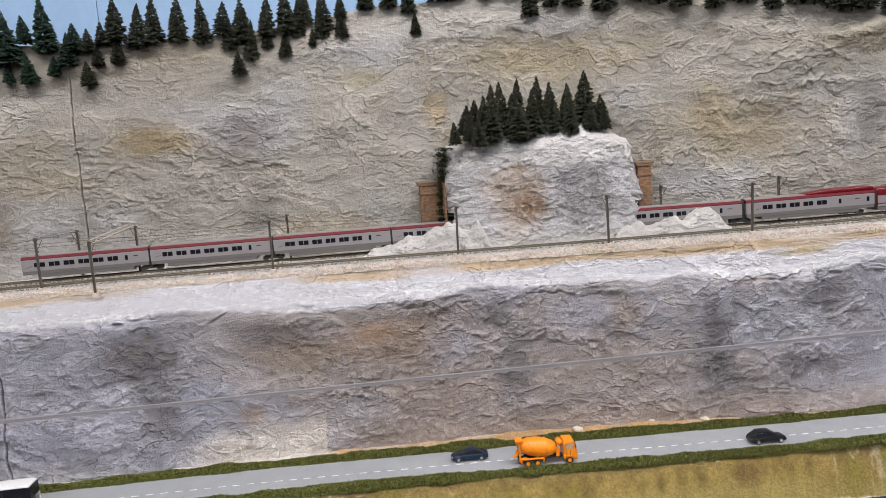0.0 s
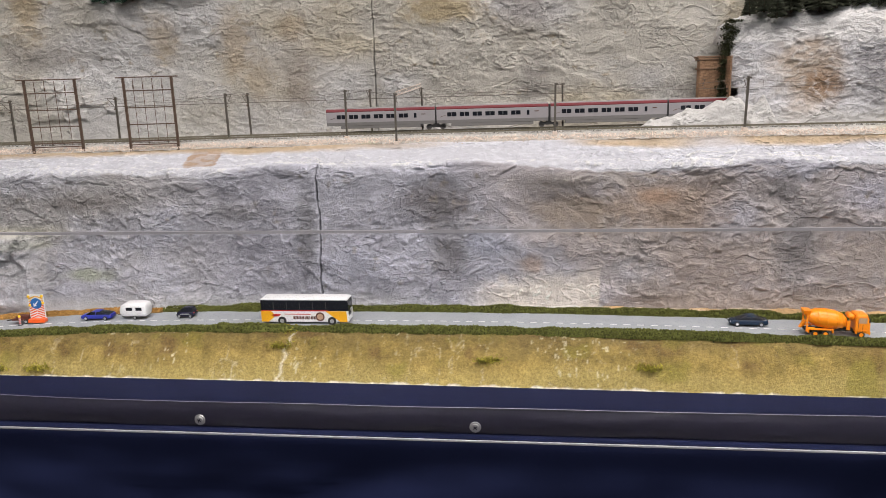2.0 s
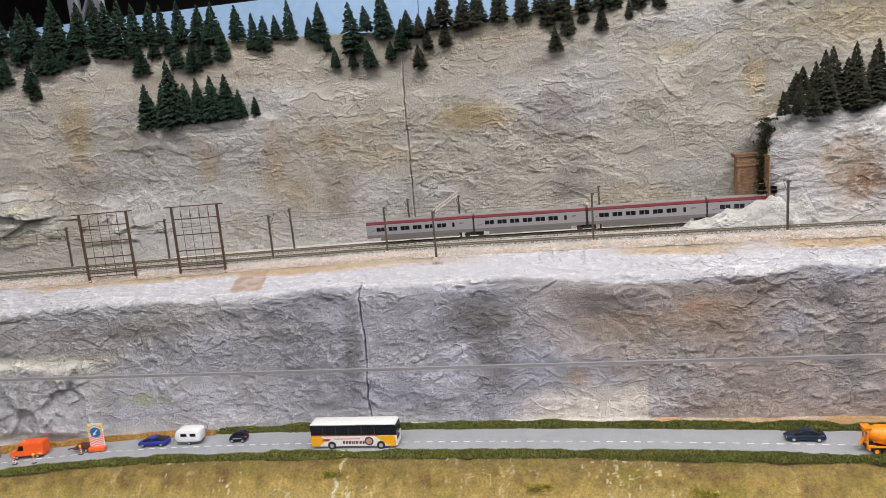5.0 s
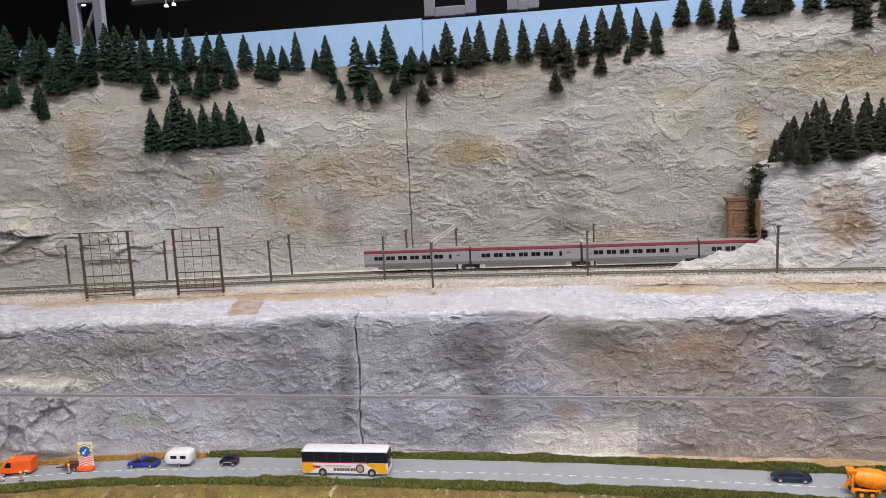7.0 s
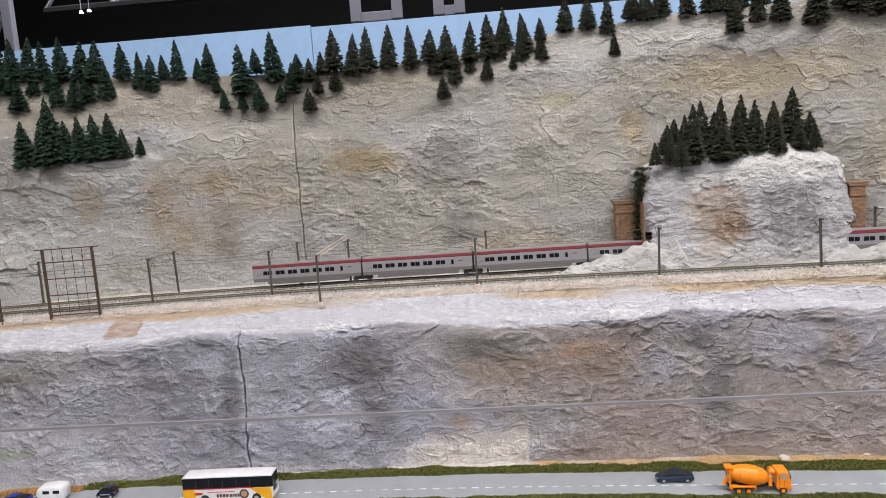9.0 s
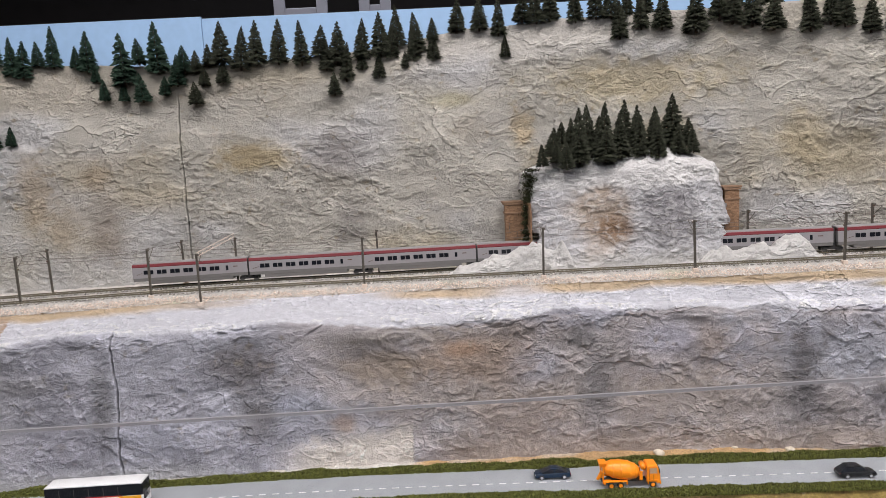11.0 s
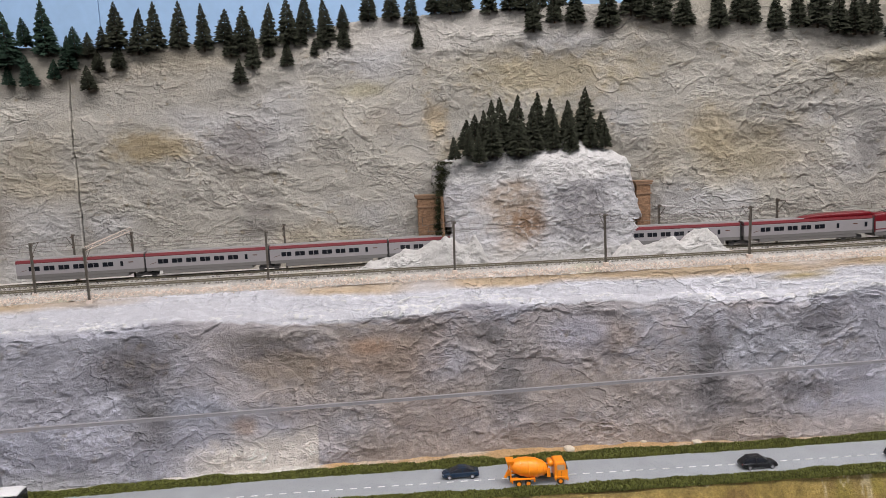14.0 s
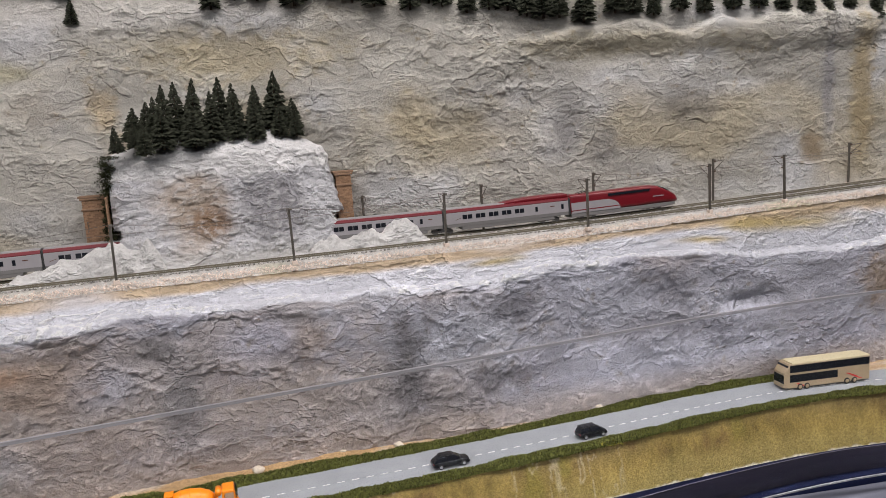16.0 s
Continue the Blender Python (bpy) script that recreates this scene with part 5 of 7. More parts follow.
LEDGE = ((-0.973, 1.59, 0.083), (-0.943, 1.592, 0.08), (-0.923, 1.591, 0.123), (-0.899, 1.595, 0.075), (-0.875, 1.594, 0.082), (-0.848, 1.596, 0.082),
         (-0.82, 1.598, 0.081), (-0.799, 1.597, 0.051), (-0.769, 1.6, 0.033))
HUMP = ((0.163, 1.184, 1.517, 0.036), (0.185, 1.207, 1.532, 0.049), (0.187, 1.191, 1.522, 0.038), (0.205, 1.233, 1.548, 0.043), (0.201, 1.171, 1.511, 0.043),
        (0.215, 1.207, 1.532, 0.064), (0.231, 1.205, 1.532, 0.08), (0.227, 1.186, 1.52, 0.06), (0.249, 1.22, 1.541, 0.077), (0.267, 1.218, 1.54, 0.058),
        (0.272, 1.197, 1.528, 0.092), (0.271, 1.184, 1.52, 0.057), (0.299, 1.194, 1.527, 0.073), (0.313, 1.221, 1.543, 0.08), (0.334, 1.207, 1.535, 0.077),
        (0.335, 1.194, 1.527, 0.067), (0.367, 1.215, 1.541, 0.068), (0.363, 1.187, 1.524, 0.067), (0.399, 1.22, 1.545, 0.085), (0.399, 1.192, 1.528, 0.045),
        (0.424, 1.209, 1.539, 0.047), (0.425, 1.189, 1.527, 0.04))
for wood in (WOOD_A, WOOD_B, WOOD_C, WOOD_D):
    for x, z, h in wood:
        spruce(x, brow_place(x, z) - 0.004, z, h, x > -0.45, "small dark green model spruce on the rock brow" if h < 0.06 else "dark green model spruce on the rock brow", "trees on the brow")
for x, z in WOOD_E:
    z += 0.006
    spruce(x, brow_place(x, z) - 0.004, z, random.uniform(0.055, 0.085), True, "dark olive model spruce on the rock brow", "trees on the brow")
    if random.random() < 0.7:
        x2 = x + random.uniform(0.01, 0.03)
        spruce(x2, brow_place(x2, z + 0.025) + 0.01, z + 0.025, random.uniform(0.055, 0.075), True, "dark olive model spruce on the rock brow", "trees on the brow")
for k in range(16):
    x = -1.42 - 0.045 * k
    for dz in (0.0, 0.03):
        spruce(x + random.uniform(-0.01, 0.01), brow_place(x, 1.71 + dz), 1.71 + dz, random.uniform(0.08, 0.13), False, "dark green model spruce on the rock brow", "trees on the brow")
for x, z, h in LEDGE:
    spruce(x, float(wall_line(x)) - 0.012, z, h, False, "green model spruce on a rock ledge", "trees on the ledge")
for x, y, z, h in HUMP:
    spruce(x, y, z, h, True, "dark olive model spruce on the rock hump", "trees on the hump")
spruce(-1.652, float(wall_line(-1.652)) - 0.022, 1.472, 0.066, True, "small dark bush on the rock outcrop", "bushes")


# ---- tracks ----
def track(name, line, label):
    t = thing(name, pose(0, 0, BED_Z), label, "railway track", "tracks")
    xs = np.linspace(-2.2, 2.0, 260)
    for side in (-1, 1):
        bm = bmesh.new()
        rings = []
        for x in xs:
            y = float(line(x)) + side * 0.00825
            w, r = 0.0007, float(bed_rise(x))
            rings.append([(x, y - w, r + 0.002), (x, y + w, r + 0.002), (x, y + w, r + 0.0040), (x, y - w, r + 0.0040)])
        loft(bm, rings)
        part("rail", bm, M_RAIL, t)
    verts, faces = [], []
    x = -1.9
    while x < 1.8:
        y, a = float(line(x)), math.atan2(float(line(x + 0.01) - line(x)), 0.01)
        m = pose(x, y, 0.0001 + float(bed_rise(x)), 0, 0, math.degrees(a))
        k = len(verts)
        for dx, dy, dz in ((-1, -1, -1), (1, -1, -1), (1, 1, -1), (-1, 1, -1), (-1, -1, 1), (1, -1, 1), (1, 1, 1), (-1, 1, 1)):
            verts.append(tuple(m @ Vector((dx * 0.0014, dy * 0.0150, dz * 0.0009))))
        faces += [(k + 4, k + 5, k + 6, k + 7), (k, k + 1, k + 5, k + 4), (k + 1, k + 2, k + 6, k + 5), (k + 2, k + 3, k + 7, k + 6), (k + 3, k, k + 4, k + 7)]
        x += 0.0072
    me = bpy.data.meshes.new("sleeper")
    me.from_pydata(verts, [], faces)
    me.materials.append(M_SLEEPER)
    ob = tagged(new("sleeper", me), "brown sleepers in a long row", kind="stuff")
    ob.parent = t
    return t


track("railway_track", front_line, "single front railway track on grey ballast")
track("railway_track", rear_line, "rear railway track leading into the tunnel")


# ---- masts and wires ----
def mast(x, y, back, label, height=0.083):
    """H-section mast with a cantilever; back: +1 points the arm away from the viewer."""
    m = thing("catenary_mast", pose(x, y, BED_Z + float(bed_rise(x)) - (0.012 if y < front_line(x) - 0.034 else 0.004), random.uniform(-1, 1), random.uniform(-1.2, 1.2), 0), label, "catenary mast", "catenary masts")
    bm = bmesh.new()
    for s in (-1, 1):
        box(bm, (s * 0.0013, 0, height / 2), (0.0006, 0.0030, height))
    box(bm, (0, 0, height / 2), (0.0022, 0.0008, height))
    part("post", bm, M_STEEL, m)
    bm = bmesh.new()
    box(bm, (0, 0, 0.002), (0.008, 0.008, 0.006), bevel=0.0008)
    part("footing", bm, M_GRAIN, m, "pale concrete footing")
    bm = bmesh.new()
    b = back
    rod(bm, (0, 0, height - 0.004), (0, b * 0.026, height - 0.002), 0.00055)
    rod(bm, (0, 0, height - 0.022), (0, b * 0.026, height - 0.003), 0.00055)
    rod(bm, (0, b * 0.012, height - 0.013), (0, b * 0.03, height - 0.017), 0.0004)
    part("cantilever", bm, M_STEEL, m)
    bm = bmesh.new()
    for z in (height - 0.004, height - 0.022):
        for k in range(3):
            rod(bm, (0, b * (0.003 + 0.0012 * k), z), (0, b * (0.0037 + 0.0012 * k), z), 0.0013, 8)
    part("insulator", bm, M_RUST, m, "brown ribbed insulators")
    bm = bmesh.new()
    box(bm, (0.002, -0.001, height - 0.002), (0.004, 0.004, 0.003), bevel=0.0005)
    part("cap_bracket", bm, M_STEEL, m)
    return m


FRONT_MASTS = ((-1.62, 1.02), (-1.43, 1.035), (-1.22, 1.065), (-0.712, 1.128), (-0.504, 1.138), (-0.41, 1.096), (-0.15, 1.128), (0.145, 1.11), (0.388, 1.088),
               (0.62, 1.066), (0.852, 1.028), (1.089, 1.02), (1.24, 1.005), (1.56, 0.955))
REAR_MASTS = ((-1.5, 1.115), (-1.347, 1.135), (-1.149, 1.172), (-0.955, 1.195), (-0.71, 1.226), (-0.484, 1.252), (-0.387, 1.242), (-0.132, 1.238),
              (0.105, 1.243), (0.525, 1.196), (0.725, 1.160), (0.93, 1.132), (1.17, 1.105), (1.475, 1.075))
for x, y in FRONT_MASTS:
    mast(x, y, 1, "slim grey catenary mast beside the front track")
for x, y in REAR_MASTS:
    mast(x, y, -1, "slim grey catenary mast beside the rear track")


def catenary(masts, off, label):
    c = thing("overhead_wire", pose(0, 0, BED_Z), label, "overhead wire", "overhead wires")
    messenger, contact, drops = bmesh.new(), bmesh.new(), bmesh.new()
    for (xa, ya), (xb, yb) in zip(masts, masts[1:]):
        if xb - xa < 0.06:
            continue
        n = 8
        prev = None
        for k in range(n + 1):
            f = k / n
            x, y = xa + (xb - xa) * f, ya + (yb - ya) * f + off
            sag = 0.011 * (1 - 4 * f * (1 - f)) 
            r = float(bed_rise(x))
            top, low = (x, y, 0.0665 + sag + r), (x, y, 0.062 + r)
            if prev:
                rod(messenger, prev[0], top, 0.00028, 4)
                rod(contact, prev[1], low, 0.00030, 4)
            if 0 < k < n and k % 2:
                rod(drops, top, low, 0.0002, 4)
            prev = (top, low)
    part("messenger_wire", messenger, M_WIRE, c)
    part("contact_wire", contact, M_WIRE, c)
    tagged(part("dropper_row", drops, M_WIRE, c), "short hanger wires", kind="stuff")
    return c


catenary([p for p in FRONT_MASTS if abs(p[0] + 0.41) > 0.01], 0.024, "fine copper overhead wire above the front track")
catenary([p for p in REAR_MASTS if p[0] < 0.1], -0.024, "fine copper overhead wire before the tunnel")
catenary([p for p in REAR_MASTS if p[0] > 0.5], -0.024, "fine copper overhead wire past the tunnel")


def gantry(x0, y0, x1, y1, label):
    """Lattice frame of brown bars between two posts."""
    w = math.hypot(x1 - x0, y1 - y0)
    g = thing("lattice_frame", pose(x0, y0, BED_Z - 0.015, 0, 0, math.degrees(math.atan2(y1 - y0, x1 - x0))), label, "lattice frame", "lattice frames")
    h = 0.124
    for x in (0, w):
        bm = bmesh.new()
        for s in (-1, 1):
            box(bm, (x + s * 0.0015, 0, h / 2), (0.0008, 0.0036, h))
        box(bm, (x, 0, h / 2), (0.003, 0.001, h))
        part("post", bm, M_RUST, g)
    for z in (0.012, 0.018, 0.046, 0.074, 0.102, 0.124):
        bm = bmesh.new()
        a, b = (-0.012, w + 0.012) if z > 0.12 else (0, w)
        box(bm, ((a + b) / 2, -0.0014, z), (b - a, 0.0016, 0.0018))
        part("crossbar", bm, M_RUST, g)
    for k in range(1, 5):
        bm = bmesh.new()
        rod(bm, (w * k / 5, -0.001, 0.012), (w * k / 5, -0.001, 0.122), 0.0005, 6)
        rod(bm, (w * k / 5, -0.001, 0.105), (w * k / 5, -0.001, 0.111), 0.0011, 6)
        part("hanger", bm, M_RUST, g)
    return g


def cross_beam():
    """Pale lattice arm across both tracks."""
    a, b = Vector((-0.41, 1.098, BED_Z + 0.066)), Vector((-0.387, 1.240, BED_Z + 0.080))
    c = thing("lattice_beam", pose(0, 0, 0), "pale lattice beam between two catenary masts", "lattice beam")
    up = Vector((0, 0, 0.006))
    for k in (0, 1):
        bm = bmesh.new()
        rod(bm, a + up * k, b + up * k, 0.0006, 6)
        part("chord", bm, M_GRAIN, c)
    bm = bmesh.new()
    for k in range(16):
        p, q = a.lerp(b, k / 16), a.lerp(b, (k + 1) / 16)
        rod(bm, p + up * (k % 2), q + up * ((k + 1) % 2), 0.0004, 4)
    part("lacing", bm, M_GRAIN, c)


cross_beam()
gantry(-1.036, 1.065, -0.953, 1.078, "brown steel lattice frame spanning beside the front track")
gantry(-0.870, 1.085, -0.789, 1.094, "brown steel lattice frame beside its twin")


# ---- model vehicles, built in metres and shrunk 1:87, some resized to fit the camera's view ----
SCALE = 1 / 87


# extra shrink that fits single vehicles to the camera's view
SHRINK = [1.0]


def mpart(name, bm, mat, parent, label="", smooth=False):
    bmesh.ops.scale(bm, vec=(SCALE * SHRINK[0],) * 3, verts=bm.verts)
    return part(name, bm, mat, parent, label, smooth)


def gloss(name, colour, rough=0.35):
    return material(name, colour, rough, var=0.05, scale=120, bump=0.04, bump_scale=900)


M_TYRE = material("tyre_black", (0.02, 0.02, 0.02), 0.8, bump=0)
M_RIM = material("wheel_silver", (0.5, 0.5, 0.52), 0.35, 0.6, bump=0)
M_WINDOW = material("tinted_window", (0.015, 0.017, 0.022), 0.12, bump=0, var=0.05)
M_ORANGE = gloss("orange_paint", (0.85, 0.12, 0.015))
M_AMBER = gloss("yellow_orange_paint", (0.90, 0.27, 0.01))
M_BLUE = gloss("blue_paint", (0.02, 0.03, 0.30))
M_TEAL = gloss("dark_teal_paint", (0.007, 0.022, 0.048), 0.25)
M_NIGHT = gloss("dark_blue_paint", (0.012, 0.013, 0.035), 0.25)
M_CHARCOAL = gloss("charcoal_paint", (0.012, 0.013, 0.015), 0.25)
M_YELLOW = gloss("yellow_paint", (0.85, 0.42, 0.02))
M_RED = gloss("red_paint", (0.55, 0.02, 0.02))
M_TRAINRED = gloss("train_red", (0.15, 0.006, 0.012), 0.35)
M_SILVER = gloss("train_silver", (0.32, 0.305, 0.315), 0.4)
M_ROOFGREY = gloss("train_roof_grey", (0.27, 0.26, 0.26), 0.5)
M_SKIRT = gloss("train_skirt_grey", (0.17, 0.165, 0.16), 0.5)
M_DARK = gloss("underframe_black", (0.03, 0.03, 0.03), 0.7)
M_BEIGE = gloss("beige_paint", (0.38, 0.295, 0.185), 0.35)
M_CREAM = gloss("cream_roof", (0.62, 0.54, 0.34), 0.45)
M_SIGNBLUE = gloss("sign_blue", (0.02, 0.14, 0.42), 0.4)
M_LAMPYELLOW = gloss("amber_lamp", (0.95, 0.6, 0.02), 0.3)
M_CONCRETE = material("crumbled_asphalt", (0.40, 0.39, 0.37), 0.95, var=0.2, scale=200, bump=0.8, bump_scale=700)
M_LETTER = gloss("brown_lettering", (0.10, 0.035, 0.02), 0.6)
M_FIG = material("figurine_grey", (0.16, 0.15, 0.14), 0.8)
M_FIGBLUE = material("figurine_blue", (0.04, 0.06, 0.16), 0.8)
M_FIGTAN = material("figurine_tan", (0.45, 0.30, 0.20), 0.8)


def wheel(parent, x, y, r=0.32, w=0.2, rim=M_RIM):
    s = 1 if y > 0 else -1
    bm = bmesh.new()
    bmesh.ops.create_cone(bm, cap_ends=True, segments=18, radius1=r, radius2=r, depth=w, matrix=pose(x, y, r, 90))
    bmesh.ops.bevel(bm, geom=[e for e in bm.edges if len(e.link_faces) == 2 and e.calc_face_angle() > 1.0], offset=0.04, segments=1, affect="EDGES")
    tyre = mpart("wheel", bm, M_TYRE, parent)
    bm = bmesh.new()
    bmesh.ops.create_cone(bm, cap_ends=True, segments=14, radius1=r * 0.62, radius2=r * 0.5, depth=0.05, matrix=pose(x, y + s * (w / 2 + 0.01), r, 90 * s))
    mpart("rim", bm, rim, tyre, "silver wheel rim")
    return tyre


def on_road(x, lane, flip=False, dz=0.0005):
    y = float(road_line(x)) + lane
    a = math.degrees(math.atan2(float(road_line(x + 0.02) - road_line(x - 0.02)), 0.04))
    return pose(x, y, float(road_level(x)) + dz, 0, 0, a + (180 if flip else 0))


def car(m, mat, label, length=4.5, width=1.75, height=1.38, cabin=(-0.38, -0.22, 0.12, 0.34), hood=0.78, tail=0.86, roof_mat=None, wheel_r=0.31):
    """A saloon or coupe: lower body, glasshouse, roof, wheels, lights."""
    c = thing("toy_car", m, label, "model car", "cars on the road")
    L = length
    bm = bmesh.new()
    rings = []
    for f, ww, zl, zt in ((-0.5, 0.80, 0.34, tail - 0.14), (-0.485, 0.92, 0.26, tail - 0.02), (-0.42, 0.98, 0.20, tail + 0.02), (-0.25, 1.0, 0.18, tail + 0.05), (0.0, 1.0, 0.18, tail + 0.03),
                          (0.2, 1.0, 0.18, hood + 0.10), (0.38, 0.97, 0.20, hood), (0.465, 0.90, 0.25, hood - 0.10), (0.5, 0.74, 0.34, hood - 0.22)):
        rings.append(section(f * L, width * ww, zl, zt, 0.28, width * ww * 0.9))
    loft(bm, rings)
    mpart("body", bm, mat, c, smooth=True)
    a, b, d, e = cabin
    bm = bmesh.new()
    base = tail + 0.0
    loft(bm, [section(a * L, width * 0.82, base - 0.1, base + 0.06, 0.3, width * 0.76), section(b * L, width * 0.86, base - 0.1, height - 0.06, 0.2, width * 0.66),
              section(d * L, width * 0.86, base - 0.1, height - 0.05, 0.2, width * 0.66), section(e * L, width * 0.84, base - 0.12, base + 0.05, 0.3, width * 0.76)])
    mpart("glasshouse", bm, M_WINDOW, c, "dark tinted windows", smooth=True)
    bm = bmesh.new()
    loft(bm, [section((b - 0.01) * L, width * 0.68, height - 0.09, height - 0.03, 0.4), section((b + 0.06) * L, width * 0.70, height - 0.10, height, 0.4),
              section((d - 0.06) * L, width * 0.70, height - 0.10, height, 0.4), section((d + 0.01) * L, width * 0.68, height - 0.09, height - 0.03, 0.4)])
    mpart("roof", bm, roof_mat or mat, c, smooth=True)
    for s in (-1, 1):
        bm = bmesh.new()
        x = (b + d) / 2 * L
        loft(bm, [[(x - 0.05, s * width * 0.435, base), (x + 0.05, s * width * 0.435, base), (x + 0.05, s * width * 0.34, height - 0.05), (x - 0.05, s * width * 0.34, height - 0.05)],
                  [(x - 0.05, s * width * 0.445, base), (x + 0.05, s * width * 0.445, base), (x + 0.05, s * width * 0.35, height - 0.05), (x - 0.05, s * width * 0.35, height - 0.05)]])
        mpart("pillar", bm, mat, c)
    for f in (-0.31, 0.31):
        for s in (-1, 1):
            wheel(c, f * L, s * (width / 2 - 0.09), wheel_r)
    for s in (-1, 1):
        bm = bmesh.new()
        box(bm, (0.478 * L, s * width * 0.31, hood - 0.2), (0.1, 0.32, 0.14), bevel=0.03)
        mpart("headlight", bm, M_RIM, c, "clear headlight")
        bm = bmesh.new()
        box(bm, (-0.487 * L, s * width * 0.31, tail - 0.18), (0.08, 0.32, 0.14), bevel=0.03)
        mpart("tail_light", bm, M_RED, c, "red tail light")
    return c


car(on_road(-0.893, 0.012, True), M_BLUE, "glossy royal blue toy coupe towing a caravan", 4.5, 1.75, 1.3, (-0.46, -0.12, 0.10, 0.3), 0.8, 0.88)
car(on_road(-0.744, 0.014, True), M_NIGHT, "tiny dark blue city car with a silver side", 2.6, 1.5, 1.5, (-0.47, -0.40, 0.10, 0.36), 0.85, 0.95, wheel_r=0.29)
car(on_road(0.122, 0.012, True), M_TEAL, "dark teal toy saloon behind the concrete mixer", 4.6, 1.76, 1.36, (-0.40, -0.17, 0.06, 0.30))
car(on_road(0.547, -0.016), M_CHARCOAL, "charcoal toy estate car close to the hedge", 4.6, 1.8, 1.5, (-0.46, -0.30, 0.06, 0.28))
car(on_road(0.764, -0.018), M_CHARCOAL, "small charcoal toy hatchback close to the hedge", 4.0, 1.75, 1.5, (-0.47, -0.40, 0.12, 0.36))
bm = bmesh.new()
box(bm, (-0.05, 0.745, 0.62), (1.3, 0.03, 0.14), bevel=0.01)
mpart("side_panel", bm, M_RIM, bpy.data.objects["toy_car.001"], "silver side panel")


def caravan():
    c = thing("toy_caravan", on_road(-0.829, 0.014, True), "white toy caravan with dark windows hitched behind a car", "caravan")
    bm = bmesh.new()
    loft(bm, [section(-2.05, 1.9, 0.75, 2.1, 0.3), section(-1.85, 2.1, 0.45, 2.45, 0.2), section(-1.0, 2.15, 0.42, 2.55, 0.16), section(1.2, 2.15, 0.42, 2.5, 0.16),
              section(1.8, 2.1, 0.5, 2.2, 0.2), section(2.1, 1.9, 0.85, 1.7, 0.3)])
    mpart("body", bm, M_WHITE, c, smooth=True)
    for x, w in ((-0.95, 0.95), (0.55, 1.0)):
        for s in (-1, 1):
            bm = bmesh.new()
            box(bm, (x, s * 1.07, 1.65), (w, 0.03, 0.5), bevel=0.01)
            mpart("window", bm, M_WINDOW, c, "dark window")
    for s in (-1, 1):
        wheel(c, -0.2, s * 0.95)
    bm = bmesh.new()
    rod(bm, (2.0, 0, 0.5), (3.0, 0, 0.45), 0.06)
    mpart("drawbar", bm, M_DARK, c)
    bm = bmesh.new()
    box(bm, (0, 0, 0.42), (3.8, 1.8, 0.16), bevel=0.03)
    mpart("chassis", bm, M_SKIRT, c)


SHRINK[0] = 0.93
caravan()
SHRINK[0] = 1.0


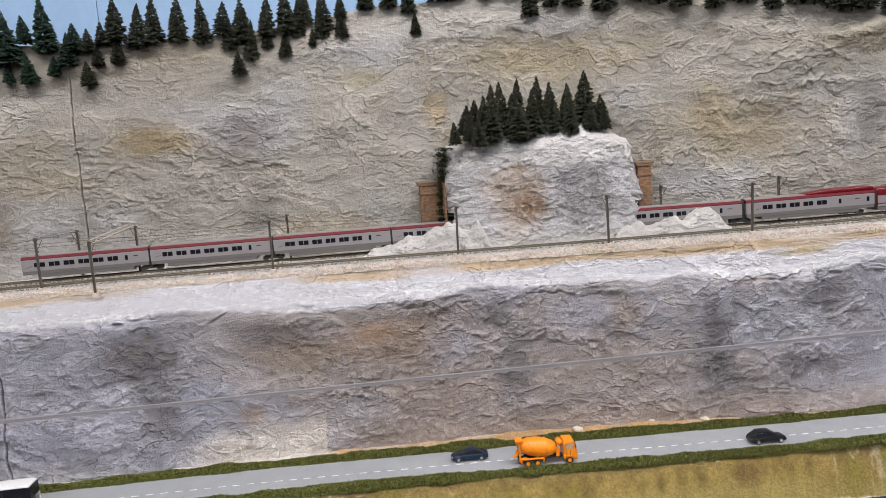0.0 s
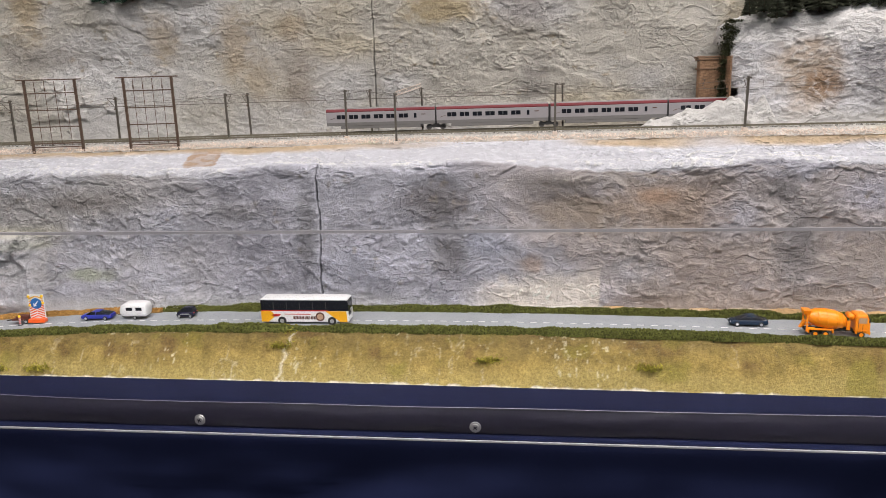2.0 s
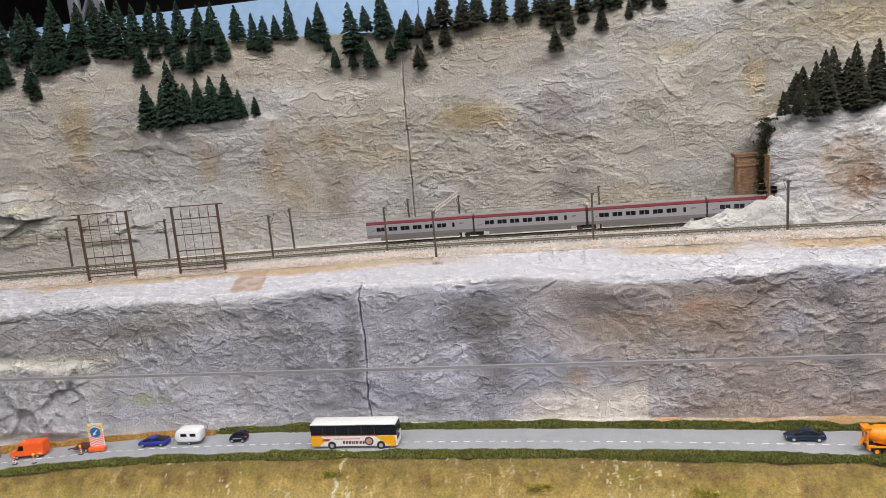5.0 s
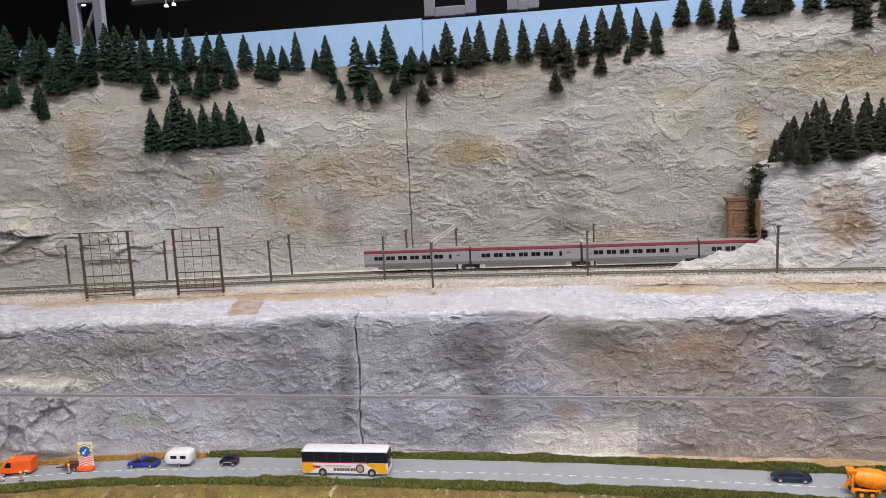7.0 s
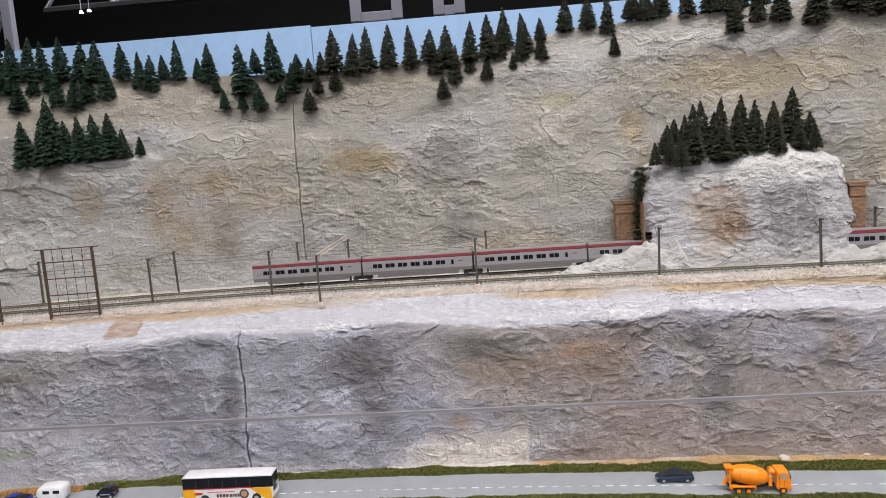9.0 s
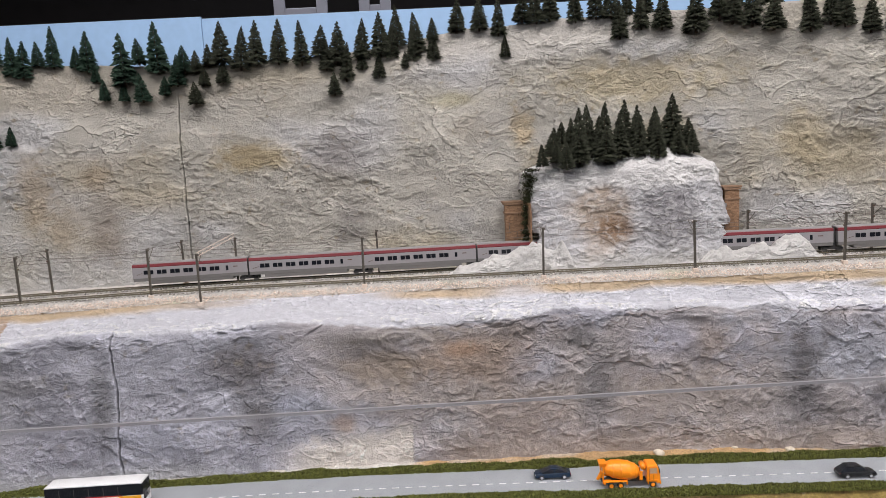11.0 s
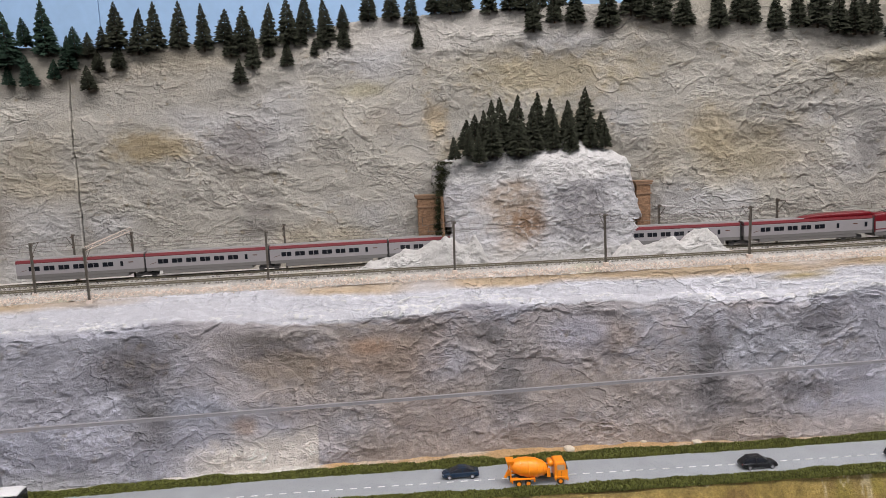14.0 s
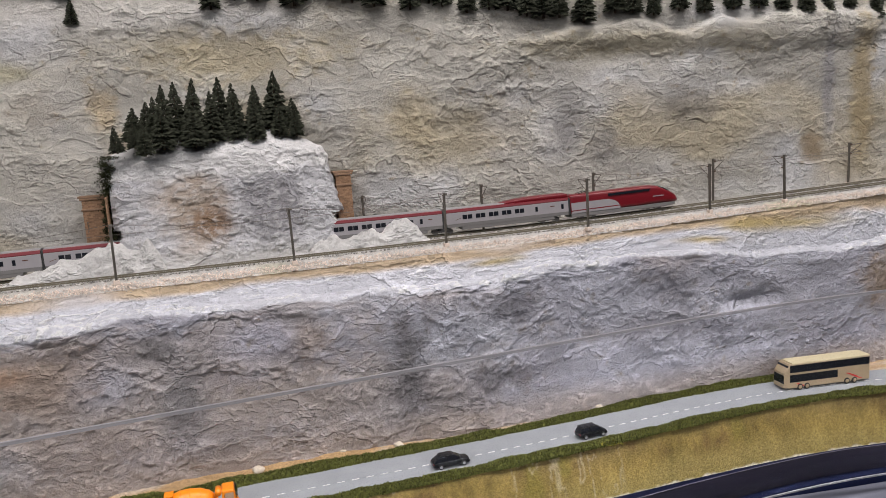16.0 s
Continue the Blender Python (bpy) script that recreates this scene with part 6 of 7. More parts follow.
def coach():
    """Single-deck coach: white sides, dark window band, yellow ends with a red wedge."""
    c = thing("toy_coach", on_road(-0.536, -0.010), "white toy coach with yellow ends and dark window band", "model coach")
    L, W = 12.0, 2.5
    bm = bmesh.new()
    loft(bm, [section(-L / 2, W * 0.96, 0.4, 1.9, 0.08), section(-L / 2 + 0.1, W, 0.32, 1.9, 0.05), section(L / 2 - 0.4, W, 0.32, 1.9, 0.05), section(L / 2, W * 0.94, 0.4, 1.88, 0.08)])
    mpart("body", bm, M_WHITE, c)
    bm = bmesh.new()
    loft(bm, [section(-L / 2 + 0.05, W * 0.985, 1.85, 3.36, 0.03), section(L / 2 - 0.35, W * 0.985, 1.85, 3.36, 0.03), section(L / 2 - 0.06, W * 0.95, 1.85, 3.2, 0.05)])
    mpart("window_band", bm, M_WINDOW, c, "dark tinted window band")
    bm = bmesh.new()
    loft(bm, [section(-L / 2 + 0.02, W * 0.96, 3.3, 3.44, 0.3), section(-L / 2 + 0.4, W * 0.985, 3.3, 3.52, 0.3), section(L / 2 - 0.6, W * 0.985, 3.3, 3.52, 0.3), section(L / 2 - 0.08, W * 0.94, 3.28, 3.40, 0.3)])
    mpart("roof", bm, M_WHITE, c, smooth=True)
    for x in (-4.2, -2.4, -0.6, 1.2, 3.0):
        for s in (-1, 1):
            bm = bmesh.new()
            box(bm, (x, s * W * 0.494, 2.47), (0.09, 0.02, 1.2))
            mpart("window_post", bm, M_DARK, c)

    def wedge(name, pts, mat, label):
        for s in (-1, 1):
            w = bmesh.new()
            loft(w, [[(x, s * (W / 2 + 0.004), z) for x, z in pts], [(x, s * (W / 2 + 0.022), z) for x, z in pts]])
            mpart(name, w, mat, c, label)
    wedge("rear_wedge", ((-5.95, 0.36), (-5.0, 0.36), (-3.9, 1.2), (-4.6, 1.86), (-5.95, 1.86)), M_YELLOW, "yellow rear panel")
    wedge("front_wedge", ((5.85, 0.36), (4.9, 0.36), (2.9, 1.86), (5.75, 1.86)), M_YELLOW, "yellow front panel")
    wedge("waist_stripe", ((-5.9, 1.84), (3.6, 1.84), (3.2, 1.96), (-5.9, 1.96)), M_RED, "red waist stripe")
    wedge("emblem", ((-4.6, 1.25), (-4.1, 1.45), (-3.2, 1.4), (-3.5, 1.12), (-4.2, 1.05)), M_RED, "small red emblem")
    for s in (-1, 1):
        w = bmesh.new()
        x = -1.55
        for width in (0.34, 0.36, 0.34, 0.3, 0.14, 0.36, 0.14, 0.3, 0.32):
            box(w, (x + width / 2, s * (W / 2 + 0.012), 0.92), (width * 0.86, 0.018, 0.42))
            x += width + 0.06
        tagged(mpart("lettering", w, M_LETTER, c, "dark brown lettering bars"), kind="stuff")
        w = bmesh.new()
        box(w, (-0.9, s * (W / 2 + 0.012), 1.42), (3.6, 0.016, 0.09))
        mpart("small_lettering", w, M_RED, c, "thin red line of small lettering")
        w = bmesh.new()
        bmesh.ops.create_cone(w, cap_ends=True, segments=24, radius1=0.62, radius2=0.62, depth=0.02, matrix=pose(2.15, s * (W / 2 + 0.012), 1.08, 90))
        badge = mpart("round_badge", w, M_LETTER, c, "round dark badge")
        w = bmesh.new()
        bmesh.ops.create_cone(w, cap_ends=True, segments=20, radius1=0.42, radius2=0.42, depth=0.02, matrix=pose(2.15, s * (W / 2 + 0.022), 1.08, 90))
        mpart("badge_centre", w, M_FIGTAN, badge, "pale brown badge centre")
    bm = bmesh.new()
    box(bm, (L / 2 - 0.06, 0, 2.0), (0.12, W * 0.9, 1.9), bevel=0.05)
    mpart("windscreen", bm, M_WINDOW, c, "dark windscreen")
    for x in (-3.1, 3.75):
        for s in (-1, 1):
            w = bmesh.new()
            bmesh.ops.create_cone(w, cap_ends=True, segments=20, radius1=0.58, radius2=0.58, depth=0.03, matrix=pose(x, s * (W / 2 + 0.014), 0.5, 90))
            mpart("wheel_arch", w, M_DARK, c)
            wheel(c, x, s * (W / 2 - 0.05), 0.48, 0.2)


coach()


def double_decker():
    c = thing("toy_double_decker", on_road(1.205, 0.006, True), "beige double-deck toy coach with dark windows and red stripes", "model coach")
    L, W = 13.5, 2.5
    bm = bmesh.new()
    loft(bm, [section(-L / 2, W * 0.95, 0.4, 3.8, 0.06), section(-L / 2 + 0.15, W, 0.32, 3.85, 0.05), section(L / 2 - 0.9, W, 0.32, 3.85, 0.05), section(L / 2, W * 0.94, 0.4, 2.6, 0.08)])
    mpart("body", bm, M_BEIGE, c)
    bm = bmesh.new()
    loft(bm, [section(-L / 2 + 0.02, W * 0.96, 3.78, 3.98, 0.3), section(L / 2 - 1.2, W * 0.96, 3.78, 4.0, 0.3)])
    mpart("roof", bm, M_CREAM, c, "cream roof")
    for z0, z1, x0, x1 in ((2.62, 3.68, -6.65, 5.9), (1.2, 2.3, -1.6, 5.9)):
        for s in (-1, 1):
            bm = bmesh.new()
            box(bm, ((x0 + x1) / 2, s * (W / 2 + 0.005), (z0 + z1) / 2), (x1 - x0, 0.03, z1 - z0), bevel=0.01)
            mpart("window_band", bm, M_WINDOW, c, "dark tinted window band")
    for z0, z1, xa in ((2.65, 3.6, 6.05), (1.0, 2.3, 6.62)):
        bm = bmesh.new()
        box(bm, (xa, 0, (z0 + z1) / 2), (0.3, W * 0.92, z1 - z0), bevel=0.08)
        mpart("windscreen", bm, M_WINDOW, c, "dark windscreen")
    for x0, z0 in ((-5.6, 0.9), (-4.8, 1.3), (3.0, 0.65)):
        for s in (-1, 1):
            bm = bmesh.new()
            pts = ((x0, z0 - 0.3), (x0 + 0.4, z0 - 0.3), (x0 + 2.0, z0 + 0.35), (x0 + 1.5, z0 + 0.35))
            loft(bm, [[(x, s * (W / 2 + 0.003), z) for x, z in pts], [(x, s * (W / 2 + 0.02), z) for x, z in pts]])
            mpart("stripe", bm, M_RED, c, "dull red stripe")
    for x in (-4.3, -3.1, 3.2, 4.3):
        for s in (-1, 1):
            wheel(c, x, s * (W / 2 - 0.06), 0.46, 0.2, M_BEIGE)


double_decker()


def mixer():
    """Concrete mixer lorry: cab, chassis, drum on posts, hopper, chute, mudguards."""
    c = thing("toy_concrete_mixer", on_road(0.226, -0.021), "bright yellow-orange toy concrete mixer lorry", "model lorry")
    bm = bmesh.new()
    box(bm, (-0.2, 0, 0.95), (8.2, 0.9, 0.32), bevel=0.03)
    mpart("chassis", bm, M_DARK, c)
    bm = bmesh.new()
    loft(bm, [section(2.35, 2.35, 0.85, 3.35, 0.08), section(2.5, 2.45, 0.8, 3.52, 0.1), section(3.85, 2.45, 0.7, 3.5, 0.1), section(4.1, 2.42, 0.65, 2.9, 0.08), section(4.28, 2.4, 0.65, 2.2, 0.06)])
    cab = mpart("cab", bm, M_AMBER, c)
    for s in (-1, 1):
        bm = bmesh.new()
        pts = ((2.75, 2.25), (3.85, 2.25), (3.78, 3.05), (2.75, 3.05))
        loft(bm, [[(x, s * 1.2, z) for x, z in pts], [(x, s * 1.245, z) for x, z in pts]])
        mpart("side_window", bm, M_FIGTAN, cab, "pale moulded side window")
        bm = bmesh.new()
        box(bm, (3.3, s * 1.235, 1.5), (0.05, 0.03, 1.2))
        box(bm, (2.68, s * 1.235, 1.9), (0.05, 0.03, 2.0))
        mpart("door_joint", bm, M_LETTER, cab, "dark door joints")
        bm = bmesh.new()
        box(bm, (4.1, s * 1.38, 2.7), (0.12, 0.2, 0.6), bevel=0.03)
        mpart("mirror", bm, M_DARK, cab, "black wing mirror")
    bm = bmesh.new()
    loft(bm, [[(3.98, -1.05, 3.28), (3.98, 1.05, 3.28), (4.25, 1.1, 2.35), (4.25, -1.1, 2.35)], [(4.04, -1.05, 3.3), (4.04, 1.05, 3.3), (4.31, 1.1, 2.37), (4.31, -1.1, 2.37)]])
    mpart("windscreen", bm, M_WINDOW, cab, "dark windscreen")
    bm = bmesh.new()
    box(bm, (4.3, 0, 0.78), (0.2, 2.45, 0.5), bevel=0.05)
    mpart("bumper", bm, M_AMBER, c)
    prof = ((-4.0, 0.62), (-3.6, 0.95), (-2.7, 1.32), (-1.5, 1.48), (-0.2, 1.42), (0.9, 1.05), (1.3, 0.72), (1.4, 0.4))
    bm = bmesh.new()
    rings = []
    for x, r in prof:
        zc = 2.35 - 0.13 * x
        rings.append([(x, r * math.cos(a), zc + r * math.sin(a)) for a in np.linspace(0, 2 * math.pi, 32, endpoint=False)])
    loft(bm, rings)
    drum = mpart("drum", bm, M_AMBER, c, "glossy mixing drum", smooth=True)
    for x, r in ((-2.7, 1.335), (-1.5, 1.495), (-0.2, 1.435), (0.75, 1.13)):
        bm = bmesh.new()
        zc = 2.35 - 0.13 * x
        loft(bm, [[(x + d, (r + e) * math.cos(a), zc + (r + e) * math.sin(a)) for a in np.linspace(0, 2 * math.pi, 32, endpoint=False)] for d, e in ((-0.06, -0.02), (-0.03, 0.03), (0.03, 0.03), (0.06, -0.02))])
        mpart("band", bm, M_AMBER, drum)
    bm = bmesh.new()
    box(bm, (-4.1, 0, 3.55), (0.9, 1.3, 0.7), bevel=0.08, taper=1.3)
    mpart("hopper", bm, M_AMBER, c)
    for s in (-1, 1):
        bm = bmesh.new()
        box(bm, (-4.15, s * 0.95, 2.1), (0.22, 0.16, 2.7), bevel=0.03)
        box(bm, (-3.6, s * 0.95, 1.3), (1.1, 0.16, 0.22), bevel=0.03)
        mpart("rear_post", bm, M_AMBER, c)
        bm = bmesh.new()
        box(bm, (1.55, s * 0.7, 1.75), (0.5, 0.2, 1.4), bevel=0.04)
        mpart("front_post", bm, M_AMBER, c)
    bm = bmesh.new()
    rod(bm, (-4.1, 0, 2.3), (-4.85, 0, 1.1), 0.30, 10, 0.22)
    mpart("chute", bm, M_AMBER, c)
    bm = bmesh.new()
    rod(bm, (1.9, -0.75, 3.05), (1.9, 0.75, 3.05), 0.42, 14)
    mpart("water_tank", bm, M_AMBER, c, smooth=True)
    for x, l in ((-2.3, 3.5), (3.2, 1.6)):
        for s in (-1, 1):
            bm = bmesh.new()
            box(bm, (x, s * 1.08, 1.18), (l, 0.4, 0.2), bevel=0.06)
            box(bm, (x - l / 2 + 0.1, s * 1.08, 0.95), (0.2, 0.4, 0.55), bevel=0.04)
            box(bm, (x + l / 2 - 0.1, s * 1.08, 0.95), (0.2, 0.4, 0.55), bevel=0.04)
            mpart("mudguard", bm, M_AMBER, c)
    for x in (-3.0, -1.6, 3.2):
        for s in (-1, 1):
            wheel(c, x, s * 1.05, 0.5, 0.3, M_AMBER)


SHRINK[0] = 0.82
mixer()
SHRINK[0] = 1.0


def van():
    c = thing("toy_van", on_road(-1.109, 0.012, True), "orange toy works van with red and white rear bars", "model van")
    bm = bmesh.new()
    loft(bm, [section(-2.7, 1.9, 0.45, 2.45, 0.08), section(-2.5, 2.0, 0.38, 2.6, 0.1), section(1.0, 2.0, 0.38, 2.6, 0.1), section(1.55, 2.0, 0.38, 1.5, 0.12), section(2.45, 1.95, 0.38, 1.2, 0.15), section(2.7, 1.8, 0.45, 0.9, 0.15)])
    mpart("body", bm, M_ORANGE, c)
    for s in (-1, 1):
        bm = bmesh.new()
        pts = ((0.35, 1.4), (1.35, 1.4), (0.98, 2.2), (0.35, 2.2))
        loft(bm, [[(x, s * 1.003, z) for x, z in pts], [(x, s * 1.02, z) for x, z in pts]])
        mpart("side_window", bm, M_WINDOW, c)
        bm = bmesh.new()
        for k in range(3):
            box(bm, (-2.3 + 0.28 * k, s * 1.012, 0.75), (0.13, 0.02, 0.26))
        mpart("warning_bars", bm, M_WHITE, c, "white warning bars")
        for x in (-1.7, 1.6):
            wheel(c, x, s * 0.92, 0.34)
    bm = bmesh.new()
    loft(bm, [[(1.05, -0.85, 2.35), (1.05, 0.85, 2.35), (1.5, 0.9, 1.55), (1.5, -0.9, 1.55)], [(1.12, -0.85, 2.37), (1.12, 0.85, 2.37), (1.57, 0.9, 1.57), (1.57, -0.9, 1.57)]])
    mpart("windscreen", bm, M_WINDOW, c)
    bm = bmesh.new()
    bmesh.ops.create_cone(bm, cap_ends=True, segments=10, radius1=0.13, radius2=0.1, depth=0.22, matrix=pose(0.6, 0, 2.7))
    mpart("beacon", bm, M_LAMPYELLOW, c, "amber roof beacon")


SHRINK[0] = 0.93
van()
SHRINK[0] = 1.0


def arrow_trailer():
    """Road-works trailer: striped board with a blue arrow disc, on a dark red chassis."""
    c = thing("warning_trailer", on_road(-0.988, 0.006), "red and white striped warning trailer with blue arrow disc", "warning trailer")
    bm = bmesh.new()
    loft(bm, [[(-1.1, -0.10, 0.5), (1.1, -0.10, 0.5), (1.1, -0.10, 4.2), (-1.1, -0.10, 4.2)], [(-1.1, 0.0, 0.5), (1.1, 0.0, 0.5), (1.1, 0.0, 4.2), (-1.1, 0.0, 4.2)]])
    board = mpart("board", bm, M_WHITE, c, "white board")
    for k in range(10):
        for s in (-1, 1):
            bm = bmesh.new()
            z = 0.62 + 0.36 * k
            pts = [(s * 0.03, z + 0.34), (s * 1.02, z - 0.06), (s * 1.02, z + 0.11), (s * 0.03, z + 0.51)]
            if pts[-1][1] > 4.15:
                continue
            loft(bm, [[(x, -0.108, zz) for x, zz in pts], [(x, -0.122, zz) for x, zz in pts]])
            mpart("stripe", bm, M_YELLOW if k > 6 else M_ORANGE, board, "yellow stripe" if k > 6 else "orange stripe")
    bm = bmesh.new()
    box(bm, (0, -0.3, 0.42), (2.3, 0.9, 0.5), bevel=0.06)
    mpart("base_box", bm, M_ORANGE, c, "orange base box")
    bm = bmesh.new()
    bmesh.ops.create_cone(bm, cap_ends=True, segments=28, radius1=0.78, radius2=0.78, depth=0.03, matrix=pose(0, -0.14, 2.85, 90))
    disc = mpart("disc", bm, M_SIGNBLUE, c, "blue arrow disc")
    bm = bmesh.new()
    m = pose(0, -0.165, 2.85, 0, 40, 0)
    box(bm, (0, 0, 0.1), (0.16, 0.02, 0.75), m)
    loft(bm, [[m @ Vector(p) for p in ((-0.3, -0.01, -0.2), (0.3, -0.01, -0.2), (0, -0.01, -0.6))], [m @ Vector(p) for p in ((-0.3, 0.01, -0.2), (0.3, 0.01, -0.2), (0, 0.01, -0.6))]])
    mpart("arrow", bm, M_WHITE, disc, "white arrow")
    for x, z in ((-0.95, 3.9), (0.95, 3.9), (-0.9, 2.6), (0.95, 2.9)):
        bm = bmesh.new()
        bmesh.ops.create_uvsphere(bm, u_segments=10, v_segments=6, radius=0.2, matrix=pose(x, -0.16, z))
        mpart("warning_lamp", bm, M_LAMPYELLOW, c, "amber warning lamp", smooth=True)
    bm = bmesh.new()
    box(bm, (-1.6, 0.3, 0.55), (4.2, 1.3, 0.22), bevel=0.05)
    box(bm, (-2.2, 0.3, 0.85), (1.8, 1.0, 0.4), bevel=0.08)
    mpart("chassis", bm, material("dark_red_chassis", (0.11, 0.025, 0.015), 0.6), c, "dark red chassis")
    bm = bmesh.new()
    rod(bm, (-3.6, 0.3, 0.5), (-4.8, 0.3, 0.3), 0.09)
    mpart("drawbar", bm, M_DARK, c)
    for s in (-1, 1):
        wheel(c, -1.6, 0.3 + s * 0.75, 0.32)


arrow_trailer()


def excavator():
    c = thing("toy_excavator", on_road(-1.233, -0.002) @ pose(0, 0, 0, 0, 0, 180), "orange toy excavator with a raised arm on the broken road", "model excavator")
    for s in (-1, 1):
        bm = bmesh.new()
        loft(bm, [[(x, s * 0.85 - 0.22, z) for x, z in ((-1.5, 0.05), (-1.75, 0.4), (-1.5, 0.78), (1.5, 0.78), (1.75, 0.4), (1.5, 0.05))],
                  [(x, s * 0.85 + 0.22, z) for x, z in ((-1.5, 0.05), (-1.75, 0.4), (-1.5, 0.78), (1.5, 0.78), (1.75, 0.4), (1.5, 0.05))]])
        mpart("crawler", bm, M_DARK, c, "black crawler")
    bm = bmesh.new()
    box(bm, (-0.6, 0, 1.5), (2.5, 2.1, 1.1), bevel=0.18)
    mpart("engine_housing", bm, M_ORANGE, c)
    bm = bmesh.new()
    box(bm, (0.55, 0.5, 1.95), (1.1, 0.95, 1.75), bevel=0.06, taper=0.9)
    cab = mpart("cab", bm, M_WINDOW, c, "dark glazed cab")
    for dx in (-0.5, 0.5):
        for dy in (-0.44, 0.44):
            bm = bmesh.new()
            rod(bm, (0.55 + dx, 0.5 + dy, 1.1), (0.55 + dx * 0.9, 0.5 + dy * 0.9, 2.83), 0.07)
            mpart("cab_post", bm, M_DARK, cab)
    bm = bmesh.new()
    box(bm, (0.55, 0.5, 2.85), (1.15, 1.0, 0.1), bevel=0.03)
    mpart("cab_roof", bm, M_ORANGE, cab)
    for name, a, b, w in (("boom", (0.8, -0.25, 1.5), (2.9, -0.25, 3.0), 0.36), ("boom_tip", (2.8, -0.25, 3.05), (4.0, -0.25, 2.75), 0.32), ("stick", (3.95, -0.25, 2.85), (3.4, -0.25, 1.1), 0.26)):
        bm = bmesh.new()
        d = Vector(b) - Vector(a)
        turn = d.to_track_quat("X", "Z").to_matrix().to_4x4()
        box(bm, (0, 0, 0), (d.length + 0.15, 0.3, w), Matrix.Translation((Vector(a) + Vector(b)) / 2) @ turn, bevel=0.03)
        mpart(name, bm, M_ORANGE, c)
    bm = bmesh.new()
    rod(bm, (1.4, -0.25, 1.5), (2.6, -0.25, 2.5), 0.07)
    mpart("cylinder", bm, M_RIM, c, "grey hydraulic cylinder")
    bm = bmesh.new()
    loft(bm, [[(x, -0.6, z) for x, z in ((3.1, 1.2), (3.7, 1.15), (3.9, 0.6), (3.4, 0.25), (2.9, 0.5), (3.3, 0.75))], [(x, 0.1, z) for x, z in ((3.1, 1.2), (3.7, 1.15), (3.9, 0.6), (3.4, 0.25), (2.9, 0.5), (3.3, 0.75))]])
    mpart("bucket", bm, M_DARK, c, "dark bucket")


SHRINK[0] = 0.9
excavator()
SHRINK[0] = 1.0


def beacon(x, lane, lit):
    b = thing("road_beacon", on_road(x, lane), "red and white striped road works post with amber lamp" if lit else "red and white striped road works post", "road beacon", "beacons at the road works")
    bm = bmesh.new()
    box(bm, (0, 0, 0.06), (0.7, 0.5, 0.12), bevel=0.03)
    mpart("foot", bm, M_DARK, b)
    bm = bmesh.new()
    box(bm, (0, 0, 0.72), (0.3, 0.08, 1.2), bevel=0.02)
    mpart("blade", bm, M_WHITE, b)
    for k in range(3):
        bm = bmesh.new()
        box(bm, (0, -0.045, 0.4 + 0.36 * k), (0.31, 0.012, 0.17), pose(0, 0, 0))
        mpart("red_band", bm, M_RED, b, "red band")
    if lit:
        bm = bmesh.new()
        bmesh.ops.create_uvsphere(bm, u_segments=10, v_segments=6, radius=0.24, matrix=pose(0, 0, 1.5))
        mpart("lamp", bm, M_LAMPYELLOW, b, "amber lamp", smooth=True)


SHRINK[0] = 0.85
for x, lane, lit in ((-1.245, -0.018, True), (-1.155, -0.010, False), (-1.115, -0.016, False), (-1.080, -0.020, True), (-1.012, -0.004, True)):
    beacon(x, lane, lit)
SHRINK[0] = 1.0


def rubble():
    X, A = np.meshgrid(np.linspace(-1, 1, 40), np.linspace(-1, 1, 24), indexing="ij")
    r = np.clip(1 - X ** 2 - A ** 2, 0, 1)
    m = on_road(-1.288, 0.008)
    P = np.stack([X * 0.035, A * 0.022, r ** 0.8 * 0.011 * (1 + 0.5 * fbm(X * 6, A * 6, 3, 951)) - 0.0005], -1)
    ob = grid_mesh("rubble_heap", P, M_CONCRETE)
    ob.matrix_world = m
    return tagged(ob, "heap of broken grey asphalt at the road end", "rubble heap")


rubble()


def figurine(x, lane, mat, label, bend=0.0):
    """A tiny plain standing shape."""
    bm = bmesh.new()
    rings = []
    for z, w, d in ((0, 0.34, 0.26), (0.1, 0.30, 0.22), (0.8, 0.40, 0.26), (1.05, 0.46, 0.30), (1.4, 0.52, 0.30), (1.5, 0.2, 0.2), (1.6, 0.24, 0.26), (1.75, 0.2, 0.22), (1.82, 0.06, 0.06)):
        rings.append([(w / 2 * math.cos(a) + bend * max(0, z - 0.8), d / 2 * math.sin(a), z) for a in np.linspace(0, 2 * math.pi, 10, endpoint=False)])
    loft(bm, rings)
    ob = mpart("figurine", bm, mat, None, smooth=True)
    ob.matrix_world = on_road(x, lane)
    return tagged(ob, label, "figurine", "figurines at the road works")


figurine(-1.335, 0.012, M_FIG, "tiny plain dark figurine on the road end")
figurine(-1.305, -0.008, M_FIGBLUE, "tiny plain blue figurine bending over rubble", 0.5)
figurine(-1.262, 0.016, M_FIGTAN, "tiny plain tan figurine beside the excavator", 0.3)
figurine(-1.168, 0.022, M_FIG, "tiny plain grey figurine walking behind the van")


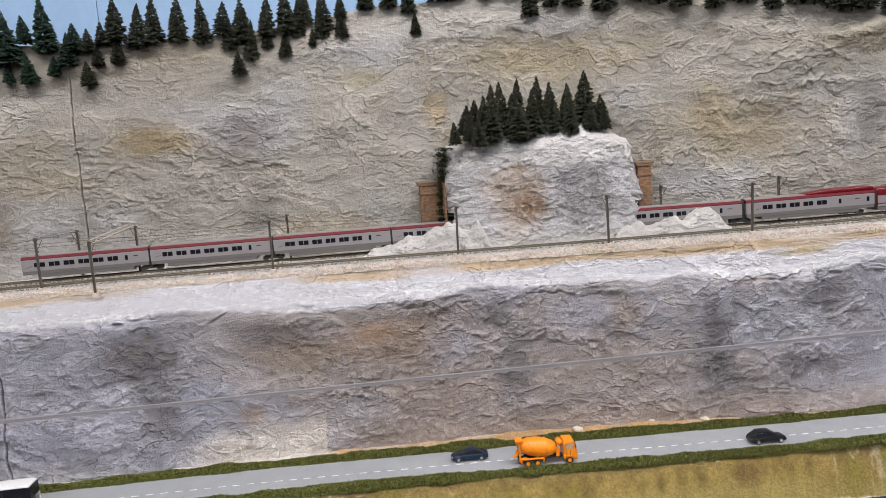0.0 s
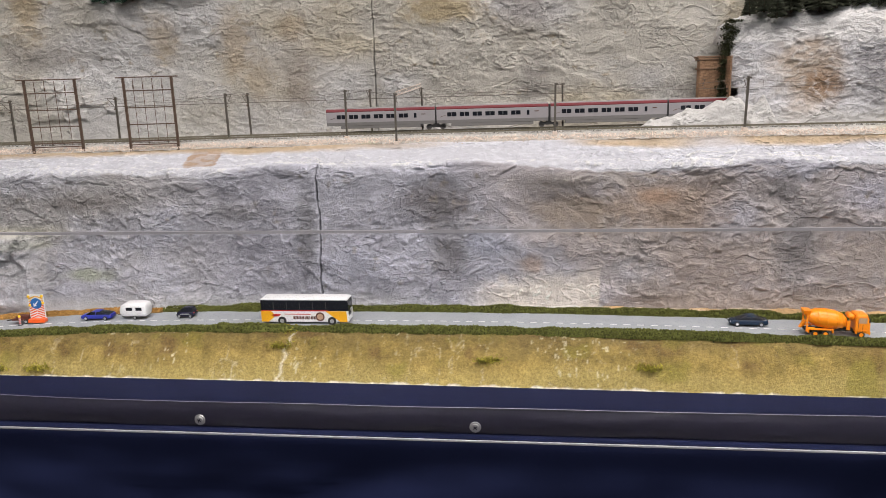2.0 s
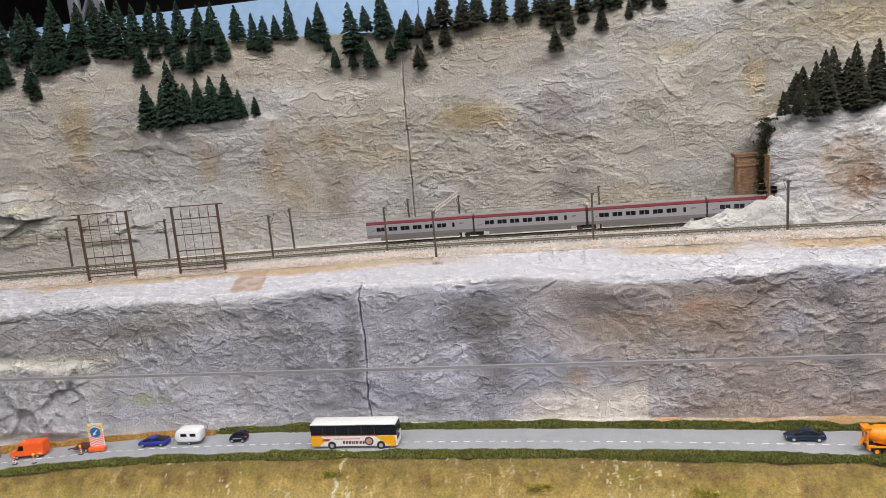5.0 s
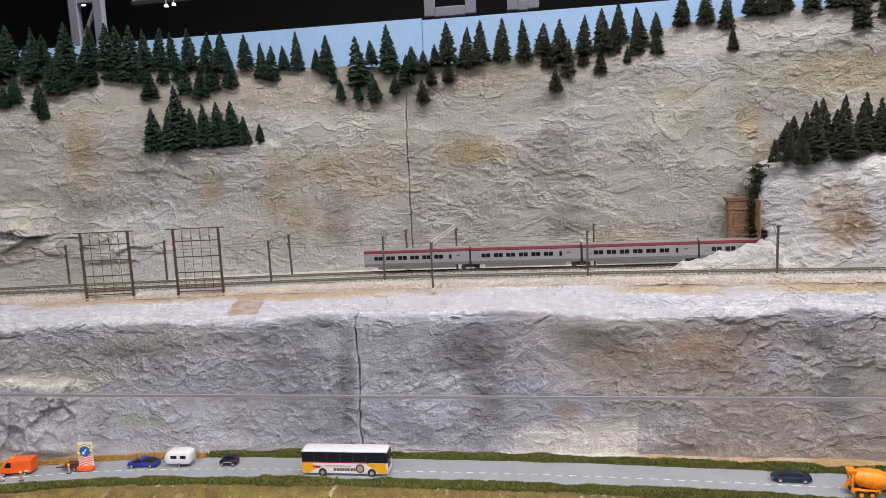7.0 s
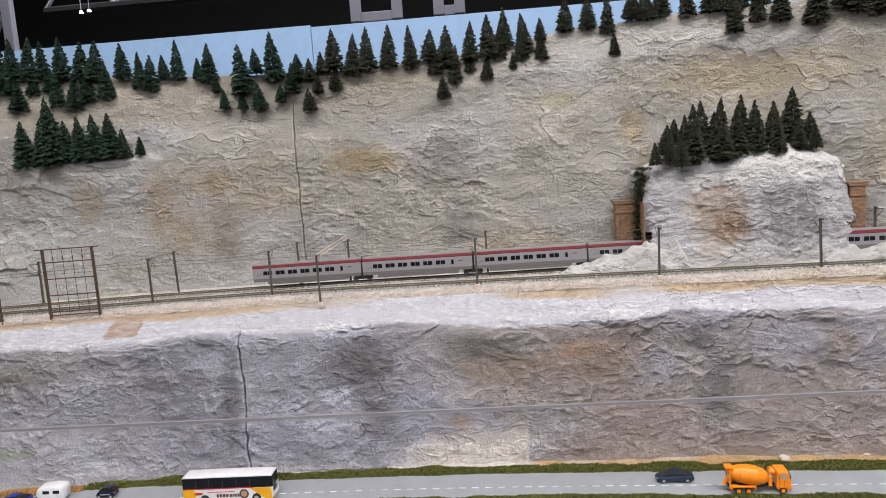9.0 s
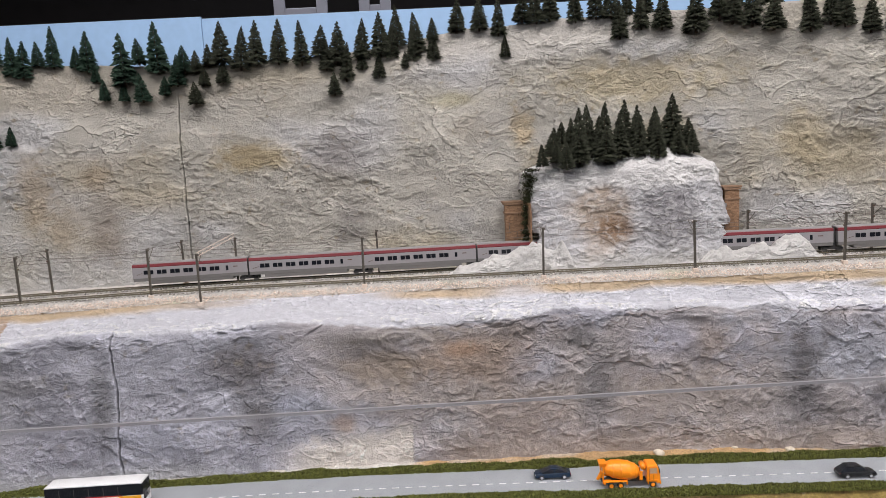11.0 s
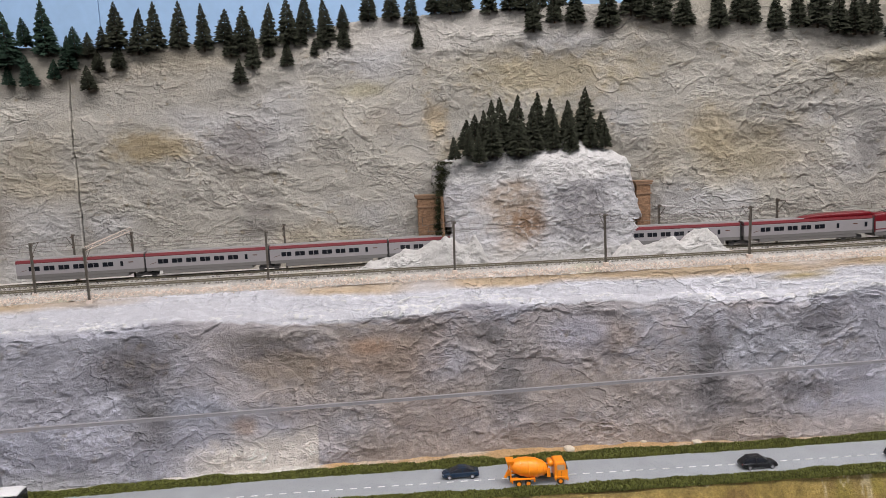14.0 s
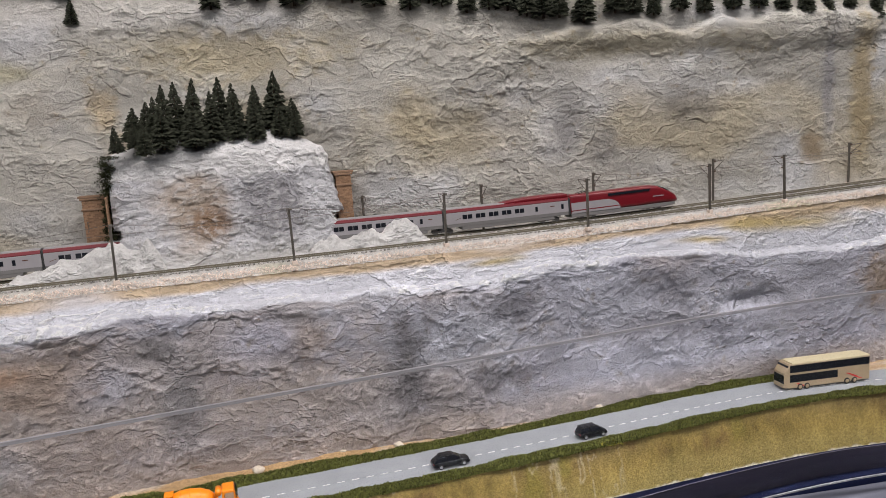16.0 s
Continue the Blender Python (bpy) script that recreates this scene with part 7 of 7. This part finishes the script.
def motorcycle():
    c = thing("toy_motorcycle", on_road(-1.218, -0.017), "tiny dark blue and white toy motorcycle", "model motorcycle")
    bm = bmesh.new()
    loft(bm, [section(-0.9, 0.3, 0.7, 0.95, 0.3), section(-0.3, 0.4, 0.45, 1.0, 0.3), section(0.4, 0.4, 0.4, 1.15, 0.3), section(0.8, 0.3, 0.7, 1.25, 0.3)])
    mpart("body", bm, M_FIGBLUE, c, smooth=True)
    bm = bmesh.new()
    box(bm, (-0.2, 0, 1.25), (0.5, 0.45, 0.7), bevel=0.12)
    mpart("luggage", bm, M_WHITE, c, "white luggage box")
    for x in (-0.75, 0.8):
        wheel(c, x, 0.05, 0.33, 0.16)


motorcycle()


# ---- high-speed train on the rear track ----
def on_rear(x):
    a = math.degrees(math.atan2(float(rear_line(x + 0.06) - rear_line(x - 0.06)), 0.12))
    rise = math.degrees(math.atan2(float(bed_rise(x + 0.06) - bed_rise(x - 0.06)), 0.12))
    return pose(x, float(rear_line(x)), BED_Z + float(bed_rise(x)) + 0.0047, 0, -rise, a)


def side_panel(parent, name, pts, mat, off, label="", sub=None):
    for s in (-1, 1):
        bm = bmesh.new()
        loft(bm, [[(x, s * off, z) for x, z in pts], [(x, s * (off + 0.025), z) for x, z in pts]])
        mpart(name, bm, mat, sub or parent, label)


def bogie(parent, x):
    bm = bmesh.new()
    for s in (-1, 1):
        box(bm, (x, s * 1.05, 0.55), (3.0, 0.2, 0.34), bevel=0.06)
        box(bm, (x, s * 1.12, 0.62), (0.9, 0.16, 0.5), bevel=0.05)
    box(bm, (x, 0, 0.6), (0.6, 2.0, 0.3), bevel=0.05)
    b = mpart("bogie", bm, M_DARK, parent, "dark bogie frame")
    for dx in (-1.15, 1.15):
        for s in (-1, 1):
            w = bmesh.new()
            bmesh.ops.create_cone(w, cap_ends=True, segments=18, radius1=0.44, radius2=0.44, depth=0.14, matrix=pose(x + dx, s * 0.76, 0.44, 90))
            mpart("wheel", w, M_SKIRT, b)


def coach_car(m, label, L=18.3, fairing=False):
    W = 2.85
    c = thing("train_coach", m, label, "train coach", "train coaches")
    bm = bmesh.new()
    loft(bm, [section(-L / 2, W, 1.5, 3.25, 0.03), section(L / 2, W, 1.5, 3.25, 0.03)])
    mpart("body", bm, M_SILVER, c)
    bm = bmesh.new()
    loft(bm, [section(-L / 2, W * 1.004, 3.2, 3.74, 0.30, W * 0.95), section(L / 2, W * 1.004, 3.2, 3.74, 0.30, W * 0.95)])
    mpart("roof", bm, M_TRAINRED, c, "dark red roof band", smooth=False)
    bm = bmesh.new()
    loft(bm, [section(-L / 2, W * 0.90, 3.5, 3.90, 0.45, W * 0.62), section(L / 2, W * 0.90, 3.5, 3.90, 0.45, W * 0.62)])
    mpart("roof_top", bm, M_ROOFGREY, c, "pale grey roof crown")
    bm = bmesh.new()
    loft(bm, [section(-L / 2 + 0.05, W * 0.985, 1.0, 1.55, 0.05), section(L / 2 - 0.05, W * 0.985, 1.0, 1.55, 0.05)])
    mpart("side_sill", bm, M_SKIRT, c, "grey lower body side")
    bm = bmesh.new()
    loft(bm, [section(-L / 2 + 2.4, W * 0.95, 0.5, 1.05, 0.1), section(L / 2 - 2.4, W * 0.95, 0.5, 1.05, 0.1)])
    mpart("skirt", bm, M_SKIRT, c, "dark grey skirt")
    for k in range(5 if fairing else 6):
        x = -6.6 + 2.1 * k
        for dx in (-0.40, 0.40):
            pts = ((x + dx - 0.36, 2.12), (x + dx + 0.36, 2.12), (x + dx + 0.36, 2.78), (x + dx - 0.36, 2.78))
            side_panel(c, "window", pts, M_WINDOW, W / 2 + 0.002, "dark window")
    for x in ((4.6, 8.9) if fairing else (5.9,)):
        side_panel(c, "door_window", ((x - 0.2, 2.05), (x + 0.2, 2.05), (x + 0.2, 2.8), (x - 0.2, 2.8)), M_WINDOW, W / 2 + 0.002)
    side_panel(c, "emblem", ((-8.6, 2.0), (-7.7, 2.28), (-7.5, 2.38), (-8.4, 2.14)), M_LETTER, W / 2 + 0.002, "small dark emblem")
    side_panel(c, "notice", ((6.9, 2.55), (7.6, 2.55), (7.6, 2.68), (6.9, 2.68)), M_LETTER, W / 2 + 0.002, "small dark notice bar")
    if fairing:
        bm = bmesh.new()
        loft(bm, [section(-1.5, 1.2, 3.6, 3.85, 0.3), section(0.5, 2.1, 3.6, 4.12, 0.3), section(3.0, 2.4, 3.6, 4.36, 0.3), section(L / 2 - 0.6, 2.4, 3.6, 4.42, 0.3), section(L / 2, 2.2, 3.6, 4.3, 0.3)])
        mpart("roof_fairing", bm, M_TRAINRED, c, "raised dark red roof fairing", smooth=True)
        bogie(c, L / 2 - 3.0)
    else:
        bogie(c, L / 2 + 0.05)
    bm = bmesh.new()
    box(bm, (L / 2 + 0.15, 0, 2.3), (0.34, W * 0.85, 2.7), bevel=0.05)
    mpart("gangway", bm, M_DARK, c, "black gangway bellows")
    return c


def power_car(m):
    L, W = 22.0, 2.85
    c = thing("train_power_car", m, "dark red high-speed train power car with silver swoosh", "train power car")
    bm = bmesh.new()
    rings = [section(-11, W, 1.0, 3.95, 0.14, W * 0.86, 5)]
    for x, w, z0, z1, r in ((-10.5, 1, 1.0, 4.0, 0.16), (3.0, 1, 1.0, 4.05, 0.18), (5.2, 1, 1.0, 4.05, 0.2), (6.8, 0.97, 0.98, 3.85, 0.24), (8.2, 0.92, 0.95, 3.35, 0.28), (9.4, 0.84, 0.92, 2.75, 0.32), (10.3, 0.72, 0.9, 2.25, 0.36), (10.8, 0.54, 0.95, 1.85, 0.4), (11.0, 0.34, 1.05, 1.6, 0.45)):
        rings.append(section(x, W * w, z0, z1, r, W * w * 0.86, 5))
    loft(bm, rings)
    mpart("body", bm, M_TRAINRED, c, smooth=True)
    bm = bmesh.new()
    loft(bm, [section(-10.9, W * 0.96, 0.42, 1.02, 0.08), section(8.0, W * 0.94, 0.42, 1.0, 0.08), section(10.2, W * 0.66, 0.5, 0.98, 0.1)])
    mpart("skirt", bm, M_SKIRT, c, "grey lower skirt")
    side_panel(c, "swoosh", ((-10.9, 1.08), (-1.2, 1.08), (-1.6, 1.9), (-2.4, 2.45), (-3.6, 2.75), (-10.9, 2.75)), M_SILVER, W / 2 * 0.975, "silver grey swoosh")
    for s in (-1, 1):
        bm = bmesh.new()
        pts = ((-3.6, 3.2), (4.6, 3.25), (5.0, 3.62), (-3.6, 3.62))
        loft(bm, [[(x, s * W * 0.468, z) for x, z in pts], [(x, s * W * 0.486, z) for x, z in pts]])
        mpart("grille", bm, M_WINDOW, c, "black vent band")
    bm = bmesh.new()
    loft(bm, [section(6.9, W * 0.6, 3.55, 3.86, 0.4), section(8.2, W * 0.62, 2.9, 3.42, 0.3), section(9.2, W * 0.5, 2.6, 2.9, 0.4)])
    mpart("windscreen", bm, M_WINDOW, c, "dark sloping windscreen", smooth=True)
    side_panel(c, "lettering", ((5.4, 2.2), (7.6, 2.2), (7.6, 2.36), (5.4, 2.36)), M_SILVER, W / 2 * 0.955, "pale lettering bar")
    for s in (-1, 1):
        bm = bmesh.new()
        box(bm, (10.1, s * 0.72, 1.75), (0.5, 0.3, 0.18), bevel=0.05)
        mpart("headlight", bm, M_RIM, c, "clear headlight")
    for x in (-7.5, 5.8):
        bogie(c, x)
    bm = bmesh.new()
    rod(bm, (-9, -0.5, 4.05), (-7.6, -0.5, 4.3), 0.05)
    rod(bm, (-9, 0.5, 4.05), (-7.6, 0.5, 4.3), 0.05)
    rod(bm, (-7.6, -0.8, 4.3), (-7.6, 0.8, 4.3), 0.05)
    mpart("pantograph", bm, M_DARK, c, "folded black pantograph")
    bm = bmesh.new()
    box(bm, (-11.1, 0, 2.2), (0.3, W * 0.85, 2.6), bevel=0.05)
    mpart("gangway", bm, M_DARK, c, "black gangway bellows")
    return c


# train joints, coach lengths and squeezed power car are fitted to the camera's view
JOINT, PITCH = 0.862, 0.2005
SHRINK[0] = 0.935
power_car(on_rear(JOINT + 0.1065) @ Matrix.Diagonal((0.895, 1, 1, 1)))
coach_car(on_rear(JOINT - 0.10825), "silver end coach with a raised dark red roof fairing", 19.8, True)
joint = JOINT - 0.2165
first_coach = coach_car(on_rear(joint - PITCH / 2), "silver train coach with a dark red roof band")
for k in range(1, 6):
    copy_thing(first_coach, on_rear(joint - PITCH * (k + 0.5)))
SHRINK[0] = 1.0


# ---- small growth and stones ----
def ivy(name, count, place, label, seed, mat):
    rng = np.random.RandomState(seed)
    at = place(rng, count)
    base = np.array([(1, 0, 0), (0, 0.6, 0.4), (-1, 0, 0), (0, -0.6, 0.3)])
    v = base[None] * rng.uniform(0.0014, 0.0036, (count, 1, 1)) * rng.uniform(0.6, 1.3, (count, 4, 3))
    t = rng.uniform(0, 6.28, (count, 1))
    v = np.stack([v[..., 0] * np.cos(t) - v[..., 2] * np.sin(t), v[..., 1], v[..., 0] * np.sin(t) + v[..., 2] * np.cos(t)], -1) + at[:, None]
    f = (np.array([(0, 1, 2), (0, 2, 3)])[None] + 4 * np.arange(count)[:, None, None]).reshape(-1, 3)
    me = bpy.data.meshes.new(name)
    me.from_pydata(v.reshape(-1, 3).tolist(), [], f.tolist())
    me.materials.append(mat)
    return tagged(new(name, me), label, "ivy", kind="stuff")


M_IVY = material("ivy_leaf", (0.042, 0.046, 0.020), 0.8, var=0.25, scale=200, bump=0, island=0.5, spec=0.2)


def left_flank(rng, n):
    f = rng.rand(n)
    z = 1.375 + 0.135 * f
    x = 0.136 + 0.010 * f + rng.normal(0, 0.0060, n) * (0.6 + 0.6 * f) + 0.003 * np.sin(60 * f)
    y = 1.228 - 0.024 * rng.rand(n)
    return np.stack([x, y, z], -1)


ivy("ivy", 3000, left_flank, "dark green ivy hanging over the tunnel mouth", 31, M_IVY)


M_TUFT = material("olive_tuft", (0.25, 0.22, 0.035), 0.9, var=0.3, scale=200, bump=0, island=0.4, spec=0.1)


def tuft(x, s, label, seed):
    rng = np.random.RandomState(seed)
    y = float(front_edge(x) + (road_line(x) - 0.041 - front_edge(x)) * s)
    z = float(front_z(x)) + (float(road_level(x)) - 0.003 - float(front_z(x))) * math.sin(min(s / 0.82, 1) * 1.35) / math.sin(1.35)

    def place(r, n):
        return np.stack([x + r.normal(0, 0.010, n), y + r.normal(0, 0.005, n), z + np.abs(r.normal(0, 0.003, n))], -1)
    ob = ivy("grass_tuft", 260, place, label, seed, M_TUFT)
    ob["category"], ob["group"] = "grass tuft", "grass tufts"


for k, (x, s) in enumerate(((-0.03, 0.28), (-0.25, 0.33), (-0.56, 0.5), (-0.55, 0.93), (-0.93, 0.12), (0.78, 0.85), (-1.0, 0.1))):
    tuft(x, s, "olive green tuft on the dry bank", 50 + k)


def boulder(x, y, z, r, mat, label, seed):
    bm = bmesh.new()
    bmesh.ops.create_icosphere(bm, subdivisions=3, radius=r)
    for v in bm.verts:
        v.co *= 1 + 0.35 * noise.noise(v.co * (1.2 / r) + Vector((seed, 0, 0)))
        v.co.z *= 0.6
    ob = part("stone", bm, mat, None, smooth=True)
    ob.matrix_world = pose(x, y, z)
    return tagged(ob, label, "stone", "stones on the verge")


M_PALE = material("pale_stone", (0.62, 0.55, 0.44), 0.9, var=0.15, scale=200, bump=0.3)
for k, (x, off, r) in enumerate(((0.83, 0.066, 0.009), (0.50, 0.07, 0.007), (0.30, 0.075, 0.008), (1.04, 0.064, 0.007), (1.075, 0.068, 0.008), (0.42, 0.085, 0.005))):
    boulder(x, float(road_line(x)) + off, float(road_level(x)) + 0.004, r, M_PALE, "pale rounded stone on the sandy verge", k * 3.1)
boulder(-1.42, 0.955, 1.034, 0.010, M_PALE, "pale rounded stone on the ochre sand", 40)
boulder(1.42, 1.075, BED_Z + 0.022, 0.009, M_PALE, "pale stone beside the rear track", 41)


def banner():
    """Blue cloth banner with a pale strip along its top, hung on the front at the far end."""
    b = thing("blue_banner", pose(0.93, 0.820, 0.70, 0, 0, -11), "blue cloth banner with a pale grey strip along its top", "banner")
    X, S = np.meshgrid(np.linspace(0, 1.1, 60), np.linspace(0, 1, 24), indexing="ij")
    wave = 0.003 * fbm(X * 6, S * 2, 2, 961)
    P = np.stack([X, wave, 0.217 * S], -1)
    grid_mesh("sheet", P, material("banner_blue", (0.10, 0.17, 0.42), 0.6, var=0.08, scale=8), None, b)
    P = np.stack([X, wave - 0.004, 0.217 + 0.028 * S], -1)
    grid_mesh("hem", P, material("banner_top_strip", (0.42, 0.43, 0.52), 0.5, var=0.06, scale=10), None, b)
    tagged(b.children[-1], "pale grey strip")


banner()
